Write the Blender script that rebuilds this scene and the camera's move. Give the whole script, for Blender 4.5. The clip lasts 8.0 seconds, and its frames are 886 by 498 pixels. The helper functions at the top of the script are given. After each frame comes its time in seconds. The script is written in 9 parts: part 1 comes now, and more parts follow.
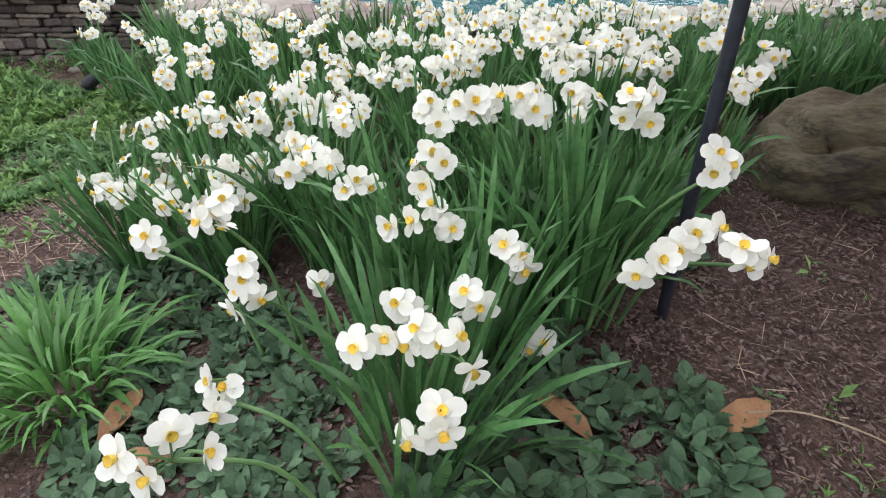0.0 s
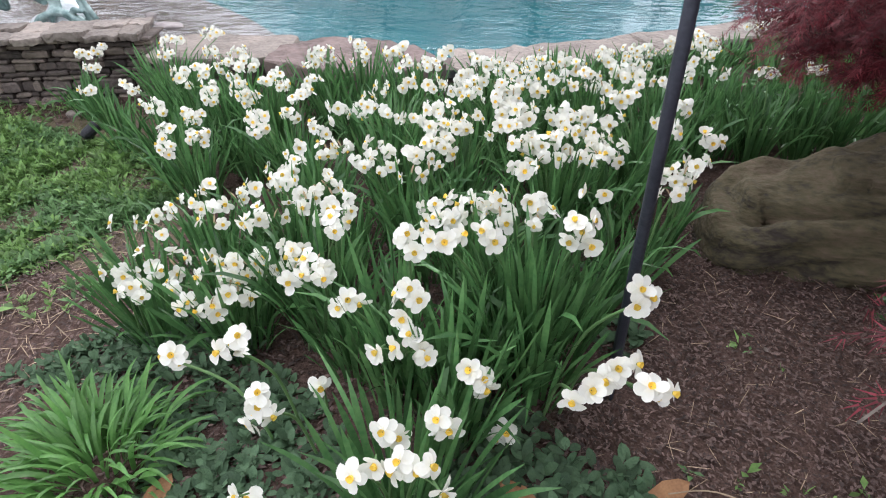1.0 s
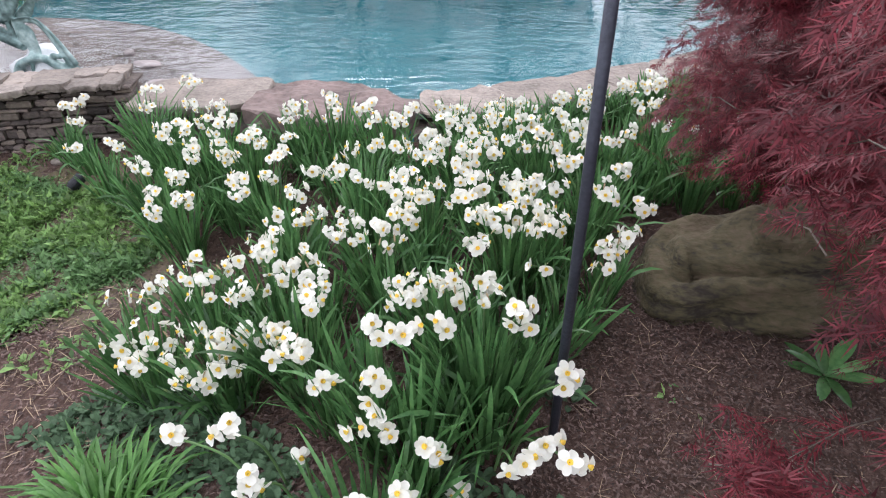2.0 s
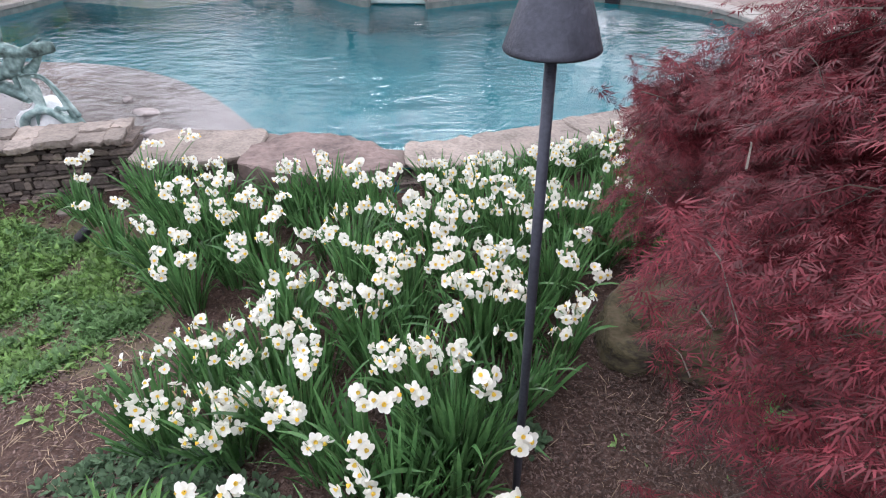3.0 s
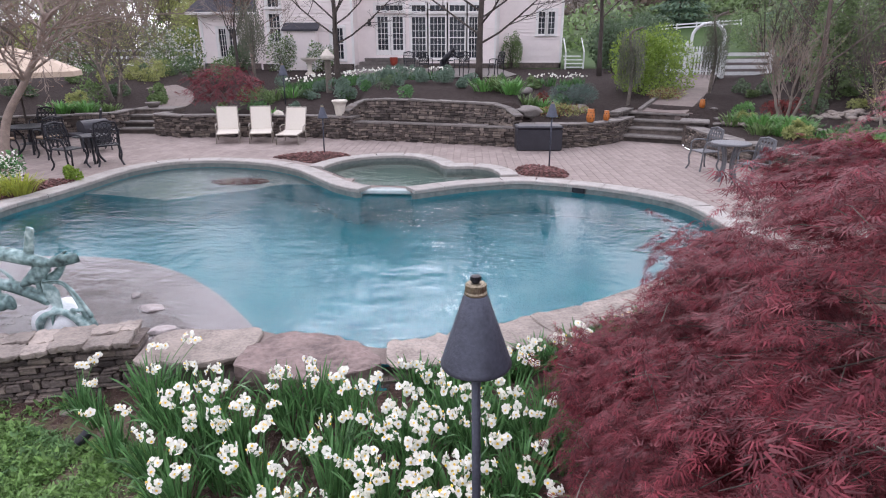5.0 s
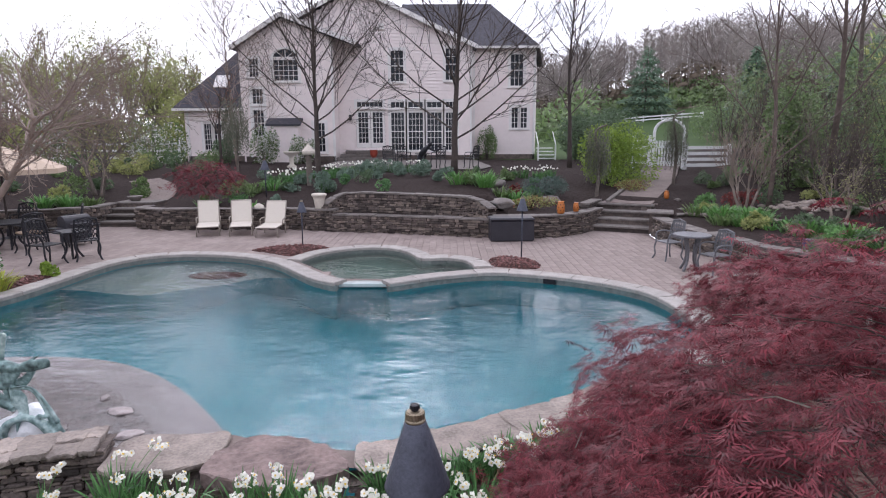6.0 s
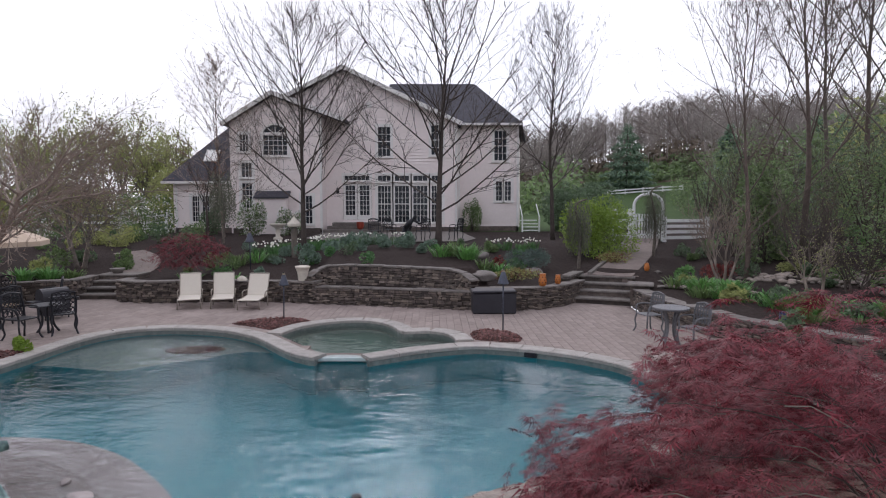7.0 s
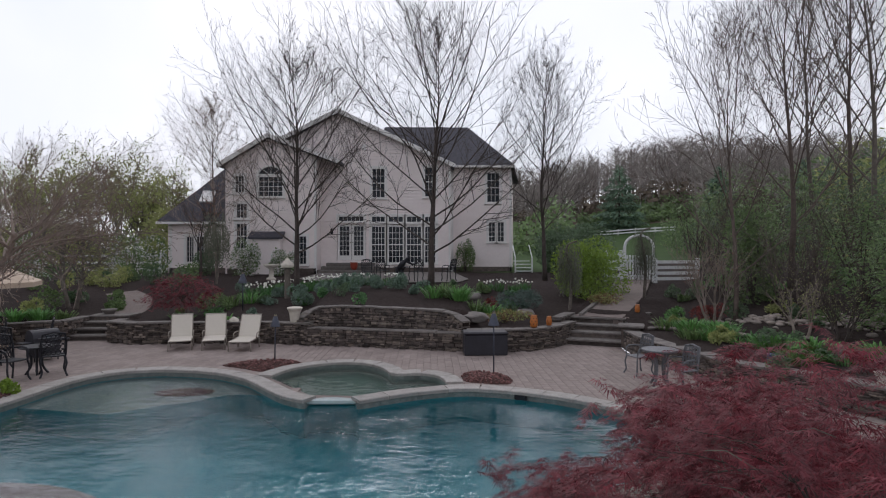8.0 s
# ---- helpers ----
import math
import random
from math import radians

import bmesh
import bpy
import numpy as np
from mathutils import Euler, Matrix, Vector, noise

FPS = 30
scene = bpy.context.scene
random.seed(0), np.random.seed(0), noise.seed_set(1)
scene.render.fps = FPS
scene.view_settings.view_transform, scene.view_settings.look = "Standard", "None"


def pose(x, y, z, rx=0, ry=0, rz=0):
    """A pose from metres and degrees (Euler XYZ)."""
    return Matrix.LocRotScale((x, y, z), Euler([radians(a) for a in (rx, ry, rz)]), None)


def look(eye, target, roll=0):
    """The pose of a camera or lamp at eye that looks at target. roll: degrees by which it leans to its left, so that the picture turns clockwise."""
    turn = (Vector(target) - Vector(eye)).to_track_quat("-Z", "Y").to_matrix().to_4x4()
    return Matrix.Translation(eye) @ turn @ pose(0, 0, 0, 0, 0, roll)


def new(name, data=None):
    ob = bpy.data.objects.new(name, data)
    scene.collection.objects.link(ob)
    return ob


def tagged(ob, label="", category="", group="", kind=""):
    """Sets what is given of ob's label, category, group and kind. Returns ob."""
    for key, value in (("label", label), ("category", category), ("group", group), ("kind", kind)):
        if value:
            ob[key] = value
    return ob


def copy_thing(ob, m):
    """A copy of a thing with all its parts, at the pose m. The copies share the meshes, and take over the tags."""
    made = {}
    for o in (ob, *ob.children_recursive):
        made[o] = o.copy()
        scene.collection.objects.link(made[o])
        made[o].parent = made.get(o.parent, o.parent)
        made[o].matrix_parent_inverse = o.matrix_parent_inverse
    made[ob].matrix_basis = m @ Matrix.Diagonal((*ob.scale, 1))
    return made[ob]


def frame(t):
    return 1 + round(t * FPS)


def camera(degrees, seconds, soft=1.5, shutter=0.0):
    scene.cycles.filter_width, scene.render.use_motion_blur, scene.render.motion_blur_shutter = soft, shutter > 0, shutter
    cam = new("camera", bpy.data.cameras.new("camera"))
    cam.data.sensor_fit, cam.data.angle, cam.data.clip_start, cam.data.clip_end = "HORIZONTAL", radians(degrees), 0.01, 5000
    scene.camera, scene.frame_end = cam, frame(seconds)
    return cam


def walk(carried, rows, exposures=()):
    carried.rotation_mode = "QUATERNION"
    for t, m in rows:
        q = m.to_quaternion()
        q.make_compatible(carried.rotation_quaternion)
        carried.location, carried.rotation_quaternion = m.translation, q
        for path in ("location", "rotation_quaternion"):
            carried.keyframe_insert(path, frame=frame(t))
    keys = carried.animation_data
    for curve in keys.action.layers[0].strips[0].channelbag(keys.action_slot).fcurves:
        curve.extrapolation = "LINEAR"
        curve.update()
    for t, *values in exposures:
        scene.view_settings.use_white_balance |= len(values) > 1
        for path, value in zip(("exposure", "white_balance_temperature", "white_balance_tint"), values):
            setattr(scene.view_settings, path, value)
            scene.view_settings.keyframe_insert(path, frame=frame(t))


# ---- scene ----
cam = camera(74.0, 8.0, soft=1.1)
PATH = [
    (0, (0.102, 0.008, 0.832), (-0.115, 1.674, -0.253), 1.3),
    (0.5, (0.11, 0.0, 1.01), (-0.094, 1.652, -0.099), 0.7),
    (1, (0.137, -0.013, 1.212), (-0.046, 1.622, 0.074), 0.3),
    (1.5, (0.172, -0.034, 1.389), (0.021, 1.596, 0.24), 0.0),
    (3, (0.274, -0.172, 1.894), (0.179, 1.491, 0.786), 0.0),
    (3.5, (0.29, -0.252, 2.054), (0.196, 1.461, 1.026), -0.0),
    (4, (0.318, -0.318, 2.198), (0.221, 1.457, 1.282), -0.0),
    (4.5, (0.357, -0.373, 2.324), (0.263, 1.464, 1.539), -0.0),
    (6, (0.528, -0.603, 2.652), (0.514, 1.361, 2.279), -0.2),
    (6.5, (0.630, -0.69, 2.724), (0.637, 1.294, 2.478), -0.3),
    (7, (0.672, -0.665, 2.722), (0.699, 1.330, 2.585), -0.1),
    (7.5, (0.724, -0.709, 2.748), (0.762, 1.29, 2.687), -0.1),
    (8, (0.752, -0.82, 2.777), (0.797, 1.179, 2.775), 0.0),
]
walk(cam, [(t, look(eye, target, roll)) for t, eye, target, roll in PATH],
     exposures=[(0.0, 0.18, 6250, 11), (1.5, 0.22, 6150, 14), (3.5, 0.26, 6150, 18), (4.7, 0.20, 6100, 21), (6.0, -0.10, 6050, 20), (7.0, -0.60, 6150, 17), (7.5, -0.80, 6150, 15), (8.0, -1.06, 6150, 14)])

# ---- world, sun ----
world = bpy.data.worlds.new("overcast_sky")
scene.world = world
world.use_nodes = True
wn, wl = world.node_tree.nodes, world.node_tree.links
wn.clear()
SUN_EL, SUN_ROT = radians(36), radians(-7)
sky = wn.new("ShaderNodeTexSky")
sky.sky_type, sky.sun_disc, sky.sun_elevation, sky.sun_rotation = "NISHITA", False, SUN_EL, SUN_ROT
sky.air_density, sky.dust_density = 1.0, 2.0
sky_bg = wn.new("ShaderNodeBackground")
sky_bg.inputs[1].default_value = 0.10
cloud_bg = wn.new("ShaderNodeBackground")
cloud_mix = wn.new("ShaderNodeMixShader")
coord = wn.new("ShaderNodeTexCoord")
cloud_noise = wn.new("ShaderNodeTexNoise")
cloud_noise.inputs["Scale"].default_value, cloud_noise.inputs["Detail"].default_value = 2.2, 5.0
cloud_ramp = wn.new("ShaderNodeValToRGB")
cloud_ramp.color_ramp.elements[0].position, cloud_ramp.color_ramp.elements[0].color = 0.30, (0.86, 0.89, 0.93, 1)
cloud_ramp.color_ramp.elements[1].position, cloud_ramp.color_ramp.elements[1].color = 0.62, (1.0, 1.0, 1.02, 1)
# the veiled sun makes the cloud brighter around it
SUN_DIR = (-0.10, 0.80, 0.59)
aim = wn.new("ShaderNodeVectorMath")
aim.operation = "DOT_PRODUCT"
aim.inputs[1].default_value = SUN_DIR
veil = wn.new("ShaderNodeMapRange")
veil.interpolation_type = "SMOOTHSTEP"
veil.inputs["From Min"].default_value, veil.inputs["From Max"].default_value = -0.5, 1.0
veil.inputs["To Min"].default_value, veil.inputs["To Max"].default_value = 1.65, 2.35
wl.new(coord.outputs["Generated"], aim.inputs[0])
wl.new(aim.outputs["Value"], veil.inputs["Value"])
wl.new(veil.outputs[0], cloud_bg.inputs[1])
cloud_mix.inputs[0].default_value = 0.86
world_out = wn.new("ShaderNodeOutputWorld")
wl.new(coord.outputs["Generated"], cloud_noise.inputs["Vector"])
wl.new(cloud_noise.outputs["Fac"], cloud_ramp.inputs[0])
wl.new(cloud_ramp.outputs[0], cloud_bg.inputs[0])
wl.new(sky.outputs[0], sky_bg.inputs[0])
wl.new(sky_bg.outputs[0], cloud_mix.inputs[1])
wl.new(cloud_bg.outputs[0], cloud_mix.inputs[2])
wl.new(cloud_mix.outputs[0], world_out.inputs[0])
sun_data = bpy.data.lights.new("sun", "SUN")
sun_data.energy, sun_data.angle, sun_data.color = 1.0, radians(25), (1.0, 0.96, 0.9)
sun = new("sun", sun_data)
sun.matrix_world = look((-1.0, 8.0, 5.9), (0, 0, 0))


# ---- materials ----
def material(name, base, vary=None, scale=8.0, rough=0.8, bump=0.3, bscale=60.0, metal=0.0, spec=0.4,
             island=0.0, fine=None, stretch=None):
    """Principled surface whose colour wanders between base and vary at two scales, with fine relief."""
    m = bpy.data.materials.new(name)
    m.use_nodes = True
    nt, nodes, link = m.node_tree, m.node_tree.nodes, m.node_tree.links
    p = nodes["Principled BSDF"]
    vary = vary or [c * 0.7 for c in base]
    tc = nodes.new("ShaderNodeTexCoord")
    src = tc.outputs["Object"]
    if stretch:
        mp = nodes.new("ShaderNodeMapping")
        mp.inputs["Scale"].default_value = stretch
        link.new(src, mp.inputs["Vector"])
        src = mp.outputs[0]
    n1, n2 = nodes.new("ShaderNodeTexNoise"), nodes.new("ShaderNodeTexNoise")
    n1.inputs["Scale"].default_value, n1.inputs["Detail"].default_value = scale, 4.0
    n2.inputs["Scale"].default_value, n2.inputs["Detail"].default_value = scale * 7.3, 3.0
    for n in (n1, n2):
        link.new(src, n.inputs["Vector"])
    add = nodes.new("ShaderNodeMath")
    add.operation = "MULTIPLY_ADD"
    add.inputs[1].default_value = 0.45
    link.new(n2.outputs["Fac"], add.inputs[0])
    half = nodes.new("ShaderNodeMath")
    half.operation = "MULTIPLY"
    half.inputs[1].default_value = 0.55
    link.new(n1.outputs["Fac"], half.inputs[0])
    link.new(half.outputs[0], add.inputs[2])
    ramp = nodes.new("ShaderNodeValToRGB")
    ramp.color_ramp.elements[0].position, ramp.color_ramp.elements[1].position = 0.36, 0.64
    ramp.color_ramp.elements[0].color, ramp.color_ramp.elements[1].color = (*vary, 1), (*base, 1)
    if fine:
        e = ramp.color_ramp.elements.new(0.5)
        e.color = (*fine, 1)
    link.new(add.outputs[0], ramp.inputs[0])
    out = ramp.outputs[0]
    if island:
        geo, info = nodes.new("ShaderNodeNewGeometry"), nodes.new("ShaderNodeObjectInfo")
        sm = nodes.new("ShaderNodeMath")
        sm.operation = "ADD"
        link.new(geo.outputs["Random Per Island"], sm.inputs[0])
        link.new(info.outputs["Random"], sm.inputs[1])
        fr = nodes.new("ShaderNodeMath")
        fr.operation = "FRACT"
        link.new(sm.outputs[0], fr.inputs[0])
        mr = nodes.new("ShaderNodeMapRange")
        mr.inputs["To Min"].default_value, mr.inputs["To Max"].default_value = 1 - island, 1 + island
        link.new(fr.outputs[0], mr.inputs["Value"])
        hsv = nodes.new("ShaderNodeHueSaturation")
        link.new(mr.outputs[0], hsv.inputs["Value"])
        link.new(out, hsv.inputs["Color"])
        out = hsv.outputs[0]
    link.new(out, p.inputs["Base Color"])
    p.inputs["Roughness"].default_value, p.inputs["Metallic"].default_value = rough, metal
    p.inputs["Specular IOR Level"].default_value = spec
    if bump:
        nb = nodes.new("ShaderNodeTexNoise")
        nb.inputs["Scale"].default_value, nb.inputs["Detail"].default_value = bscale, 4.0
        link.new(src, nb.inputs["Vector"])
        bp = nodes.new("ShaderNodeBump")
        bp.inputs["Strength"].default_value, bp.inputs["Distance"].default_value = bump, 0.02
        link.new(nb.outputs["Fac"], bp.inputs["Height"])
        link.new(bp.outputs[0], p.inputs["Normal"])
    return m


def leafy(name, base, vary, rough=0.5, island=0.3, through_light=0.35, scale=20.0):
    """Thin leaf: a principled face with some light coming through from behind."""
    m = material(name, base, vary, scale=scale, rough=rough, bump=0.0, island=island, spec=0.35)
    nodes, link = m.node_tree.nodes, m.node_tree.links
    p, out = nodes["Principled BSDF"], nodes["Material Output"]
    tr, mix = nodes.new("ShaderNodeBsdfTranslucent"), nodes.new("ShaderNodeMixShader")
    link.new(p.inputs["Base Color"].links[0].from_socket, tr.inputs["Color"])
    mix.inputs[0].default_value = through_light
    link.new(p.outputs[0], mix.inputs[1])
    link.new(tr.outputs[0], mix.inputs[2])
    link.new(mix.outputs[0], out.inputs["Surface"])
    return m


# ---- mesh helpers ----
class Build:
    """Collects vertices and faces for one mesh."""

    def __init__(self):
        self.v, self.f, self.m = [], [], []

    def face(self, pts, mi=0):
        n = len(self.v)
        self.v.extend(tuple(p) for p in pts)
        self.f.append(tuple(range(n, n + len(pts))))
        self.m.append(mi)

    def add(self, verts, faces, mi=0):
        n = len(self.v)
        self.v.extend(tuple(p) for p in verts)
        self.f.extend(tuple(i + n for i in f) for f in faces)
        self.m.extend([mi] * len(faces))

    def box(self, c, s, m=None, mi=0, bevel=0.0):
        """Box of size s centred at c; bevel cuts the upright and top edges back."""
        hx, hy, hz = s[0] / 2, s[1] / 2, s[2] / 2
        b = min(bevel, hx * 0.9, hy * 0.9, hz * 0.9)
        if b:
            rings = [(-hz, b), (-hz + b, 0), (hz - b, 0), (hz, b)]
            vs, fs = [], []
            for z, k in rings:
                vs += [(-hx + k, -hy + k, z), (hx - k, -hy + k, z), (hx - k, hy - k, z), (-hx + k, hy - k, z)]
            for r in range(3):
                for i in range(4):
                    j = (i + 1) % 4
                    fs.append((r * 4 + i, r * 4 + j, r * 4 + 4 + j, r * 4 + 4 + i))
            fs += [(3, 2, 1, 0), (12, 13, 14, 15)]
        else:
            vs = [(x, y, z) for z in (-hz, hz) for x, y in ((-hx, -hy), (hx, -hy), (hx, hy), (-hx, hy))]
            fs = [(3, 2, 1, 0), (4, 5, 6, 7), (0, 1, 5, 4), (1, 2, 6, 5), (2, 3, 7, 6), (3, 0, 4, 7)]
        c = Vector(c)
        if m is not None:
            vs = [m @ Vector(p) + c for p in vs]
        else:
            vs = [Vector(p) + c for p in vs]
        self.add(vs, fs, mi)

    def tube(self, pts, radii, n=8, mi=0, cap=True):
        """Round bar along pts, with one radius or a radius a point."""
        pts = [Vector(p) for p in pts]
        if not isinstance(radii, (list, tuple)):
            radii = [radii] * len(pts)
        vs, fs = [], []
        side = None
        for i, p in enumerate(pts):
            d = (pts[min(i + 1, len(pts) - 1)] - pts[max(i - 1, 0)])
            if d.length < 1e-9:
                d = Vector((0, 0, 1))
            d.normalize()
            if side is None:
                side = d.orthogonal().normalized()
            else:
                side = (side - d * side.dot(d))
                side = side.normalized() if side.length > 1e-6 else d.orthogonal().normalized()
            up = d.cross(side)
            for k in range(n):
                a = 2 * math.pi * k / n
                vs.append(p + (side * math.cos(a) + up * math.sin(a)) * radii[i])
        for i in range(len(pts) - 1):
            for k in range(n):
                q = (k + 1) % n
                fs.append((i * n + k, i * n + q, (i + 1) * n + q, (i + 1) * n + k))
        if cap:
            fs.append(tuple(range(n - 1, -1, -1)))
            fs.append(tuple(range((len(pts) - 1) * n, len(pts) * n)))
        self.add(vs, fs, mi)

    def lathe(self, profile, c=(0, 0, 0), n=20, mi=0, m=None):
        """Turned body: profile of (radius, height), closed at both ends."""
        vs, fs = [], []
        for r, z in profile:
            for k in range(n):
                a = 2 * math.pi * k / n
                vs.append(Vector((r * math.cos(a), r * math.sin(a), z)))
        for i in range(len(profile) - 1):
            for k in range(n):
                q = (k + 1) % n
                fs.append((i * n + k, i * n + q, (i + 1) * n + q, (i + 1) * n + k))
        fs.append(tuple(range(n - 1, -1, -1)))
        fs.append(tuple(range((len(profile) - 1) * n, len(profile) * n)))
        if m is not None:
            vs = [m @ p for p in vs]
        c = Vector(c)
        self.add([p + c for p in vs], fs, mi)

    def strip(self, pts, widths, sides, mi=0, fold=0.0):
        """Flat blade along pts; sides: the direction across at each point, fold: depth of its keel."""
        vs, fs = [], []
        n = len(pts)
        for p, w, s in zip(pts, widths, sides):
            p, s = Vector(p), Vector(s)
            vs += [p - s * w / 2, p + Vector((0, 0, -fold * w)), p + s * w / 2]
        for i in range(n - 1):
            fs += [(3 * i, 3 * i + 1, 3 * i + 4, 3 * i + 3), (3 * i + 1, 3 * i + 2, 3 * i + 5, 3 * i + 4)]
        self.add(vs, fs, mi)

    def mesh(self, name, mats, smooth=False):
        me = bpy.data.meshes.new(name)
        me.from_pydata(self.v, [], self.f)
        for mt in (mats if isinstance(mats, (list, tuple)) else [mats]):
            me.materials.append(mt)
        if any(self.m):
            me.polygons.foreach_set("material_index", self.m)
        if smooth:
            me.polygons.foreach_set("use_smooth", [True] * len(self.f))
        me.update()
        return me


def part(name, b, mats, parent=None, label="", smooth=False, kind="", m=None):
    """Links a build (or a ready mesh) as one object under its thing."""
    me = b if isinstance(b, bpy.types.Mesh) else b.mesh(name, mats, smooth)
    ob = new(name, me)
    if m is not None:
        ob.matrix_basis = m
    if parent is not None:
        ob.parent = parent
    return tagged(ob, label, kind=kind)


def thing(name, label, category, m=None, group="", kind=""):
    ob = new(name)
    ob.empty_display_size = 0.1
    if m is not None:
        ob.matrix_basis = m
    return tagged(ob, label, category, group, kind)


def solid(name, b, mats, label, category="", kind="", group="", smooth=False, m=None):
    ob = new(name, b if isinstance(b, bpy.types.Mesh) else b.mesh(name, mats, smooth))
    if m is not None:
        ob.matrix_basis = m
    return tagged(ob, label, category, group, kind)


def smooth_line(pts, n=6, closed=False):
    """Catmull-Rom line through pts."""
    pts = [Vector(p) for p in pts]
    out, k = [], len(pts)
    for i in range(k if closed else k - 1):
        if closed:
            a, b, c, d = pts[i - 1], pts[i], pts[(i + 1) % k], pts[(i + 2) % k]
        else:
            a, b, c, d = pts[max(i - 1, 0)], pts[i], pts[i + 1], pts[min(i + 2, k - 1)]
        for j in range(n):
            t = j / n
            out.append(0.5 * (2 * b + (c - a) * t + (2 * a - 5 * b + 4 * c - d) * t * t + (3 * b - a - 3 * c + d) * t ** 3))
    if not closed:
        out.append(pts[-1])
    return out


def inside(x, y, poly):
    hit, j = False, len(poly) - 1
    for i in range(len(poly)):
        xi, yi, xj, yj = poly[i][0], poly[i][1], poly[j][0], poly[j][1]
        if (yi > y) != (yj > y) and x < (xj - xi) * (y - yi) / (yj - yi) + xi:
            hit = not hit
        j = i
    return hit


def filled(loops, z, name, mat):
    """Flat mesh between an outer loop and the loops inside it."""
    bm = bmesh.new()
    edges = []
    for loop in loops:
        vs = [bm.verts.new((p[0], p[1], z)) for p in loop]
        edges += [bm.edges.new((vs[i], vs[(i + 1) % len(vs)])) for i in range(len(vs))]
    bmesh.ops.triangle_fill(bm, use_beauty=True, use_dissolve=False, edges=edges, normal=(0, 0, 1))
    for f in bm.faces:
        if f.normal.z < 0:
            f.normal_flip()
    me = bpy.data.meshes.new(name)
    bm.to_mesh(me)
    bm.free()
    me.materials.append(mat)
    return me


def offset(line, d, closed=False):
    """The line moved sideways by d to its left, in plan."""
    out, k = [], len(line)
    for i in range(k):
        a = line[i - 1] if (i or closed) else line[i]
        b = line[(i + 1) % k] if (i < k - 1 or closed) else line[i]
        t = (Vector(b).xy - Vector(a).xy)
        t = t.normalized() if t.length > 1e-6 else Vector((1, 0))
        out.append(Vector((line[i][0] - t.y * d, line[i][1] + t.x * d, line[i][2] if len(line[i]) > 2 else 0)))
    return out


def ease(a, b, x):
    t = max(0.0, min(1.0, (x - a) / (b - a)))
    return t * t * (3 - 2 * t)


rnd = random.Random(7)

# ---- surfaces ----
M_GRASSY = material("lawn_soil", (0.125, 0.112, 0.062), (0.155, 0.115, 0.090), scale=5.0, rough=0.95, bump=0.8, bscale=45, spec=0.08)
M_MULCH = material("bark_mulch", (0.140, 0.092, 0.080), (0.058, 0.037, 0.033), scale=26.0, rough=0.95, bump=1.0, bscale=70, fine=(0.09, 0.058, 0.047), spec=0.08)
M_DARKMULCH = material("black_mulch", (0.048, 0.036, 0.033), (0.022, 0.016, 0.015), scale=9.0, rough=0.95, bump=0.9, bscale=40, spec=0.08)
M_MEADOW = material("far_meadow", (0.055, 0.088, 0.030), (0.036, 0.062, 0.022), scale=0.25, rough=0.95, bump=0.3, bscale=6, spec=0.08)
M_LITTER = material("woodland_litter", (0.15, 0.12, 0.09), (0.10, 0.082, 0.062), scale=0.4, rough=0.95, bump=0.3, bscale=4, spec=0.05)
M_PAVER = material("paver_patio", (0.285, 0.232, 0.212), (0.215, 0.172, 0.157), scale=1.2, rough=0.9, bump=0.2, bscale=90, island=0.10)
M_JOINT = material("sand_joint", (0.215, 0.172, 0.155), (0.16, 0.128, 0.115), scale=6, rough=0.95)
M_PATH = material("brown_path_paving", (0.215, 0.172, 0.155), (0.15, 0.118, 0.106), scale=3, rough=0.9, bump=0.3, bscale=50)
M_COPING = material("bluestone_coping", (0.38, 0.35, 0.325), (0.27, 0.25, 0.232), scale=5, rough=0.8, bump=0.25, bscale=60, island=0.08)
M_SPILL = material("wet_pale_sill", (0.50, 0.55, 0.54), (0.38, 0.44, 0.44), scale=9, rough=0.15, bump=0.2, bscale=40)
M_TILE = material("waterline_tile", (0.21, 0.23, 0.215), (0.12, 0.14, 0.135), scale=9, rough=0.45, bump=0.15, bscale=30)
M_FLAG = material("tan_flagstone", (0.31, 0.258, 0.222), (0.17, 0.143, 0.126), scale=5, rough=0.85, bump=0.9, bscale=24, island=0.28, fine=(0.25, 0.212, 0.187))
M_FIELD = material("stacked_fieldstone", (0.150, 0.116, 0.097), (0.060, 0.047, 0.041), scale=7, rough=0.9, bump=0.8, bscale=24, island=0.6, fine=(0.098, 0.080, 0.072))
M_FIELDTAN = material("tan_fieldstone", (0.25, 0.20, 0.165), (0.13, 0.105, 0.09), scale=7, rough=0.9, bump=0.8, bscale=24, island=0.35, fine=(0.19, 0.155, 0.13))
M_BOULDER = material("brown_boulder", (0.125, 0.094, 0.062), (0.030, 0.023, 0.018), scale=5.0, rough=0.9, bump=1.0, bscale=22, fine=(0.085, 0.072, 0.038), stretch=(0.7, 1.0, 2.2))
M_REDROCK = material("red_sandstone", (0.245, 0.180, 0.165), (0.115, 0.086, 0.080), scale=3.2, rough=0.85, bump=1.0, bscale=14)
M_PLASTER = material("pool_plaster", (0.006, 0.200, 0.236), (0.004, 0.155, 0.190), scale=1.1, rough=0.7, bump=0.15, bscale=20)
M_SHELF = material("flagstone_ledge", (0.225, 0.193, 0.193), (0.165, 0.142, 0.142), scale=2.6, rough=0.6, bump=0.1, bscale=20)
M_BASIN = material("stony_basin", (0.135, 0.112, 0.11), (0.045, 0.038, 0.037), scale=7, rough=0.7, bump=1.0, bscale=14, fine=(0.16, 0.133, 0.128))
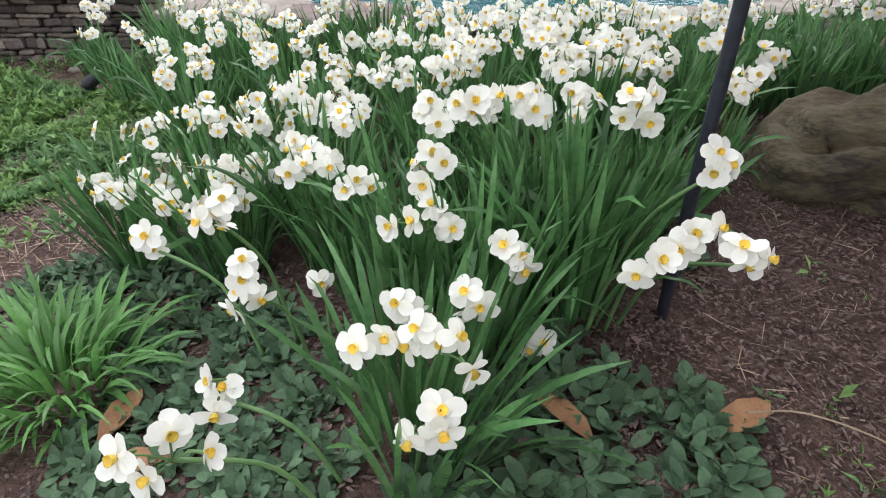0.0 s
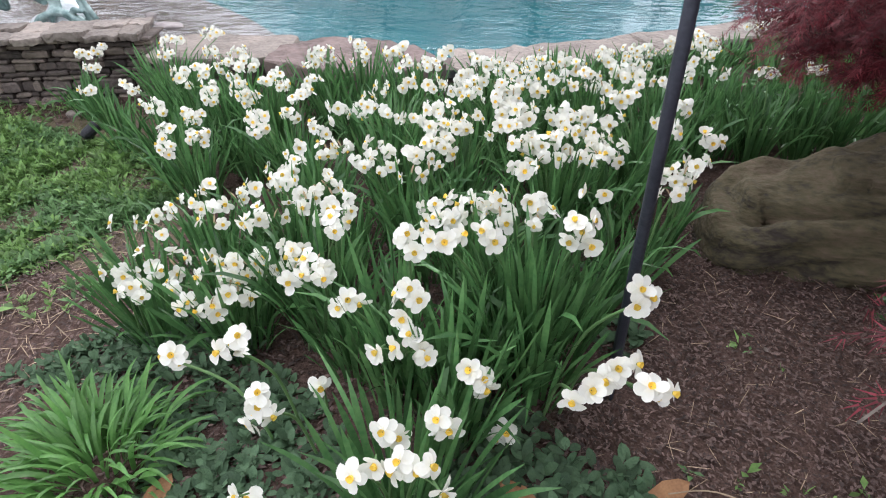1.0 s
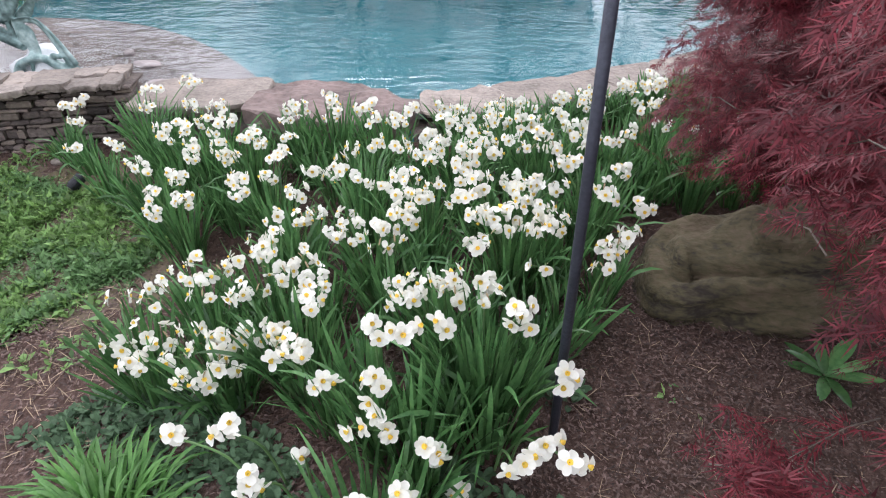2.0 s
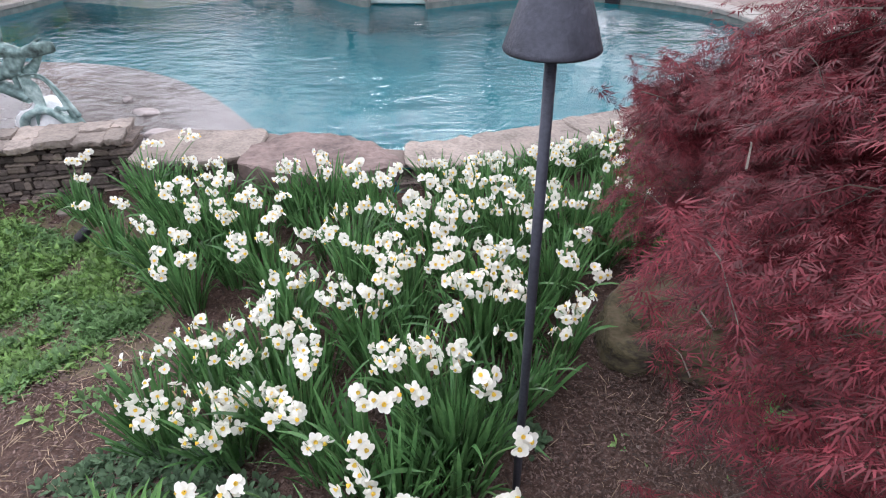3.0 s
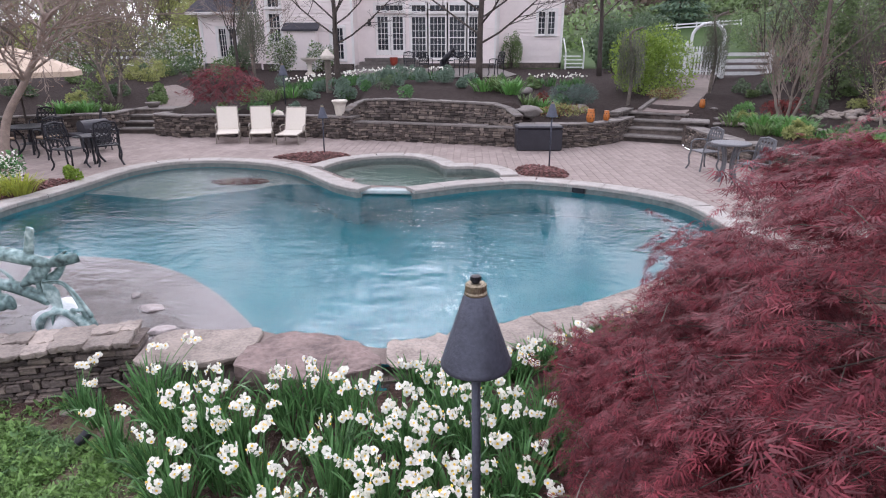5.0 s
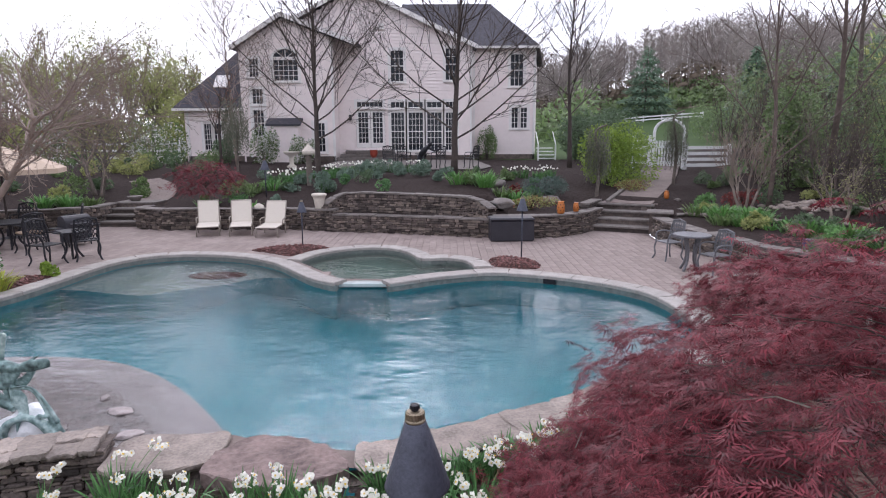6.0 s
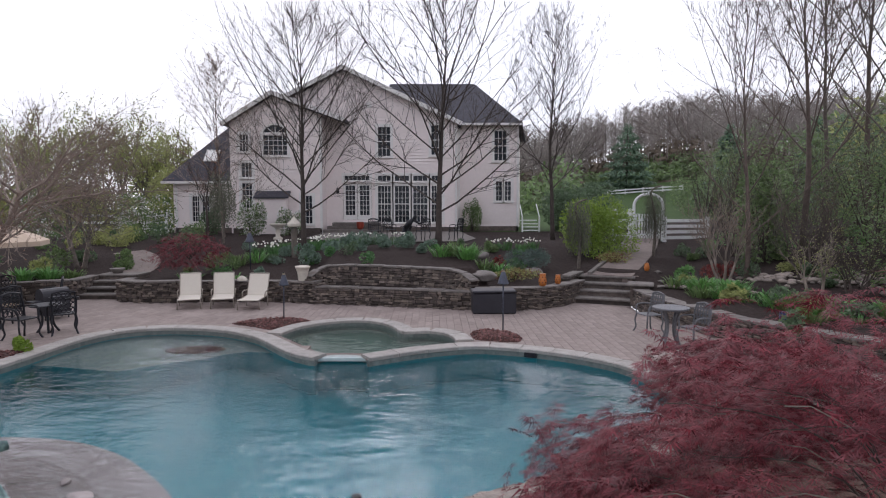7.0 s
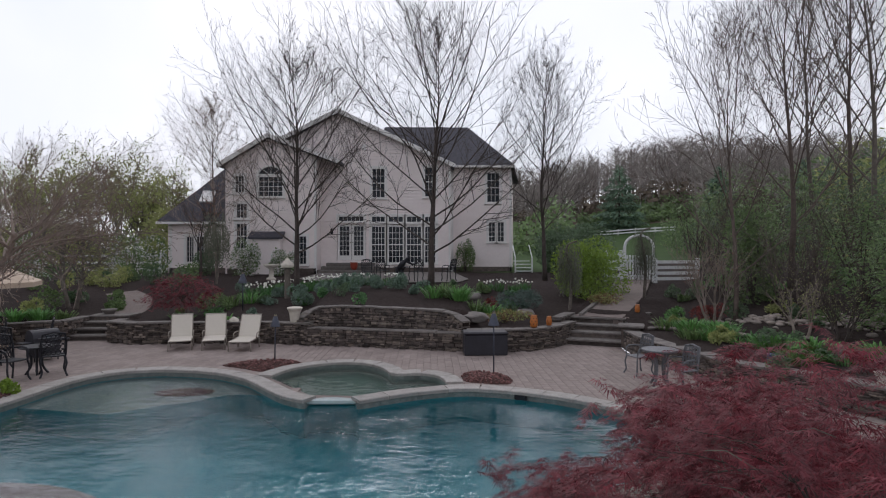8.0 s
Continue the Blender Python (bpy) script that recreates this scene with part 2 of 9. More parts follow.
M_DARKRED = material("dark_red_stone", (0.060, 0.026, 0.024), (0.028, 0.014, 0.013), scale=6, rough=0.8, bump=0.5, bscale=20)
M_SHALLOW = material("pale_plaster", (0.125, 0.175, 0.17), (0.075, 0.125, 0.13), scale=1.6, rough=0.7, bump=0.3, bscale=12)
M_SIDING = material("cream_siding", (0.83, 0.75, 0.73), (0.77, 0.69, 0.67), scale=0.8, rough=0.6, bump=0.0)
M_TRIM = material("white_trim", (0.78, 0.76, 0.74), (0.70, 0.68, 0.66), scale=4, rough=0.5, bump=0.05)
M_SHINGLE = material("charcoal_shingles", (0.075, 0.072, 0.085), (0.042, 0.04, 0.05), scale=5, rough=0.9, bump=0.6, bscale=30)
M_GLASS = material("dark_window_glass", (0.030, 0.036, 0.046), (0.016, 0.02, 0.026), scale=1, rough=0.05, bump=0.0, spec=0.35)
M_WHITE = material("white_fence_paint", (0.80, 0.80, 0.80), (0.70, 0.71, 0.71), scale=6, rough=0.5, bump=0.1)
M_BLACKIRON = material("black_cast_iron", (0.022, 0.022, 0.028), (0.012, 0.012, 0.016), scale=20, rough=0.5, bump=0.2, metal=0.3)
M_TORCH = material("weathered_black_steel", (0.075, 0.081, 0.108), (0.045, 0.049, 0.066), scale=11, rough=0.48, bump=0.15, bscale=90, metal=0.35)
M_BRASS = material("tarnished_brass", (0.30, 0.25, 0.175), (0.16, 0.135, 0.10), scale=40, rough=0.5, metal=0.8)
M_BRONZE = material("verdigris_bronze", (0.46, 0.58, 0.565), (0.028, 0.045, 0.045), scale=2.4, rough=0.5, bump=0.3, bscale=25, metal=0.2, fine=(0.17, 0.26, 0.25))


def water_material(name, tint, waves, wave_scale):
    m = bpy.data.materials.new(name)
    m.use_nodes = True
    nodes, link = m.node_tree.nodes, m.node_tree.links
    p = nodes["Principled BSDF"]
    p.inputs["Base Color"].default_value = (*tint, 1)
    p.inputs["Roughness"].default_value, p.inputs["IOR"].default_value = 0.02, 1.30
    p.inputs["Transmission Weight"].default_value = 1.0
    tc = nodes.new("ShaderNodeTexCoord")
    mp = nodes.new("ShaderNodeMapping")
    mp.inputs["Rotation"].default_value = (0, 0, radians(18))
    mp.inputs["Scale"].default_value = (0.75, 1.35, 1.0)
    link.new(tc.outputs["Object"], mp.inputs["Vector"])
    n1, n2 = nodes.new("ShaderNodeTexNoise"), nodes.new("ShaderNodeTexNoise")
    n1.inputs["Scale"].default_value, n1.inputs["Detail"].default_value, n1.inputs["Distortion"].default_value = wave_scale, 2.5, 0.6
    n2.inputs["Scale"].default_value, n2.inputs["Detail"].default_value = wave_scale * 0.28, 2.0
    add = nodes.new("ShaderNodeMath")
    add.operation = "MULTIPLY_ADD"
    add.inputs[1].default_value = 1.3
    for n in (n1, n2):
        link.new(mp.outputs[0], n.inputs["Vector"])
    link.new(n2.outputs["Fac"], add.inputs[0])
    link.new(n1.outputs["Fac"], add.inputs[2])
    bp = nodes.new("ShaderNodeBump")
    bp.inputs["Strength"].default_value, bp.inputs["Distance"].default_value = waves, 0.22
    calm, spread_map = nodes.new("ShaderNodeTexNoise"), nodes.new("ShaderNodeMapRange")
    calm.inputs["Scale"].default_value, calm.inputs["Detail"].default_value = 0.42, 3.0
    link.new(tc.outputs["Object"], calm.inputs["Vector"])
    spread_map.inputs["From Min"].default_value, spread_map.inputs["From Max"].default_value = 0.36, 0.62
    spread_map.inputs["To Min"].default_value, spread_map.inputs["To Max"].default_value = waves * 0.22, waves
    link.new(calm.outputs["Fac"], spread_map.inputs["Value"])
    link.new(spread_map.outputs[0], bp.inputs["Strength"])
    link.new(add.outputs[0], bp.inputs["Height"])
    link.new(bp.outputs[0], p.inputs["Normal"])
    return m


M_WATER = water_material("pool_water", (0.94, 0.985, 0.99), 0.105, 6.5)
M_SPAWATER = water_material("spa_water", (0.72, 0.86, 0.80), 0.06, 4.0)

# ---- plan ----
FAR_LEFT = [(-7.05, 8.5), (-6.9, 9.4), (-6.82, 10.3), (-6.76, 11.2), (-6.58, 11.95), (-6.15, 12.45), (-5.5, 12.68), (-4.8, 12.62), (-4.15, 12.42), (-3.6, 12.1),
            (-3.06, 11.63), (-2.62, 11.04), (-2.13, 10.38), (-1.8, 10.07), (-1.53, 9.9)]
FAR_RIGHT = [(-0.54, 9.85), (-0.08, 10.13), (0.43, 10.42), (0.98, 10.64), (1.5, 10.73), (2.06, 10.6), (2.6, 10.37), (3.07, 10.1), (3.5, 9.75), (3.88, 9.3),
             (4.08, 8.75), (4.13, 8.1), (4.1, 7.4), (3.8, 6.7), (3.2, 6.1)]
POOL = smooth_line(FAR_LEFT[1:] + [(-1.47, 10.15), (-1.05, 10.27), (-0.62, 10.12)] + FAR_RIGHT + [(2.6, 5.65), (1.45, 4.86), (1.0, 4.64), (0.45, 4.38), (0.0, 4.14), (-0.35, 4.08), (-0.8, 4.22),
                   (-1.2, 4.26), (-1.55, 4.36), (-2.3, 4.16), (-3.4, 3.95), (-4.6, 4.2), (-6.0, 5.3), (-6.85, 6.9), FAR_LEFT[0]], 5, True)
DECK = [(-18, 6.5), (-9.5, 6.2), (-7.4, 5.2), (-5.2, 4.0), (-3.5, 3.68), (-2.35, 4.0), (-1.5, 3.95), (-0.8, 3.85), (-0.2, 3.8), (0.4, 4.0),
        (1.0, 4.25), (1.6, 4.6), (2.7, 5.3), (3.6, 5.8), (5.0, 6.2), (8.6, 6.4), (8.1, 8.7), (7.4, 9.8), (6.7, 11.0), (6.25, 13.2), (6.05, 14.9),
        (6.12, 15.48), (6.5, 16.5), (4.9, 17.2), (4.45, 16.15), (4.2, 15.65), (3.5, 15.05), (2.6, 14.9), (1.7, 14.95), (0.3, 15.4), (-1.3, 15.85), (-2.6, 16.1), (-4.0, 16.55), (-5.5, 16.6),
        (-7.0, 16.5), (-7.8, 16.4), (-8.8, 16.85), (-8.9, 18.6), (-10.1, 18.6), (-10.3, 16.9), (-13.0, 15.6), (-18, 14.2)]
SPA_RING = [(-2.71, 11.97), (-2.54, 12.53), (-2.25, 12.98), (-1.66, 13.38), (-1.0, 13.43), (-0.55, 13.13), (-0.24, 12.64), (-0.02, 12.12), (0.5, 12.2), (0.9, 11.97), (1.08, 11.55), (1.12, 11.22)]
SPA_HOLE = [Vector((p.x, p.y, 0)) for p in smooth_line([(*p, 0) for p in SPA_RING], 5)] + [Vector(p) for p in ((0.75, 11.05, 0), (0.31, 10.87, 0), (-0.12, 10.59, 0), (-0.57, 10.33, 0), (-1.05, 10.39, 0), (-1.54, 10.42, 0), (-2.1, 11.17, 0))]
STEP_A, STEP_B = Vector((4.47, 16.2)), Vector((6.1, 15.5))
PATH_MID = [(6.0, 16.95, 0.60), (6.85, 18.4, 0.80), (7.95, 20.5, 1.02), (8.85, 22.5, 1.2), (9.75, 24.7, 1.36)]
_dk = np.array(DECK)


def deck_distance(x, y):
    a, b = _dk, np.roll(_dk, -1, axis=0)
    d = b - a
    px, py = np.asarray(x)[..., None], np.asarray(y)[..., None]
    t = np.clip(((px - a[:, 0]) * d[:, 0] + (py - a[:, 1]) * d[:, 1]) / (d ** 2).sum(1), 0, 1)
    return np.sqrt((px - a[:, 0] - t * d[:, 0]) ** 2 + (py - a[:, 1] - t * d[:, 1]) ** 2).min(-1)


def garden(x, y):
    """Height of the flower bed and lawn on the near side."""
    fall = max(-0.50, 0.185 * min(0.0, x - 0.15))
    z = -0.02 + fall * (1 - 0.42 * ease(2.0, 3.4, y))
    return z - 0.10 * ease(2.2, 3.6, y) * ease(-1.5, 0.5, x) + 0.25 * ease(1.6, 5.0, x)


def ground(x, y):
    d = float(deck_distance(x, y))
    back = 0.48 + 0.8 * ease(0.0, 8.5, d)
    tier = ease(-3.3, -2.7, x) * ease(2.3, 1.7, x) * ease(14, 15, y)
    back += tier * (0.5 * ease(0.78, 0.95, d)) * (1 - ease(3, 8, d))
    back += 14.0 * ease(65, 150, y) * ease(0, 65, x) + 1.2 * ease(40, 90, y)
    back += 0.7 * ease(9, 18, x) * ease(6, 12, y)
    for (ax, ay, az), (bx, by, bz) in zip(PATH_MID, PATH_MID[1:]):
        ux, uy = bx - ax, by - ay
        t = max(0.0, min(1.0, ((x - ax) * ux + (y - ay) * uy) / (ux * ux + uy * uy)))
        q = math.hypot(x - ax - t * ux, y - ay - t * uy)
        w = 1 - ease(0.95, 1.9, q)
        back += w * (az + (bz - az) * t - back)
    w = ease(4.6, 6.6, y)
    return garden(x, y) * (1 - w) + back * w


def spread(a, b, fine_a, fine_b, fine, grow=1.25):
    """Grid lines from a to b, fine between fine_a and fine_b, ever wider outside."""
    mid = list(np.arange(fine_a, fine_b, fine))
    lo, hi, s = [], [], fine
    while (lo[-1] if lo else fine_a) > a:
        s *= grow
        lo.append((lo[-1] if lo else fine_a) - s)
    s = fine
    while (hi[-1] if hi else fine_b) < b:
        hi.append((hi[-1] if hi else mid[-1]) + s)
        s *= grow
    return lo[::-1] + mid + hi


def build_ground():
    b = Build()
    xs = spread(-700, -9.0, -9.0, -3.6, 0.2, 1.12)[:-1] + list(np.arange(-3.6, 2.7, 0.1)) + spread(2.8, 700, 2.8, 10.0, 0.2, 1.12)[1:]
    ys = spread(-500, 4.0, -0.6, 4.3, 0.1, 1.14)[:-1] + spread(4.3, 900, 4.4, 19.0, 0.18, 1.07)[1:]
    xs, ys = sorted(set(round(float(v), 3) for v in xs)), sorted(set(round(float(v), 3) for v in ys))
    keep_poly = offset([(*p, 0) for p in DECK], -0.16, True)
    keep = [(p.x, p.y) for p in keep_poly]
    zs = [[0.0] * len(ys) for _ in xs]
    for i, x in enumerate(xs):
        for j, y in enumerate(ys):
            near = abs(x) < 6 and -2 < y < 6
            rough = 0.022 if near else 0.05
            zs[i][j] = ground(x, y) + rough * noise.noise((x * (4 if near else 0.6), y * (4 if near else 0.6), 0)) + (0.012 * noise.noise((x * 17, y * 17, 3)) if near else 0)
    n = len(ys)
    b.v = [(x, y, zs[i][j]) for i, x in enumerate(xs) for j, y in enumerate(ys)]
    for i in range(len(xs) - 1):
        for j in range(n - 1):
            cx, cy = (xs[i] + xs[i + 1]) / 2, (ys[j] + ys[j + 1]) / 2
            if -18.5 < cx < 9 and 3 < cy < 18 and inside(cx, cy, keep):
                continue
            b.f.append((i * n + j, (i + 1) * n + j, (i + 1) * n + j + 1, i * n + j + 1))
            if cy > 5.2:
                far = cy > 36 or cx < -20 or cx > 26
                b.m.append((4 if cy > 106 and cx > 8 else 3) if far else 2)
            else:
                wob = 0.12 * noise.noise((cx * 2.5, cy * 2.5, 5))
                lawn = cx + wob < -1.35 - 0.25 * (cy - 2.2) and cy + wob > 1.95 and cy < 3.35 + wob
                b.m.append(0 if lawn or cx < -4.5 or cy < -2.5 else 1)
    return solid("ground", b, [M_GRASSY, M_MULCH, M_DARKMULCH, M_MEADOW, M_LITTER], "sloping garden ground of bark mulch, weedy lawn and far meadow", "ground", "structure", smooth=True)


build_ground()


# ---- pool ----
def build_pool():
    deck_loop = [Vector((x, y, 0)) for x, y in DECK]
    me = filled([deck_loop, [Vector((p.x, p.y, 0)) for p in POOL], [p for p in SPA_HOLE]], -0.016, "patio_base", M_JOINT)
    solid("patio", me, None, "pinkish concrete paver patio round the pool", "patio", "structure")
    shell = thing("pool_shell", "teal plaster swimming pool with stone ledge", "swimming pool", kind="structure")
    # walls below the coping
    b = Build()
    k = len(POOL)
    levels = (-0.02, -0.16, -0.17, -1.9)
    for i in range(k):
        p, q = POOL[i], POOL[(i + 1) % k]
        for n, (z0, z1) in enumerate(zip(levels, levels[1:])):
            b.face([(p.x, p.y, z0), (q.x, q.y, z0), (q.x, q.y, z1), (p.x, p.y, z1)], 0 if n < 2 else 1)
    part("pool_wall", b, [M_TILE, M_PLASTER], shell)
    # sloping floor with a shallow end
    b = Build()
    xs, ys = np.arange(-8, 5.01, 0.2), np.arange(3.4, 13.6, 0.2)
    for i, x in enumerate(xs):
        for y in ys:
            shallow = ease(-2.6, -4.2, x + 0.35 * (y - 11)) * ease(9.6, 11.3, y + 0.12 * x)
            depth = 1.75 - 1.25 * shallow - 0.5 * ease(7.0, 4.6, y)
            b.v.append((x, y, -depth))
    n = len(ys)
    b.f = [(i * n + j, (i + 1) * n + j, (i + 1) * n + j + 1, i * n + j + 1) for i in range(len(xs) - 1) for j in range(n - 1)]
    b.m = [0] * len(b.f)
    part("pool_floor", b, M_PLASTER, shell, smooth=True)
    # shallow flagstone ledge by the near wall
    edge = smooth_line([(-1.52, 4.42), (-1.62, 4.62), (-1.92, 5.0), (-2.42, 5.55), (-3.1, 6.12), (-3.95, 6.52), (-5.0, 6.62), (-6.2, 6.45), (-7.1, 6.2)], 6)
    back = [Vector(p) for p in ((-7.2, 4.4, 0), (-4.6, 3.9, 0), (-3.4, 3.7, 0), (-2.3, 3.9, 0), (-1.5, 4.1, 0))]
    loop = [Vector((p[0], p[1], 0)) for p in edge] + back
    part("stone_ledge", filled([loop], -0.155, "stone_ledge", M_SHELF), None, shell, "flat flagstone ledge just under the water")
    inner = offset([Vector((p[0], p[1], 0)) for p in edge], 0.52)
    if (inner[20] - Vector((-4.0, 5.0, 0))).length > (Vector((edge[20][0], edge[20][1], 0)) - Vector((-4.0, 5.0, 0))).length:
        inner = offset([Vector((p[0], p[1], 0)) for p in edge], -0.52)
    inner = [p for p in inner if p.y > 4.55]
    loop = inner + [Vector(p) for p in ((-7.15, 4.5, 0), (-4.6, 4.05, 0), (-3.4, 3.95, 0), (-2.4, 4.1, 0))]
    part("stony_basin", filled([loop], -0.149, "stony_basin", M_BASIN), None, shell, "dark stony shallow inside the ledge rim")
    # pale shallow shelf at the far end
    far_edge = smooth_line([(-7.3, 10.25, 0), (-6.22, 10.05, 0), (-5.35, 9.8, 0), (-4.95, 9.78, 0), (-4.28, 10.3, 0), (-3.8, 10.55, 0), (-3.4, 11.0, 0), (-2.95, 11.1, 0), (-2.5, 10.95, 0)], 5)
    loop = list(far_edge) + [Vector(p) for p in ((-2.75, 11.4, 0), (-3.1, 11.9, 0), (-3.9, 12.5, 0), (-5.5, 12.85, 0), (-6.5, 12.6, 0), (-7.2, 11.8, 0))]
    part("shallow_shelf", filled([loop], -0.28, "shallow_shelf", M_SHALLOW), None, shell, "pale shallow shelf at the far end")
    b = Build()
    for p, q in zip(far_edge, far_edge[1:]):
        b.face([(p.x, p.y, -0.28), (q.x, q.y, -0.28), (q.x, q.y, -1.7), (p.x, p.y, -1.7)])
    part("shelf_riser", b, M_PLASTER, shell)
    b = Build()
    for p, q in zip(edge, edge[1:]):
        b.face([(p[0], p[1], -0.155), (q[0], q[1], -0.155), (q[0], q[1], -1.6), (p[0], p[1], -1.6)])
    part("ledge_riser", b, M_PLASTER, shell)
    water = solid("water", filled([POOL], -0.125, "water", M_WATER), None, "rippled blue-green pool water reflecting the sky", "water", "structure")
    water.visible_shadow = False
    # dark stone seat under the far shallows
    b = Build()
    b.lathe([(0.52, 0), (0.62, 0.1), (0.60, 0.2), (0.5, 0.24)], (0, 0, 0), 18, m=Matrix.Diagonal((1.0, 0.55, 1, 1)))
    solid("underwater_stone", b, M_DARKRED, "dark flat stone under the shallow water", "stone", smooth=True, m=pose(-4.25, 11.3, -0.43))


build_pool()


def sweep(b, line, profile, closed=False, mi=0):
    """Bar with a cross profile of (sideways, height) along a plan line."""
    k, n = len(line), len(profile)
    rows = [offset(line, s, closed) for s, _ in profile]
    vs = [(rows[j][i].x, rows[j][i].y, profile[j][1] + (line[i][2] if len(line[i]) > 2 else 0)) for i in range(k) for j in range(n)]
    fs = []
    for i in range(k if closed else k - 1):
        a, c = i, (i + 1) % k
        for j in range(n):
            q = (j + 1) % n
            fs.append((a * n + j, a * n + q, c * n + q, c * n + j))
    if not closed:
        fs += [tuple(range(n)), tuple((k - 1) * n + j for j in range(n - 1, -1, -1))]
    b.add(vs, fs, mi)


def cut_line(line, step, gap):
    """Splits a plan line into pieces of about step, a gap apart."""
    total = [0.0]
    for p, q in zip(line, line[1:]):
        total.append(total[-1] + (Vector(q) - Vector(p)).length)

    def at(s):
        for i in range(len(line) - 1):
            if s <= total[i + 1] + 1e-9:
                t = (s - total[i]) / max(1e-9, total[i + 1] - total[i])
                return Vector(line[i]).lerp(Vector(line[i + 1]), t)
        return Vector(line[-1])

    k = max(1, round(total[-1] / step))
    for i in range(k):
        s0, s1 = i * total[-1] / k + gap / 2, (i + 1) * total[-1] / k - gap / 2
        yield [at(s0 + (s1 - s0) * j / 3) for j in range(4)]


def build_coping():
    cop = thing("pool_coping", "pale bluestone coping round the pool edge", "coping", kind="structure")
    prof = [(-0.03, -0.035), (-0.035, 0.02), (-0.02, 0.035), (0.31, 0.035), (0.33, 0.02), (0.33, -0.035)]
    far_left = [Vector((p.x, p.y, 0)) for p in smooth_line([(-6.85, 6.9)] + FAR_LEFT, 5)]
    far_right = [Vector((p.x, p.y, 0)) for p in smooth_line(FAR_RIGHT, 5)]
    spa = SPA_HOLE[:56]
    for line in (far_left, far_right, spa):
        for piece in cut_line(line, 0.62, 0.008):
            b = Build()
            dz = rnd.uniform(-0.003, 0.003) + (0.004 if line is spa else 0.0)
            sweep(b, piece, [(s, z + dz) for s, z in prof])
            part("coping_stone", b, M_COPING, cop)
    # spa basin
    basin = thing("spa", "round spa basin with greenish water beside the pool", "spa", kind="structure")
    inner = SPA_HOLE
    w = part("spa_water", filled([inner], -0.10, "spa_water", M_SPAWATER), None, basin)
    w.visible_shadow = False
    part("spa_floor", filled([inner], -0.55, "spa_floor", material("spa_plaster", (0.17, 0.225, 0.205), (0.11, 0.16, 0.145), scale=2, rough=0.7)), None, basin)
    b = Build()
    k = len(inner)
    for i in range(k):
        p, q = inner[i], inner[(i + 1) % k]
        za, zb = (-0.10 if e.y < 10.5 else 0.0 for e in (p, q))
        b.face([(p.x, p.y, za), (q.x, q.y, zb), (q.x, q.y, -0.6), (p.x, p.y, -0.6)])
    part("spa_wall", b, M_TILE, basin)
    b = Build()
    b.box((-1.035, 10.20, -0.065), (0.985, 0.24, 0.09), bevel=0.02)
    part("spillway", b, M_SPILL, basin, "pale wet spillway sill")
    b = Build()
    b.box((2.5, 10.40, -0.075), (0.24, 0.08, 0.09), Matrix.Rotation(radians(-28), 3, "Z"))
    solid("skimmer", b, M_BLACKIRON, "dark skimmer mouth in the pool wall", "skimmer")


build_coping()


# ---- stone walls ----
def stone_wall(name, line, top, thick, label, course=0.042, long=(0.09, 0.36), cap=True, base=-0.05, singles=0):
    """Dry-stacked wall along a plan line: courses of flat stones, then capstones. singles: how many stones stand as parts."""
    wall = thing(name, label, "wall", kind="structure")
    core, rest, count = Build(), Build(), 0
    line = [Vector((p[0], p[1], p[2] if len(p) > 2 else 0.0)) for p in line]
    h = thick / 2 - 0.05
    sweep(core, line, [(-h, base), (-h, top - 0.05), (h, top - 0.05), (h, base)])
    part("wall_core", core, M_DARKMULCH, wall)
    z = base
    while z < top - 0.05:
        ch = min(course * rnd.choice((0.6, 0.8, 1.0, 1.25, 1.7)), top - 0.045 - z)
        if ch < 0.012:
            break
        for p, q in zip(line, line[1:]):
            d = q - p
            run, s = d.length, -rnd.uniform(0, 0.15)
            ang = math.atan2(d.y, d.x)
            rot = Matrix.Rotation(ang, 3, "Z")
            while s < run - 0.02:
                w = min(rnd.uniform(*long), run + 0.05 - s)
                if w < 0.05:
                    break
                dep = thick - rnd.uniform(-0.01, 0.07)
                mid = p + d * ((s + w / 2) / run)
                b = Build() if count < singles else rest
                tilt = rot @ Matrix.Rotation(rnd.uniform(-0.09, 0.09), 3, "Z") @ Matrix.Rotation(rnd.uniform(-0.08, 0.08), 3, "Y")
                tan = 1 if rnd.random() < 0.24 else 0
                b.box((mid.x, mid.y, mid.z + z + ch / 2), (w - 0.008, dep, ch - 0.006), tilt, tan, bevel=min(0.012, ch * 0.25))
                if count < singles:
                    part("stone", b, [M_FIELD, M_FIELDTAN], wall)
                    count += 1
                s += w
        z += ch
    if rest.f:
        part("stacked_stones", rest, [M_FIELD, M_FIELDTAN], wall, kind="stuff")
    if cap:
        for piece in cut_line(line, 0.42, 0.014):
            b = Build()
            dz, o = rnd.uniform(-0.012, 0.012), rnd.uniform(-0.01, 0.02)
            sweep(b, piece, [(-thick / 2 - o, top - 0.04), (-thick / 2 - o, top + dz), (thick / 2 + o, top + dz), (thick / 2 + o, top - 0.04)])
            part("capstone", b, M_FLAG if singles else M_CAP, wall)
    return wall


M_CAP = material("grey_capstone", (0.20, 0.178, 0.164), (0.115, 0.10, 0.092), scale=5, rough=0.85, bump=0.6, bscale=30, island=0.15)


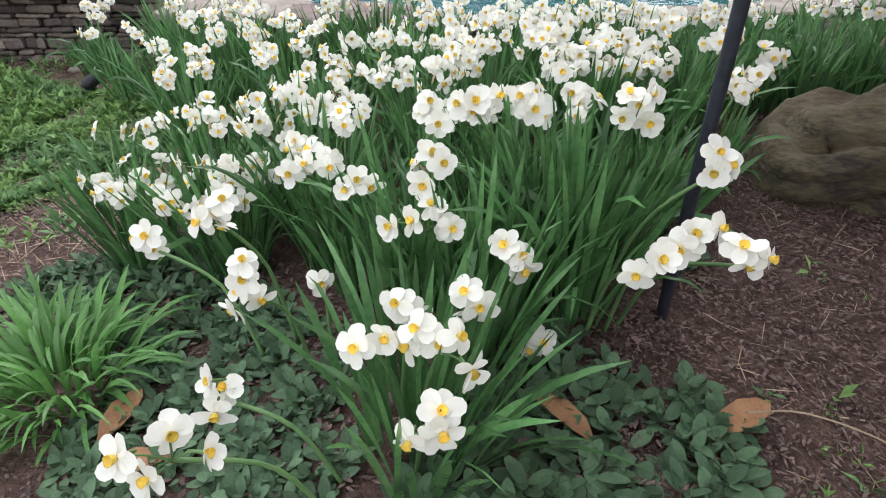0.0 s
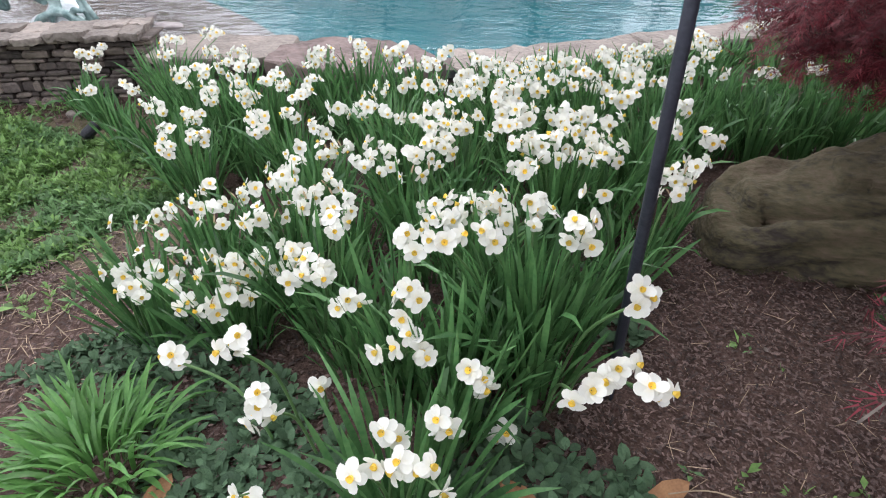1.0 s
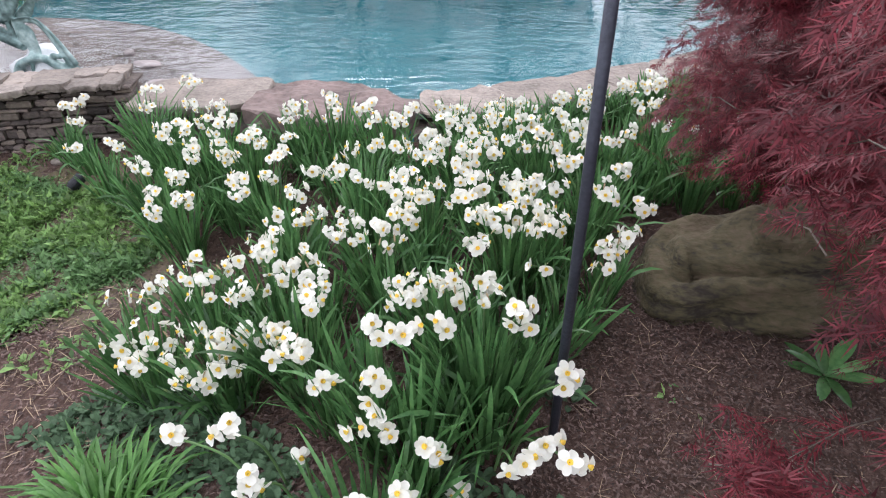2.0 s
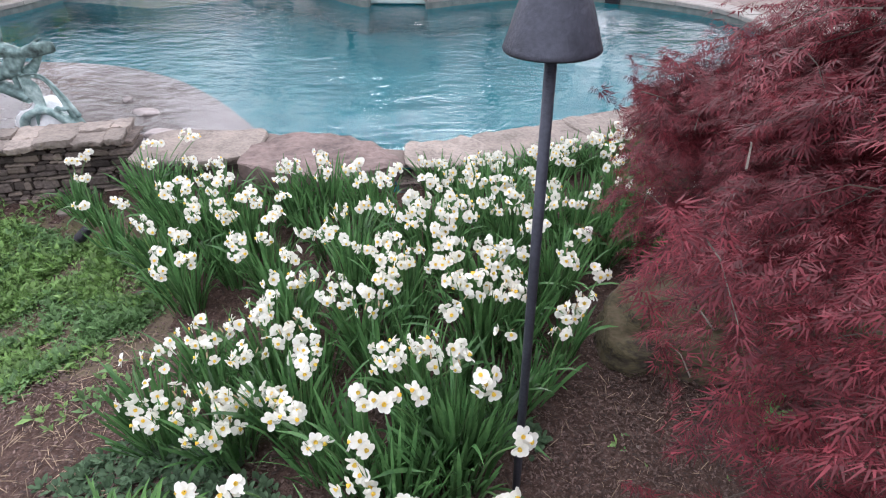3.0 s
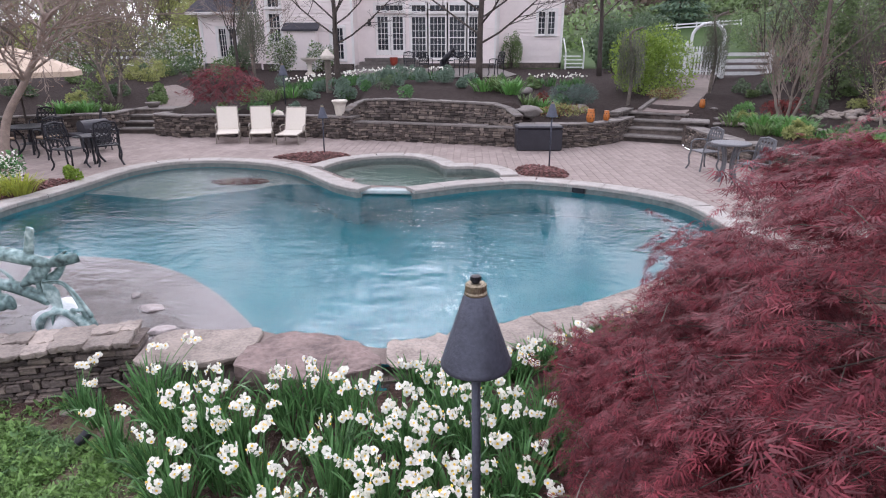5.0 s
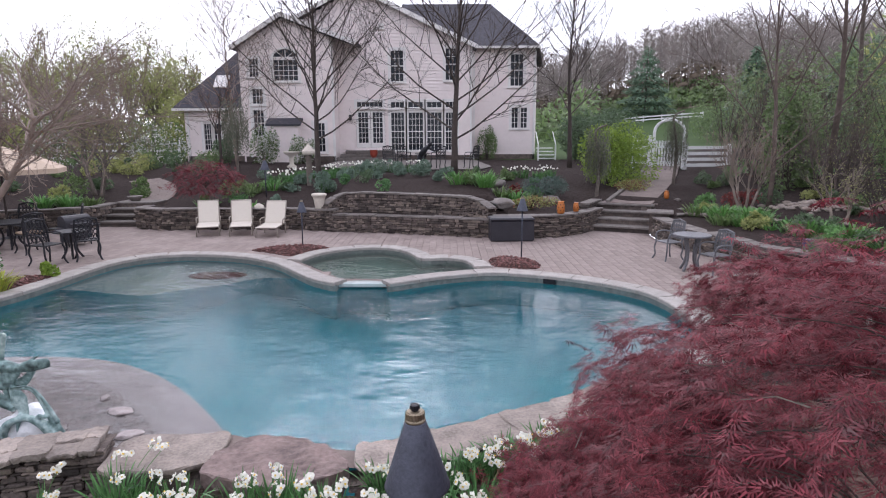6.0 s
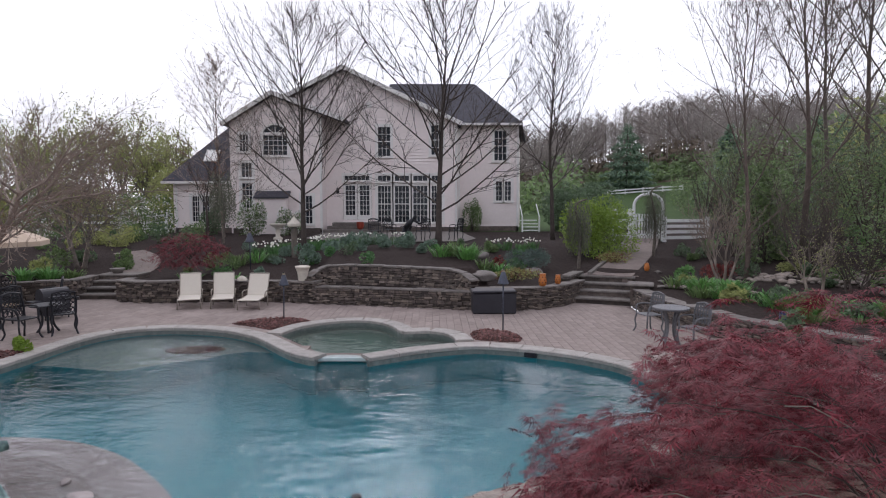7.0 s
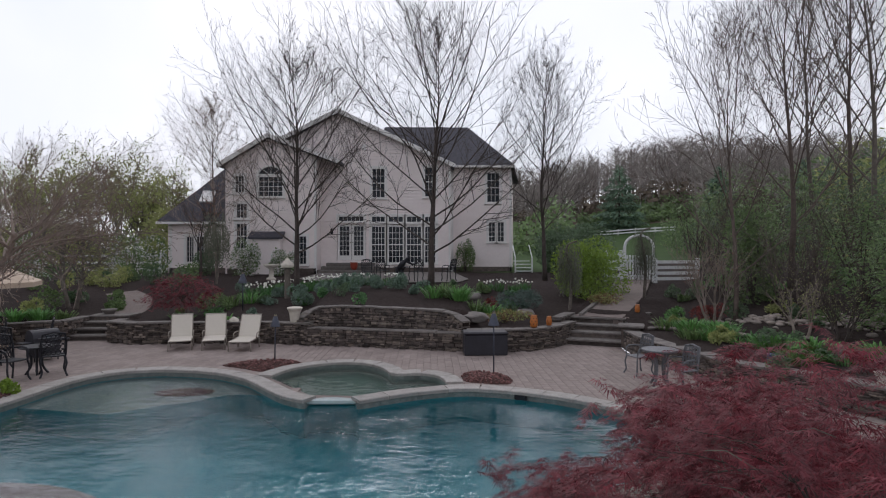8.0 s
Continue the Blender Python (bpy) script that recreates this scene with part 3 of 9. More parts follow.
stone_wall("wall_back_left", [(-8.72, 17.6), (-8.7, 16.95), (-7.8, 16.55), (-7.0, 16.66), (-5.5, 16.76), (-4.0, 16.7), (-2.7, 16.3)], 0.62, 0.36,
           "low dry-stacked fieldstone retaining wall with grey capstones", course=0.052, long=(0.06, 0.26))
stone_wall("wall_back_middle", [(-2.75, 16.3), (-1.3, 16.02), (0.3, 15.56), (1.75, 15.12)], 0.5, 0.36,
           "lower tier of a dry-stacked fieldstone retaining wall", course=0.052, long=(0.06, 0.26))
stone_wall("wall_back_upper", [(-3.05, 16.45, -0.27), (-2.85, 16.72, -0.12), (-2.55, 16.86, 0.0), (-2.1, 16.8, 0.03), (-1.1, 16.55, 0.03), (0.5, 16.1, 0.0), (1.15, 15.85, -0.02), (1.5, 15.6, -0.10), (1.75, 15.3, -0.26)], 1.05, 0.34,
           "upper tier of a dry-stacked fieldstone retaining wall", course=0.052, long=(0.06, 0.26))
stone_wall("wall_back_right", [(1.75, 15.12), (2.6, 15.08), (3.5, 15.22), (4.2, 15.7), (4.55, 16.15), (5.0, 16.85)], 0.6, 0.34,
           "curved fieldstone retaining wall beside the garden steps", course=0.042)
stone_wall("wall_steps", [(4.5, 16.45), (5.2, 17.75)], 0.75, 0.3, "stone cheek wall beside the garden steps", course=0.042)
stone_wall("wall_right", [(7.0, 17.3), (6.62, 16.4), (6.34, 15.4), (6.32, 14.4), (6.45, 13.3), (6.85, 11.15), (7.55, 9.95), (8.3, 8.75), (9.2, 6.6)], 0.5, 0.4,
           "low fieldstone wall along the sloping bank", course=0.052, long=(0.06, 0.26))
stone_wall("wall_far_left", [(-10.25, 18.3), (-10.25, 17.1), (-10.5, 16.9), (-13.1, 15.8), (-18, 14.4)], 0.62, 0.36,
           "fieldstone retaining wall behind the patio tables", course=0.052, long=(0.06, 0.26))


def build_steps():
    st = thing("garden_steps", "four stone garden steps with dark treads", "steps", kind="structure")
    along = (STEP_B - STEP_A)
    out = Vector((-along.y, along.x)).normalized()
    ang = math.atan2(along.y, along.x)
    for i in range(4):
        b = Build()
        rise = 0.17
        mid = (STEP_A + STEP_B) / 2 + out * (0.40 * i + 0.6)
        b.box((mid.x, mid.y, rise * (i + 1) - 0.03), (along.length + 0.05, 1.2, 0.06), Matrix.Rotation(ang, 3, "Z"), bevel=0.012)
        part("tread", b, M_CAP, st)
        b = Build()
        mid = (STEP_A + STEP_B) / 2 + out * (0.40 * i + 0.64)
        b.box((mid.x, mid.y, rise * i + 0.055), (along.length + 0.02, 1.18, 0.11), Matrix.Rotation(ang, 3, "Z"))
        part("riser", b, M_FIELD, st)
    b = Build()
    mid = (STEP_A + STEP_B) / 2 + out * 2.2
    b.box((mid.x + 0.2, mid.y, 0.64), (along.length - 0.15, 1.7, 0.11), Matrix.Rotation(ang, 3, "Z"), bevel=0.012)
    part("landing", b, M_PATH, st)
    st2 = thing("side_steps", "three stone steps up to the side terrace", "steps", kind="structure")
    for i in range(4):
        b = Build()
        b.box((-9.5, 17.5 + 0.36 * i, 0.16 * (i + 1) - 0.03), (1.3, 0.8, 0.06), bevel=0.012)
        part("tread", b, M_CAP, st2)
        b = Build()
        b.box((-9.5, 17.52 + 0.36 * i, 0.16 * i + 0.05), (1.28, 0.78, 0.1))
        part("riser", b, M_FIELD, st2)
    # path from the steps to the gate
    b = Build()
    line = smooth_line(PATH_MID, 6)
    sweep(b, line, [(-0.6, -0.3), (-0.6, 0.10), (0.6, 0.10), (0.6, -0.3)])
    solid("garden_path", b, M_PATH, "paved garden path leading up to the gate", "path", "structure")
    b = Build()
    sweep(b, [p for p in line], [(0.61, -0.2), (0.61, 0.17), (0.73, 0.17), (0.73, -0.2)])
    solid("path_edging", b, M_CAP, "low stone edging along the path", "edging", "structure")


build_steps()

def near_cap():
    """Irregular flat flagstones, broken to fit, along the top of the near wall."""
    cap = thing("wall_cap", "broken tan flagstones topping the near stone wall", "coping", kind="structure")
    line = smooth_line([(-2.42, 4.0, 0), (-2.9, 3.88, 0), (-3.45, 3.72, 0), (-4.3, 3.75, 0), (-5.25, 4.0, 0)], 12)
    out = offset(line, 1.0)
    rr = random.Random(8)
    cuts = [0]
    while cuts[-1] < len(line) - 1:
        cuts.append(min(len(line) - 1, cuts[-1] + rr.choice((3, 4, 5, 6, 7))))

    def across(i, w):
        d = (out[i] - line[i]).normalized()
        return (line[i].x + d.x * w, line[i].y + d.y * w)

    k = 40
    for a, c in zip(cuts, cuts[1:]):
        if c - a < 2:
            continue
        rows = [-0.205 + rr.uniform(-0.03, 0.01)] + ([rr.uniform(-0.07, 0.07)] if rr.random() < 0.75 else []) + [0.215 + rr.uniform(-0.01, 0.03)]
        for u, v in zip(rows, rows[1:]):
            m = (a + c) // 2
            sk = rr.uniform(-0.02, 0.02)
            ring = [across(a, u + 0.008), across(m, u + 0.008 + sk), across(c, u + 0.008), across(c, v - 0.008), across(m, v - 0.008 - sk), across(a, v - 0.008)]
            mid = (sum(p[0] for p in ring) / 6, sum(p[1] for p in ring) / 6)
            ring = [(mid[0] + (p[0] - mid[0]) * 0.985, mid[1] + (p[1] - mid[1]) * 0.985) for p in ring]
            slab("flagstone", ring, 0.10, 0.147 + rr.uniform(-0.008, 0.010), M_FLAG, "", k, parent=cap, jag=0.006)
            k += 1


# near edge of the pool: stone wall with flag top, slab, red rock, tan flags
stone_wall("wall_near", [(-2.44, 4.0, 0.02), (-2.9, 3.88, 0.02), (-3.45, 3.72, 0.02), (-4.3, 3.75, 0.02), (-5.2, 4.0, 0.02)], 0.13, 0.32,
           "dry-stacked brown fieldstone wall with tan flagstone top", course=0.046, long=(0.05, 0.20), base=-0.5, singles=240, cap=False)


def rock(name, size, seed, mat, label, m, rough=0.16, flat=0.0, cuts=3, category="rock", cracks=0.0, blunt=1.0):
    """Boulder: a ball pressed by planes and broken by noise."""
    bm = bmesh.new()
    bmesh.ops.create_icosphere(bm, subdivisions=cuts + 1, radius=1.0)
    rr = random.Random(seed)
    planes = [(Vector((rr.uniform(-1, 1), rr.uniform(-1, 1), rr.uniform(-0.4, 1))).normalized(), rr.uniform(0.62, 0.9)) for _ in range(9)]
    for v in bm.verts:
        if blunt != 1.0:
            v.co = Vector(math.copysign(abs(q) ** blunt, q) for q in v.co) * 0.92
        for nrm, dist in planes:
            over = v.co.dot(nrm) - dist
            if over > 0:
                v.co -= nrm * over * 0.92
        if flat and v.co.z > flat:
            v.co.z = flat + (v.co.z - flat) * 0.12
        v.co *= 1 + rough * noise.fractal(v.co * 1.7 + Vector((seed, 0, 0)), 0.6, 2.0, 4) + 0.25 * rough * noise.noise(v.co * 9)
        if cracks:
            bed = v.co.z * 5.0 + 0.9 * v.co.x + 0.8 * noise.noise(v.co * 1.3 + Vector((0, seed, 0)))
            step = bed - math.floor(bed)
            v.co *= 1 - cracks * (math.exp(-((step - 0.5) / 0.09) ** 2) * (0.5 + noise.noise(v.co * 2.2)) + 0.35 * (step - 0.5))
        v.co = Vector((v.co.x * size[0], v.co.y * size[1], v.co.z * size[2]))
    me = bpy.data.meshes.new(name)
    bm.to_mesh(me)
    bm.free()
    me.materials.append(mat)
    me.polygons.foreach_set("use_smooth", [True] * len(me.polygons))
    return solid(name, me, None, label, category, m=m)


def slab(name, outline, z0, z1, mat, label, seed, category="stone", tilt=0.0, parent=None, jag=0.02, lump=0.014):
    """Flat stone with an uneven rim and a rough split edge."""
    b = Build()
    rr = random.Random(seed)
    rim = []
    pts = smooth_line([(*p, 0) for p in outline], 4, True)
    for p in pts:
        rim.append(Vector((p.x + rr.uniform(-jag, jag), p.y + rr.uniform(-jag, jag), 0)))
    k = len(rim)
    cx, cy = sum(p.x for p in rim) / k, sum(p.y for p in rim) / k
    levels = [(z0, 0.92), (z0 * 0.5 + z1 * 0.5, rr.uniform(0.97, 1.0)), (z1 - 0.012, 1.0), (z1, 0.975), (z1, 0.86), (z1, 0.70), (z1, 0.52), (z1, 0.34), (z1, 0.17)]
    vs, fs = [], []
    for z, s in levels:
        for p in rim:
            x, y = cx + (p.x - cx) * s + rr.uniform(-0.006, 0.006), cy + (p.y - cy) * s
            rise = lump * (noise.noise((x * 4.5, y * 4.5, seed)) + 0.6 * noise.noise((x * 11, y * 11, seed))) if s < 0.98 else 0.0
            vs.append((x, y, z + rise + tilt * (p.y - cy) + rr.uniform(-0.005, 0.005) * (s > 0.9)))
    last = len(levels) - 1
    for r in range(last):
        for i in range(k):
            j = (i + 1) % k
            fs.append((r * k + i, r * k + j, r * k + k + j, r * k + k + i))
    vs.append((cx, cy, z1 + 0.004))
    for i in range(k):
        fs.append((last * k + i, last * k + (i + 1) % k, last * k + k))
    b.add(vs, fs)
    if parent is not None:
        return part(name, b, mat, parent)
    return solid(name, b, mat, label, category)


near_cap()
slab("edge_slab", [(-2.3, 3.72), (-1.95, 3.68), (-1.6, 3.74), (-1.42, 3.98), (-1.46, 4.34), (-1.75, 4.3), (-2.3, 4.22)], -0.05, 0.03, M_FLAG, "tan flagstone slab at the pool edge", 3)
slab("edge_slab", [(-2.25, 3.78), (-1.65, 3.82), (-1.5, 4.15), (-2.2, 4.1)], -0.36, -0.05, M_FIELD, "dark stone under the flagstone slab", 4)
slab("edge_boulder", [(-1.46, 3.65), (-1.37, 3.98), (-1.19, 4.2), (-0.78, 4.17), (-0.45, 3.97), (-0.28, 3.71), (-0.51, 3.5), (-0.79, 3.4), (-1.17, 3.51)], -0.13, 0.065, M_REDROCK, "flat reddish sandstone slab at the pool edge", 5, lump=0.034)
rock("edge_boulder", (0.50, 0.32, 0.22), 6, M_FIELD, "dark stone under the reddish slab", pose(-0.86, 3.84, -0.27, 0, 0, -8), rough=0.14)
edge = thing("edge_flags", "row of tan flagstones along the near pool edge", "coping", kind="structure")
_front = smooth_line([(-0.22, 3.72, 0), (0.25, 3.78, 0), (0.75, 4.02, 0), (1.25, 4.3, 0), (1.9, 4.75, 0), (2.6, 5.25, 0), (3.3, 5.6, 0)], 6)
_rear = smooth_line([(-0.28, 4.12, 0), (0.02, 4.22, 0), (0.48, 4.44, 0), (1.02, 4.7, 0), (1.5, 4.95, 0), (2.6, 5.72, 0), (3.2, 6.1, 0)], 6)
CUTS = (0, 9, 18, 24, 30, 36)
for i in range(5):
    a, c = CUTS[i], CUTS[i + 1]
    f, g = [(p.x, p.y) for p in _front[a:c + 1:3]], [(p.x, p.y) for p in _rear[a:c + 1:3]]
    mid = (sum(p[0] for p in f + g) / len(f + g), sum(p[1] for p in f + g) / len(f + g))
    ring = [(mid[0] + (p[0] - mid[0]) * 0.97, mid[1] + (p[1] - mid[1]) * 0.99) for p in f + g[::-1]]
    slab("flagstone", ring, -0.018, 0.022 + rnd.uniform(-0.005, 0.005), M_FLAG, "", 20 + i, parent=edge)
stone_wall("wall_under_flags", [(-0.2, 3.86), (0.25, 3.93), (0.75, 4.17), (1.25, 4.45), (1.9, 4.9), (2.6, 5.4), (3.3, 5.75)], -0.03, 0.2,
           "low stone wall under the pool edge flagstones", course=0.05, cap=False, base=-0.42)

# ---- house ----
def facade(name, loop, holes, y, thick, parent, mat=None):
    """Upright wall in the xz plane with real openings, thick metres deep behind y."""
    bm = bmesh.new()
    edges = []
    for lp in [loop] + holes:
        vs = [bm.verts.new((x, y, z)) for x, z in lp]
        edges += [bm.edges.new((vs[i], vs[(i + 1) % len(vs)])) for i in range(len(vs))]
    bmesh.ops.triangle_fill(bm, use_beauty=True, use_dissolve=False, edges=edges, normal=(0, -1, 0))
    faces = list(bm.faces)
    for f in faces:
        if f.normal.y > 0:
            f.normal_flip()
    got = bmesh.ops.extrude_face_region(bm, geom=faces)
    bmesh.ops.translate(bm, vec=(0, thick, 0), verts=[v for v in got["geom"] if isinstance(v, bmesh.types.BMVert)])
    bmesh.ops.recalc_face_normals(bm, faces=bm.faces)
    me = bpy.data.meshes.new(name)
    bm.to_mesh(me)
    bm.free()
    me.materials.append(mat or M_SIDING)
    wall = part(name, me, None, parent)
    # lapped boards: each course runs between the edges of the wall and its openings
    b, pitch = Build(), 0.19
    z0, top = min(p[1] for p in loop) + 0.45, max(p[1] for p in loop)
    while z0 < top - 0.05:
        zm = z0 + pitch * 0.5
        cuts = []
        for lp, grow_x in [(loop, 0.0)] + [(h, 0.1) for h in holes]:
            xs = []
            for (xa, za), (xb, zb) in zip(lp, lp[1:] + lp[:1]):
                if (za > zm) != (zb > zm):
                    xs.append(xa + (xb - xa) * (zm - za) / (zb - za))
            xs.sort()
            for i in range(0, len(xs) - 1, 2):
                cuts += [xs[i] - grow_x, xs[i + 1] + grow_x] if grow_x else [xs[i], xs[i + 1]]
        cuts.sort()
        for i in range(0, len(cuts) - 1, 2):
            xa, xb = cuts[i], cuts[i + 1]
            if xb - xa > 0.04:
                b.add([(xa, y - 0.046, z0), (xb, y - 0.046, z0), (xb, y - 0.004, z0 + pitch), (xa, y - 0.004, z0 + pitch), (xa, y + 0.002, z0), (xb, y + 0.002, z0)],
                      [(0, 1, 2, 3), (0, 4, 5, 1)])
        z0 += pitch
    part("siding", b, [M_SIDING], wall, kind="stuff")
    return wall


def rect(x0, z0, x1, z1):
    return [(x0, z0), (x1, z0), (x1, z1), (x0, z1)]


def window(parent, x0, z0, x1, z1, y, cols, rows, name="window", sash=True, blind=None):
    """Framed window set in its opening: frame, sill, glass, glazing bars."""
    w = part(name, Build(), M_TRIM, parent)
    t = 0.07
    fr = Build()
    for c, s in (((x0 + t / 2, 0, (z0 + z1) / 2), (t, 0.12, z1 - z0)), ((x1 - t / 2, 0, (z0 + z1) / 2), (t, 0.12, z1 - z0)),
                 (((x0 + x1) / 2, 0, z1 - t / 2), (x1 - x0 - 2 * t, 0.12, t)), (((x0 + x1) / 2, 0, z0 + t / 2), (x1 - x0 - 2 * t, 0.12, t))):
        fr.box((c[0], y + 0.01, c[2]), s, bevel=0.012)
    if sash:
        fr.box(((x0 + x1) / 2, y + 0.03, (z0 + z1) / 2), (x1 - x0 - 2 * t, 0.09, 0.055), bevel=0.01)
    # casing proud of the siding
    for c, s in (((x0 - 0.05, 0, (z0 + z1) / 2), (0.1, 0.05, z1 - z0 + 0.2)), ((x1 + 0.05, 0, (z0 + z1) / 2), (0.1, 0.05, z1 - z0 + 0.2)),
                 (((x0 + x1) / 2, 0, z1 + 0.055), (x1 - x0, 0.05, 0.1))):
        fr.box((c[0], y - 0.022, c[2]), s, bevel=0.008)
    part("window_frame", fr, M_TRIM, w)
    sill = Build()
    sill.box(((x0 + x1) / 2, y - 0.06, z0 - 0.045), (x1 - x0 + 0.24, 0.13, 0.06), bevel=0.01)
    part("sill", sill, M_TRIM, w)
    gl = Build()
    gl.face([(x0 + t, y + 0.07, z0 + t), (x1 - t, y + 0.07, z0 + t), (x1 - t, y + 0.07, z1 - t), (x0 + t, y + 0.07, z1 - t)])
    part("pane", gl, M_GLASS, w)
    bars = Build()
    for i in range(1, cols):
        x = x0 + t + (x1 - x0 - 2 * t) * i / cols
        bars.box((x, y + 0.055, (z0 + z1) / 2), (0.022, 0.03, z1 - z0 - 2 * t))
    for j in range(1, rows):
        z = z0 + t + (z1 - z0 - 2 * t) * j / rows
        bars.box(((x0 + x1) / 2, y + 0.053, z), (x1 - x0 - 2 * t, 0.03, 0.022))
    if bars.f:
        part("glazing_grid", bars, M_TRIM, w, kind="stuff")
    if blind:
        bl = Build()
        zt = z1 - t - 0.01
        n = max(3, int((zt - blind) / 0.07))
        for j in range(n):
            bl.box(((x0 + x1) / 2, y + 0.095, zt - (j + 0.5) * (zt - blind) / n), (x1 - x0 - 2 * t - 0.02, 0.012, (zt - blind) / n - 0.012))
        part("blind", bl, M_TRIM, w, "pale slatted blind")
    return w


def roof_plane(b, quad, thick=0.16):
    """Roof slab: the four or three corners of its top and its thickness."""
    top = [Vector(p) for p in quad]
    low = [p - Vector((0, 0, thick)) for p in top]
    k = len(top)
    b.add(top + low, [tuple(range(k)), tuple(range(2 * k - 1, k - 1, -1))] + [(i, i + k, (i + 1) % k + k, (i + 1) % k) for i in range(k)])


def build_house():
    house = thing("house", "large two-storey cream-sided house with charcoal shingle roofs", "house", pose(0, 0, -0.2))
    g = 1.35
    # left gabled block, in front
    yl, ym, yr, yw = 34.0, 35.5, 37.0, 35.0
    arch = [(-9.36, 5.99), (-7.85, 5.99), (-7.85, 7.25)] + [(-8.605 + 0.755 * math.cos(a), 7.25 + 0.58 * math.sin(a)) for a in (0.5, 1.0, 1.571, 2.14, 2.64)] + [(-9.36, 7.25)]
    holes = [arch, rect(-10.66, 2.91, -9.93, 4.48), rect(-10.66, 4.72, -9.93, 5.66), rect(-7.18, 2.0, -6.45, 3.75), rect(-10.75, 6.2, -10.1, 7.3)]
    facade("wall", [(-11.13, g), (-5.94, g), (-5.94, 8.3), (-8.69, 9.42), (-11.13, 7.95)], holes, yl, 0.25, house)
    facade("wall", [(-6.0, g), (2.04, g), (2.04, 8.15), (-4.84, 11.25), (-8.0, 9.55), (-6.0, 8.0)],
           [rect(-2.85, 6.06, -1.97, 7.95), rect(0.40, 6.13, 1.17, 8.05), rect(-4.94, 2.25, -3.19, 4.49), rect(-4.91, 4.60, -3.26, 5.0),
            rect(-2.88, 2.04, -1.96, 4.38), rect(-1.84, 2.04, -0.84, 4.38), rect(-0.72, 2.04, 0.28, 4.38), rect(0.40, 2.04, 1.16, 4.38),
            rect(-2.88, 4.55, -1.96, 5.0), rect(-1.84, 4.55, -0.84, 5.0), rect(-0.72, 4.55, 0.28, 5.0), rect(0.40, 4.55, 1.16, 5.0)], ym, 0.25, house)
    facade("wall", [(1.95, g), (5.98, g), (5.98, 8.2), (1.95, 8.2)], [rect(4.39, 5.90, 5.30, 7.90), rect(4.5, 3.36, 5.59, 4.74)], yr, 0.25, house)
    facade("wall", [(-14.92, g), (-11.1, g), (-11.1, 4.62), (-14.92, 4.62)], [rect(-13.98, 2.1, -12.82, 3.75)], yw, 0.25, house)
    # return and side walls
    for x, y0, y1, top in ((-5.95, yl + 0.25, ym + 0.1, 8.3), (2.0, ym + 0.25, yr + 0.1, 8.1), (-14.9, yw + 0.25, 46.0, 4.7), (-11.1, yl + 0.25, yw + 0.1, 8.0)):
        b = Build()
        b.box((x - 0.12, (y0 + y1) / 2, (g + top) / 2), (0.24, y1 - y0, top - g))
        part("wall", b, M_SIDING, house)
    b = Build()
    b.box((-4.5, 46.1, (g + 8) / 2), (21.0, 0.25, 8 - g))
    part("wall", b, M_SIDING, house)
    # east wall, running back at a slant, with its lapped boards
    p0, p1 = Vector((5.9, yr + 0.2, 0)), Vector((7.35, 46.0, 0))
    slant = Matrix.Rotation(math.atan2(p1.y - p0.y, p1.x - p0.x), 3, "Z")
    mid = (p0 + p1) / 2
    b = Build()
    b.box((mid.x - 0.1, mid.y, (g + 8.2) / 2), ((p1 - p0).length, 0.24, 8.2 - g), slant)
    side = part("wall", b, M_SIDING, house)
    b = Build()
    z = g + 0.5
    while z < 8.1:
        b.box((mid.x + 0.03, mid.y, z), ((p1 - p0).length, 0.03, 0.17), slant @ Matrix.Rotation(radians(7), 3, "X"))
        z += 0.19
    part("siding", b, [M_SIDING], side, kind="stuff")
    # floors inside close the rooms
    b = Build()
    b.box((-4.5, 41.8, 1.7), (20.5, 8.2, 0.2))
    b.box((-4.5, 41.8, 5.3), (13.0, 8.2, 0.2))
    part("floor_slab", b, M_JOINT, house)
    b = Build()
    b.box((-4.5, 41.5, 3.1), (20.0, 0.2, 3.2))
    part("inner_wall", b, M_JOINT, house)
    # foundation band
    b = Build()
    for x0, x1, y in ((-11.13, -5.94, yl), (-5.9, 2.04, ym), (2.1, 6.02, yr), (-14.92, -11.2, yw)):
        b.box(((x0 + x1) / 2, y - 0.03, 1.5), (x1 - x0, 0.08, 0.6))
    part("foundation", b, M_FIELD, house)
    # roofs
    b = Build()
    roof_plane(b, [(-8.69, yl - 0.45, 9.70), (-8.69, 44, 9.70), (-11.6, 44, 7.9), (-11.6, yl - 0.45, 7.9)])
    roof_plane(b, [(-8.69, yl - 0.45, 9.70), (-4.5, yl - 0.45, 8.15), (-4.5, yl + 2.4, 8.15), (-8.69, 44, 9.70)])
    part("roof", b, M_SHINGLE, house)
    b = Build()
    roof_plane(b, [(-4.84, ym - 0.45, 11.5), (-4.84, 46.3, 11.5), (-11.3, 46.3, 8.2), (-8.6, ym - 0.45, 9.6)])
    roof_plane(b, [(-4.84, ym - 0.45, 11.5), (2.3, ym - 0.45, 8.15), (2.3, 46.3, 8.15), (-4.84, 46.3, 11.5)])
    part("roof", b, M_SHINGLE, house)
    b = Build()
    roof_plane(b, [(-2.5, 41.5, 11.7), (3.5, 41.5, 11.7), (6.15, yr - 0.45, 8.3), (-2.5, yr - 0.45, 8.3)])
    roof_plane(b, [(3.5, 41.5, 11.7), (7.9, 46.3, 8.3), (6.15, yr - 0.45, 8.3)])
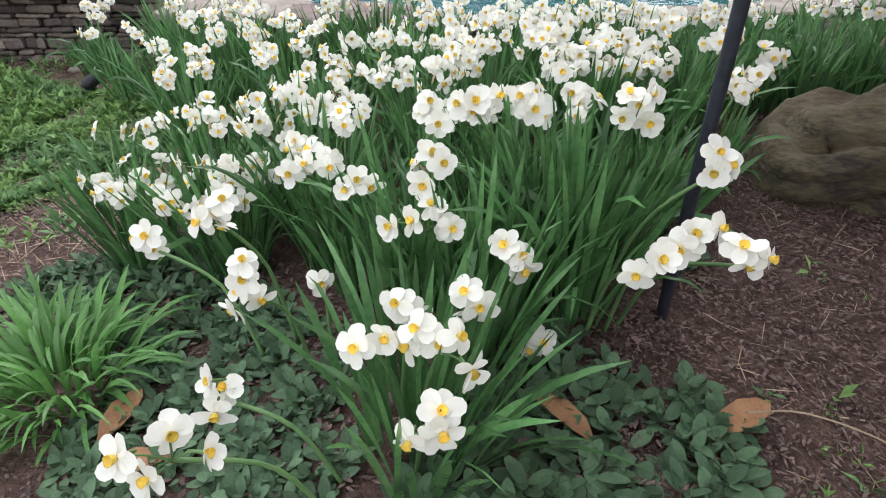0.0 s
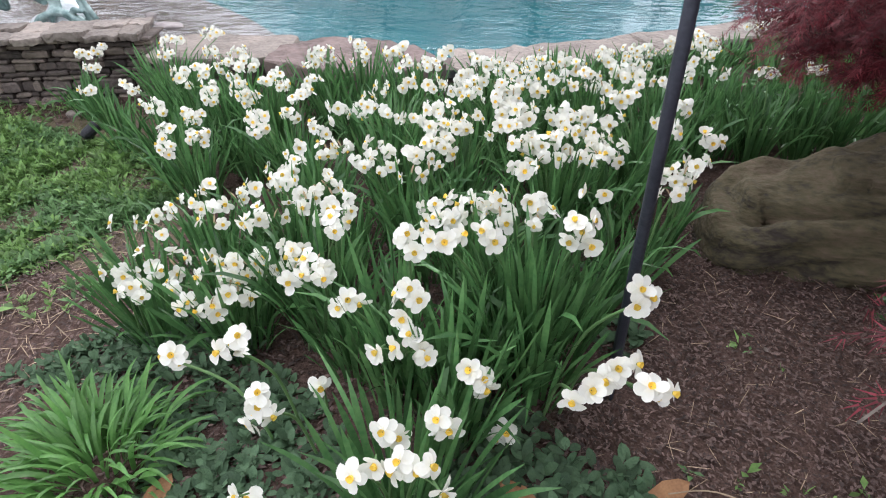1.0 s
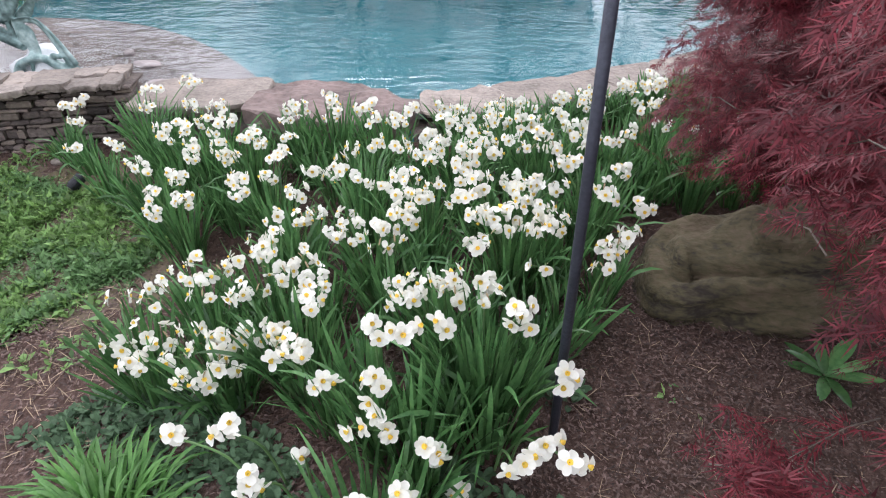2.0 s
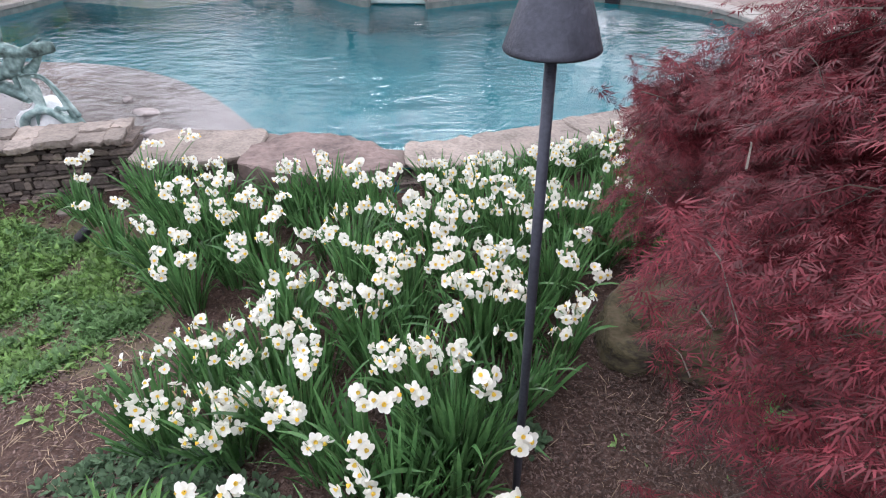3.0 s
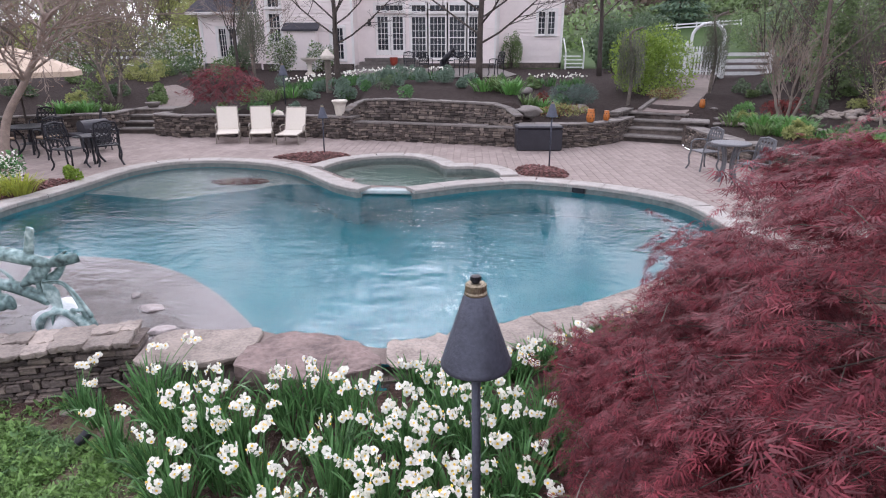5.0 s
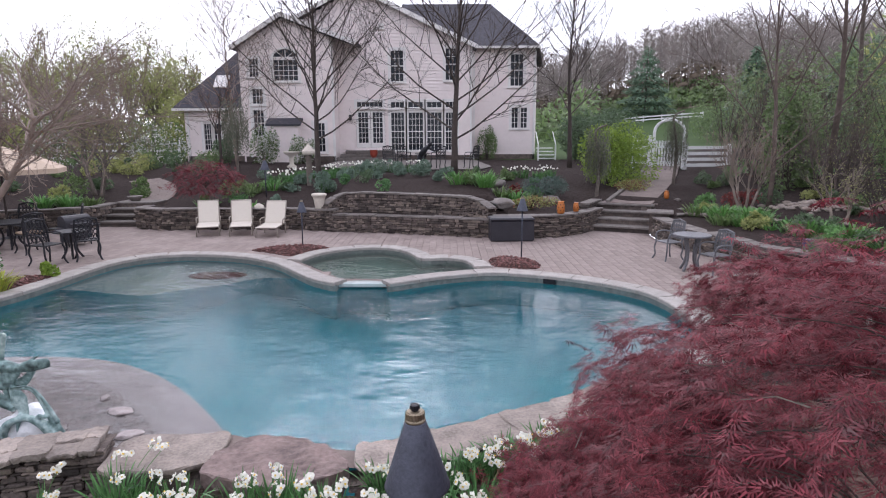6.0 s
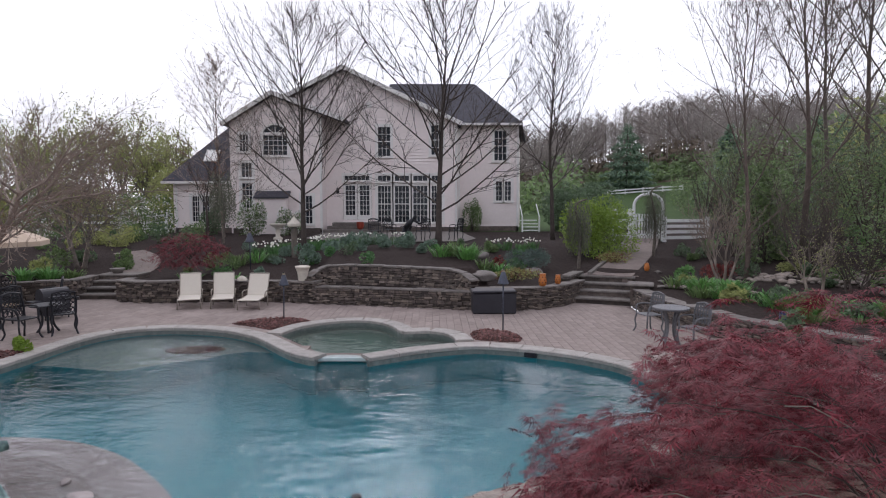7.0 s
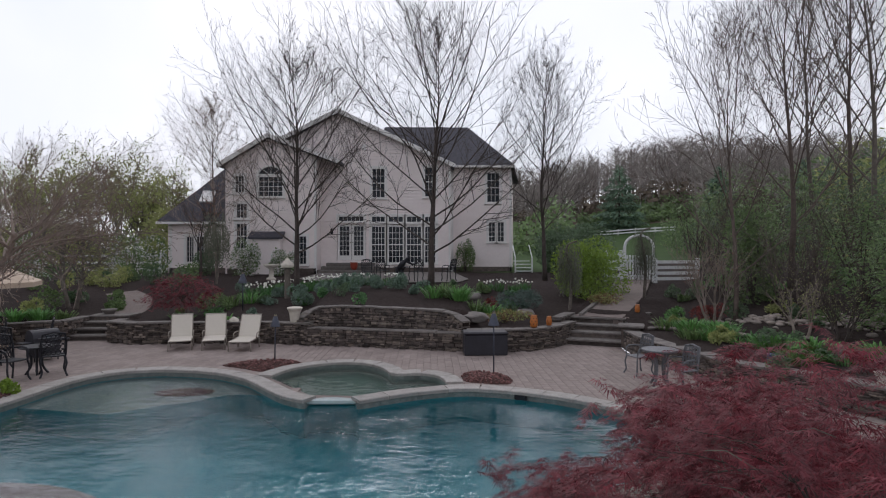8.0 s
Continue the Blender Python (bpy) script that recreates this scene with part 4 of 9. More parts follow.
    roof_plane(b, [(-2.5, 41.5, 11.7), (-2.5, 46.3, 8.3), (7.9, 46.3, 8.3), (3.5, 41.5, 11.7)])
    part("roof", b, M_SHINGLE, house)
    b = Build()
    roof_plane(b, [(-15.5, yw - 0.4, 4.62), (-10.95, yw - 0.4, 4.62), (-10.95, 38.5, 8.74), (-12.2, 38.5, 8.74)])
    roof_plane(b, [(-15.5, yw - 0.4, 4.62), (-12.2, 38.5, 8.74), (-12.2, 46, 8.74), (-15.5, 46, 4.62)])
    part("roof", b, M_SHINGLE, house)
    sk = Build()
    tilt = Matrix.Rotation(math.atan2(4.12, 3.9), 3, "X")
    sk.box((-13.05, 36.04, 6.2), (0.8, 1.0, 0.1), tilt)
    part("skylight", sk, M_TRIM, house)
    # rake boards, eaves, gutters
    b = Build()
    for (xa, za), (xb, zb), y in (((-8.69, 9.62), (-11.6, 7.82), yl - 0.47), ((-8.69, 9.62), (-4.5, 8.07), yl - 0.47),
                                  ((-4.84, 11.42), (2.3, 8.07), ym - 0.47), ((-4.84, 11.42), (-8.6, 9.52), ym - 0.47)):
        d = Vector((xb - xa, 0, zb - za))
        b = Build()
        b.box(((xa + xb) / 2, y, (za + zb) / 2 - 0.05), (d.length, 0.05, 0.24), Matrix.Rotation(-math.atan2(d.z, d.x), 3, "Y"))
        part("rake_board", b, M_TRIM, house)
    for c, sz in (((4.1, yr - 0.47, 8.2), (4.2, 0.12, 0.14)), ((-13.3, yw - 0.44, 4.50), (4.5, 0.1, 0.14))):
        b = Build()
        b.box(c, sz)
        part("gutter", b, M_TRIM, house)
    for x, y, top in ((-5.98, yl - 0.04, 8.2), (1.98, ym - 0.04, 8.0), (5.95, yr - 0.04, 8.0), (-14.85, yw - 0.04, 4.5), (2.2, yr - 0.05, 8.0)):
        b = Build()
        b.box((x, y, (g + top) / 2), (0.13, 0.06, top - g))
        part("corner_board", b, M_TRIM, house)
    # windows
    window(house, -2.85, 6.06, -1.97, 7.95, ym, 3, 4, blind=7.0)
    window(house, 0.40, 6.13, 1.17, 8.05, ym, 3, 4)
    for x0, x1 in ((-2.88, -1.96), (-1.84, -0.84), (-0.72, 0.28), (0.40, 1.16)):
        window(house, x0, 2.04, x1, 4.38, ym, 4, 6)
        window(house, x0, 4.55, x1, 5.0, ym, 3, 1, sash=False)
    window(house, -4.91, 4.60, -3.26, 5.0, ym, 6, 1, sash=False)
    window(house, 4.39, 5.90, 5.30, 7.90, yr, 3, 4, blind=6.1)
    window(house, 4.5, 3.36, 5.02, 4.74, yr, 2, 4, sash=False)
    window(house, 5.07, 3.36, 5.59, 4.74, yr, 2, 4, sash=False)
    window(house, -10.66, 2.91, -9.93, 4.48, yl, 3, 4)
    window(house, -10.66, 4.72, -9.93, 5.66, yl, 3, 2, sash=False)
    window(house, -10.75, 6.2, -10.1, 7.3, yl, 3, 3)
    window(house, -7.18, 2.0, -6.45, 3.75, yl, 3, 4)
    window(house, -9.36, 5.99, -7.85, 7.25, yl, 5, 4, sash=False)
    window(house, -13.98, 2.1, -13.42, 3.75, yw, 3, 5, sash=False)
    window(house, -13.38, 2.1, -12.82, 3.75, yw, 3, 5, sash=False)
    top = Build()
    ring = [(-8.605 + 0.755 * math.cos(i * math.pi / 12), 7.25 + 0.58 * math.sin(i * math.pi / 12)) for i in range(13)]
    top.face([(x, yl + 0.07, z) for x, z in ring])
    part("pane", top, M_GLASS, house)
    top = Build()
    top.tube([(x, yl + 0.0, z) for x, z in ring], 0.06, 6)
    for a in (0.8, 1.571, 2.34):
        top.tube([(-8.605, yl + 0.04, 7.27), (-8.605 + 0.72 * math.cos(a), yl + 0.04, 7.25 + 0.55 * math.sin(a))], 0.02, 4)
    part("arch_frame", top, M_TRIM, house)
    # french doors
    for x0, x1 in ((-4.92, -4.08), (-4.05, -3.21)):
        d = part("door", Build(), M_TRIM, house)
        b = Build()
        st = 0.13
        for c, s in (((x0 + st / 2, 3.36), (st, 2.2)), ((x1 - st / 2, 3.36), (st, 2.2)), (((x0 + x1) / 2, 4.40), (x1 - x0 - 2 * st, 0.13)), (((x0 + x1) / 2, 2.4), (x1 - x0 - 2 * st, 0.28))):
            b.box((c[0], ym + 0.06, c[1]), (s[0], 0.06, s[1]))
        part("door_frame", b, M_TRIM, d)
        b = Build()
        b.face([(x0 + st, ym + 0.07, 2.54), (x1 - st, ym + 0.07, 2.54), (x1 - st, ym + 0.07, 4.34), (x0 + st, ym + 0.07, 4.34)])
        part("pane", b, M_GLASS, d)
        b = Build()
        for i in (1, 2):
            b.box((x0 + st + (x1 - x0 - 2 * st) * i / 3, ym + 0.055, 3.44), (0.024, 0.03, 1.8))
        for j in range(1, 6):
            b.box(((x0 + x1) / 2, ym + 0.053, 2.54 + 1.8 * j / 6), (x1 - x0 - 2 * st, 0.03, 0.024))
        part("glazing_grid", b, M_TRIM, d, kind="stuff")
        b = Build()
        b.lathe([(0.02, 0), (0.035, 0.03), (0.02, 0.06)], (x1 - 0.06 if x0 < -4.5 else x0 + 0.06, ym - 0.02, 3.3), 8)
        part("handle", b, M_BRASS, d)
    # side porch with its hood, vent, lights
    b = Build()
    roof_plane(b, [(-9.75, yl - 0.7, 3.62), (-7.75, yl - 0.7, 3.62), (-7.75, yl - 0.02, 3.98), (-9.75, yl - 0.02, 3.98)], 0.1)
    part("porch_hood", b, M_SHINGLE, house)
    b = Build()
    b.box((-8.78, yl - 0.3, 2.45), (1.7, 0.6, 2.2))
    part("porch_box", b, M_SIDING, house)
    b = Build()
    b.box((-3.3, ym - 0.06, 9.2), (0.3, 0.12, 0.36), bevel=0.02)
    part("gable_vent", b, M_TRIM, house)
    b = Build()
    b.lathe([(0.06, 0), (0.1, 0.08), (0.08, 0.3), (0.03, 0.36)], (-5.25, ym - 0.14, 3.85), 8)
    part("wall_lamp", b, M_BLACKIRON, house)
    b = Build()
    for i in range(3):
        b = Build()
        b.box((-4.05, ym - 0.35 - 0.36 * (2 - i), 1.5 + 0.2 * i + 0.1), (2.9 + 0.5 * (2 - i), 0.75, 0.2), bevel=0.02)
        part("door_step", b, M_CAP, house)


build_house()

# ---- plants: materials ----
M_BLADE = leafy("daffodil_leaf", (0.118, 0.240, 0.085), (0.062, 0.155, 0.056), rough=0.25, island=0.45, through_light=0.25, scale=9)
M_STALK = leafy("daffodil_stalk", (0.15, 0.26, 0.10), (0.10, 0.20, 0.07), rough=0.45, island=0.2, through_light=0.15)
M_PETAL = leafy("white_petal", (0.92, 0.915, 0.865), (0.87, 0.86, 0.78), rough=0.55, island=0.05, through_light=0.30, scale=30)
M_CUP = leafy("yellow_cup", (0.90, 0.56, 0.03), (0.92, 0.74, 0.16), rough=0.5, island=0.25, through_light=0.2, scale=60)
M_PAPER = material("papery_sheath", (0.42, 0.33, 0.20), (0.30, 0.22, 0.13), scale=40, rough=0.8, bump=0.1)
M_LAMBS = leafy("grey_green_leaf", (0.098, 0.165, 0.086), (0.058, 0.108, 0.058), rough=0.75, island=0.35, through_light=0.12, scale=30)
M_LILY = leafy("bright_green_blade", (0.155, 0.32, 0.09), (0.085, 0.215, 0.055), rough=0.32, island=0.25, through_light=0.3, scale=12)
M_WEED = leafy("lawn_weed", (0.19, 0.315, 0.09), (0.11, 0.205, 0.06), rough=0.5, island=0.50, through_light=0.25, scale=14)
M_CLOVER = leafy("clover_leaf", (0.145, 0.26, 0.095), (0.085, 0.17, 0.062), rough=0.55, island=0.4, through_light=0.25, scale=14)
M_STRAW = material("dry_straw", (0.42, 0.32, 0.22), (0.26, 0.19, 0.13), scale=30, rough=0.9, bump=0.0, island=0.35)
M_CHIP = material("mulch_chip", (0.150, 0.102, 0.088), (0.070, 0.046, 0.041), scale=50, rough=0.85, bump=0.0, island=0.65)
M_DEADLEAF = material("dead_leaf", (0.30, 0.16, 0.075), (0.20, 0.10, 0.05), scale=25, rough=0.8, bump=0.2, island=0.2)
M_MAPLE = leafy("red_maple_leaf", (0.250, 0.042, 0.057), (0.082, 0.014, 0.021), rough=0.5, island=0.55, through_light=0.42, scale=6)
M_PLUM = leafy("plum_maple_leaf", (0.23, 0.036, 0.052), (0.13, 0.021, 0.031), rough=0.6, island=0.35, through_light=0.35, scale=6)
M_BARK = material("grey_bark", (0.19, 0.16, 0.135), (0.09, 0.075, 0.065), scale=9, rough=0.9, bump=0.5, bscale=50)
M_DARKBARK = material("dark_bark", (0.085, 0.068, 0.060), (0.045, 0.036, 0.033), scale=9, rough=0.9, bump=0.4, bscale=50)


# ---- daffodils ----
def petal(b, m, length, width, cup, wave=0.0, mi=0):
    """One tepal: a small cupped oval from the flower's middle outwards."""
    prof = ((0.0, 0.36), (0.3, 0.84), (0.62, 1.0), (0.90, 0.70), (1.0, 0.16))
    vs, fs = [], []
    for t, w in prof:
        x = length * t
        z = cup * math.sin(t * 2.6) * length + wave * length * t * t
        hw = width * w / 2
        vs += [m @ Vector((x, -hw, z + (0.22 + 1.4 * wave) * hw)), m @ Vector((x, 0, z - 0.12 * hw)), m @ Vector((x, hw, z + (0.22 - 1.4 * wave) * hw))]
    for i in range(4):
        fs += [(3 * i, 3 * i + 1, 3 * i + 4, 3 * i + 3), (3 * i + 1, 3 * i + 2, 3 * i + 5, 3 * i + 4)]
    b.add(vs, fs, mi)


def floret_mesh(seed):
    """One flower, facing +z: six white tepals, a short yellow cup, its throat and stalk neck."""
    rr = random.Random(seed)
    b = Build()
    fold = rr.choice((-0.30, -0.1, 0.0, 0.22))
    for i in range(6):
        tilt = rr.uniform(-0.42, 0.30) + (0.12 if i % 2 else 0.0) + fold
        m = Matrix.Rotation(i * math.pi / 3 + rr.uniform(-0.12, 0.12), 4, "Z") @ Matrix.Rotation(tilt, 4, "Y") @ Matrix.Translation((0.002, 0, -0.001 * (i % 2)))
        petal(b, m, 0.0240 * rr.uniform(0.88, 1.10), 0.0215 * rr.uniform(0.85, 1.1), rr.uniform(-0.16, 0.12), rr.uniform(-0.22, 0.22))
    n = 9
    rings = ((0.0028, 0.0), (0.0046, 0.003), (0.0056, 0.0066), (0.0063, 0.0088), (0.0050, 0.0072), (0.0030, 0.0025), (0.001, 0.0015))
    vs = [((r + (0.0006 * math.sin(k * 3) if j in (2, 3) else 0)) * math.cos(2 * math.pi * k / n), (r + (0.0006 * math.sin(k * 3) if j in (2, 3) else 0)) * math.sin(2 * math.pi * k / n), z)
          for j, (r, z) in enumerate(rings) for k in range(n)]
    fs = [(j * n + k, j * n + (k + 1) % n, (j + 1) * n + (k + 1) % n, (j + 1) * n + k) for j in range(len(rings) - 1) for k in range(n)]
    b.add(vs, fs, 1)
    b.tube([(0, 0, 0), (0, 0, -0.012), (0.001, 0, -0.022)], [0.0028, 0.0022, 0.0016], 6, 2, cap=False)
    return b.mesh("floret", [M_PETAL, M_CUP, M_STALK], smooth=True)


FLORETS = [floret_mesh(s) for s in range(14)]


def blade(b, base, ang, length, lean, droop, width, twist, mi=0, segs=7, fold=0.12):
    """A strap leaf: rises, leans out by lean and bends over by droop."""
    d = Vector((math.cos(ang), math.sin(ang), 0))
    side0 = Vector((-d.y, d.x, 0))
    p, pts, ws, sides = Vector(base), [], [], []
    for i in range(segs + 1):
        t = i / segs
        pts.append(p.copy())
        ws.append(width * (0.75 + 0.5 * t if t < 0.5 else 1.0) * (1 - max(0, (t - 0.72) / 0.28) ** 2.2 * 0.93))
        a = lean + droop * t * t
        sides.append((side0 * math.cos(twist * t) + (d * math.cos(a) - Vector((0, 0, math.sin(a)))) * math.sin(twist * t)).normalized())
        p = p + (d * math.sin(a) + Vector((0, 0, math.cos(a)))) * (length / segs)
    b.strip(pts, ws, sides, mi, fold)


def leaf_tuft(seed, count, spread_r, tall):
    rr = random.Random(seed)
    b = Build()
    for _ in range(count):
        r, a = spread_r * math.sqrt(rr.random()), rr.uniform(0, 6.283)
        out = a + rr.uniform(-0.7, 0.7)
        ln = tall * rr.uniform(0.7, 1.12)
        lean = 0.05 + 0.36 * r / spread_r * rr.uniform(0.4, 1.2)
        droop = rr.choice((0.08, 0.15, 0.3, 0.7)) * rr.uniform(0.6, 1.3)
        if rr.random() < 0.13:
            droop += rr.uniform(0.8, 2.2)
        blade(b, (r * math.cos(a) * 0.55, r * math.sin(a) * 0.55, -0.01), out, ln, lean, droop, rr.uniform(0.010, 0.018), rr.uniform(-1.2, 1.2))
    return b.mesh("leaves", [M_BLADE], smooth=True)


TUFTS = [leaf_tuft(40 + i, 84, 0.17, 0.43) for i in range(5)]
SMALL_TUFTS = [leaf_tuft(60 + i, 46, 0.12, 0.35) for i in range(3)]
N_CLUMP = [0]


def daffodil_clump(x, y, heads, small=False, tall=1.0, leaves=True, limit=True):
    """Clump of white daffodils on the bed; heads: where each flower head hangs, and its height over the soil."""
    if limit:
        y = min(y, 3.42 if x < -0.3 else 3.55)
    k = N_CLUMP[0]
    N_CLUMP[0] += 1
    rr = random.Random(100 + k)
    base = Vector((x, y, garden(x, y)))
    clump = thing("daffodil_clump", "clump of white daffodils with yellow cups and strap leaves", "daffodils", pose(*base), group="daffodils of the flower bed")
    pool = SMALL_TUFTS if small or len(heads) < 3 else TUFTS
    if leaves:
        part("leaves", pool[k % len(pool)], None, clump, "long green strap leaves", kind="stuff", m=pose(0, 0, 0, 0, 0, rr.uniform(0, 360)) @ Matrix.Diagonal((1, 1, tall * rr.uniform(0.85, 1.05), 1)))
    for hx, hy, h in heads:
        if hy < 1.3:
            near = [q for q in heads if math.hypot(q[0] - hx, q[1] - hy) < 0.13]
            hx += 0.15 * (sum(q[0] for q in near) / len(near) - hx)
            hy += 0.15 * (sum(q[1] for q in near) / len(near) - hy)
        head = Vector((hx, hy, garden(hx, hy) + h)) - base
        foot = Vector((rr.uniform(-0.05, 0.05), rr.uniform(-0.05, 0.05), -0.01)) + Vector((head.x, head.y, 0)) * 0.25
        mid = foot.lerp(head, 0.55) + Vector((-head.x * 0.12, -head.y * 0.12, 0.05))
        line = smooth_line([foot, mid, head - Vector((0, 0, 0.012))], 4)
        b = Build()
        b.tube(line, [0.0042 - 0.0012 * i / (len(line) - 1) for i in range(len(line))], 6)
        stem = part("flower_stem", b, [M_STALK], clump, smooth=True)
        b = Build()
        sh = line[-1]
        away = Vector((head.x, head.y, 0))
        away = away.normalized() if away.length > 1e-4 else Vector((0, -1, 0))
        blade(b, sh - Vector((0, 0, 0.004)), math.atan2(away.y, away.x) + 2.6, 0.035, 0.5, 0.9, 0.007, 0.3, segs=4)
        part("sheath", b, [M_PAPER], stem)
        n = rr.choice((1, 2, 2)) if hy < 1.15 else rr.choice((2, 3, 3)) if hy < 1.8 else rr.choice((3, 4, 4, 5))
        face = (away * 0.55 + Vector((0.05, -0.75, 0.25))).normalized()
        start = rr.uniform(0, 6.28)
        for i in range(n):
            a = start + 6.283 * i / n
            spin = Vector((math.cos(a), math.sin(a), 0))
            normal = (face * rr.choice((0.3, 0.8, 1.2) if hy < 1.3 else (-0.5, 0.1, 0.5, 0.9, 1.2)) + spin * rr.uniform(0.5, 1.0) + Vector((0, 0, rr.uniform(-0.3, 0.45)))).normalized()
            place = head + spin * rr.uniform(0.012, 0.026) * (n > 1) + normal * 0.02 + Vector((0, 0, rr.uniform(-0.030, 0.022)))
            turn = normal.to_track_quat("Z", "Y").to_matrix().to_4x4()
            part("floret", FLORETS[rr.randrange(14)], None, stem, m=Matrix.Translation(place) @ turn @ Matrix.Rotation(rr.uniform(0, 6.28), 4, "Z") @ Matrix.Scale(rr.uniform(1.05, 1.35) if hy < 1.3 else rr.uniform(0.9, 1.30), 4))
    return clump


def near_clump(x, y, umbels, tall=1.0, leaves=True):
    """Clump beside the camera's start; each umbel is a stalk with its florets at their places."""
    k = N_CLUMP[0]
    N_CLUMP[0] += 1
    rr = random.Random(600 + k)
    base = Vector((x, y, garden(x, y)))
    clump = thing("daffodil_clump", "clump of white daffodils with orange-yellow cups and strap leaves", "daffodils", pose(*base), group="daffodils of the flower bed")
    if leaves:
        part("leaves", TUFTS[k % len(TUFTS)], None, clump, "long green strap leaves", kind="stuff", m=pose(0, 0, 0, 0, 0, rr.uniform(0, 360)) @ Matrix.Diagonal((1, 1, tall, 1)))
    for florets in umbels:
        spots = [Vector(f) - base for f in florets]
        mid = sum(spots, Vector()) / len(spots)
        head = mid + Vector((0, 0.018, -0.028))
        foot = Vector((rr.uniform(-0.04, 0.04), rr.uniform(-0.04, 0.04), -0.01)) + Vector((head.x, head.y, 0)) * 0.3
        bend = foot.lerp(head, 0.55) + Vector((-head.x * 0.12, -head.y * 0.12, 0.04))
        line = smooth_line([foot, bend, head], 5)
        b = Build()
        b.tube(line, [0.0046 - 0.0012 * i / (len(line) - 1) for i in range(len(line))], 7)
        stem = part("flower_stem", b, [M_STALK], clump, smooth=True)
        b = Build()
        blade(b, head - Vector((0, 0, 0.006)), rr.uniform(0, 6.28), 0.035, 0.5, 0.9, 0.008, 0.3, segs=4)
        part("sheath", b, [M_PAPER], stem)
        for spot in spots:
            out = spot - mid
            normal = (Vector((0.05, -0.8, 0.30)) + out * 16 + Vector((rr.gauss(0, 0.22), rr.gauss(0, 0.2), rr.gauss(0, 0.22)))).normalized()
            place = spot - normal * 0.006
            b = Build()
            b.tube([head, head.lerp(place, 0.5) + Vector((0, 0, 0.008)), place - normal * 0.012], [0.0018, 0.0015, 0.0022], 5)
            part("pedicel", b, [M_STALK], stem)
            turn = normal.to_track_quat("Z", "Y").to_matrix().to_4x4()
            part("floret", FLORETS[rr.randrange(14)], None, stem, m=Matrix.Translation(place) @ turn @ Matrix.Rotation(rr.uniform(0, 6.28), 4, "Z") @ Matrix.Scale(rr.uniform(1.1, 1.3), 4))
    return clump


near_clump(-0.10, 0.60, [[(-0.29, 0.445, 0.234), (-0.245, 0.445, 0.21), (-0.33, 0.39, 0.25), (-0.31, 0.40, 0.20)], [(-0.32, 0.611, 0.143), (-0.316, 0.568, 0.124), (-0.335, 0.60, 0.165)]], leaves=False)
near_clump(-0.02, 0.67, [[(-0.098, 0.601, 0.267), (-0.062, 0.633, 0.262)], [(-0.016, 0.626, 0.294), (-0.033, 0.632, 0.25), (0.019, 0.623, 0.272), (0.072, 0.60, 0.245), (0.05, 0.63, 0.285)],
                         [(0.045, 0.492, 0.24), (0.0, 0.485, 0.222), (0.04, 0.505, 0.272)], [(-0.06, 0.70, 0.275), (-0.03, 0.71, 0.25)]], 0.85)
near_clump(0.05, 0.97, [[(0.042, 0.735, 0.285), (0.068, 0.732, 0.258), (0.052, 0.742, 0.232)], [(0.129, 0.854, 0.281), (0.095, 0.862, 0.296), (0.135, 0.85, 0.252)], [(0.189, 0.901, 0.055), (0.165, 0.90, 0.03)]])
near_clump(0.26, 1.12, [[(0.34, 0.801, 0.334), (0.304, 0.79, 0.306)], [(0.389, 0.834, 0.366), (0.429, 0.838, 0.378), (0.366, 0.82, 0.342)], [(0.439, 0.778, 0.385), (0.49, 0.786, 0.361), (0.462, 0.785, 0.345)],
                        [(0.441, 0.987, 0.401), (0.477, 1.01, 0.409), (0.45, 1.01, 0.432)]], 1.05)
near_clump(-0.28, 0.98, [[(-0.428, 0.881, 0.265), (-0.407, 0.868, 0.334), (-0.461, 0.857, 0.287), (-0.43, 0.875, 0.30)], [(-0.615, 0.912, 0.208), (-0.645, 0.915, 0.196), (-0.61, 0.92, 0.175)],
                         [(-0.356, 0.768, 0.211), (-0.321, 0.782, 0.183), (-0.379, 0.774, 0.158), (-0.335, 0.757, 0.245), (-0.33, 0.76, 0.285)], [(-0.265, 0.926, 0.122)]], leaves=False)
near_clump(-0.10, 1.12, [[(-0.025, 0.964, 0.392), (-0.09, 1.011, 0.366), (-0.058, 0.935, 0.358), (-0.05, 0.99, 0.40)], [(0.005, 0.872, 0.312), (-0.114, 0.893, 0.293), (-0.04, 0.915, 0.335), (-0.075, 0.90, 0.305), (-0.01, 0.90, 0.30)],
                         [(-0.216, 1.06, 0.295), (-0.19, 1.07, 0.275), (-0.24, 1.05, 0.275)], [(-0.08, 1.15, 0.44), (-0.10, 1.17, 0.41), (-0.06, 1.13, 0.40)]])
near_clump(0.24, 1.26, [[(0.018, 1.078, 0.471), (0.06, 1.12, 0.47), (-0.02, 1.11, 0.452), (0.01, 1.12, 0.435)], [(0.10, 1.15, 0.462), (0.13, 1.14, 0.44), (0.11, 1.17, 0.43)],
                        [(0.34, 1.212, 0.437), (0.37, 1.24, 0.455), (0.365, 1.2, 0.405), (0.31, 1.2, 0.412), (0.32, 1.23, 0.46)], [(0.221, 1.43, 0.385), (0.24, 1.44, 0.36), (0.25, 1.45, 0.34)]], 1.05)
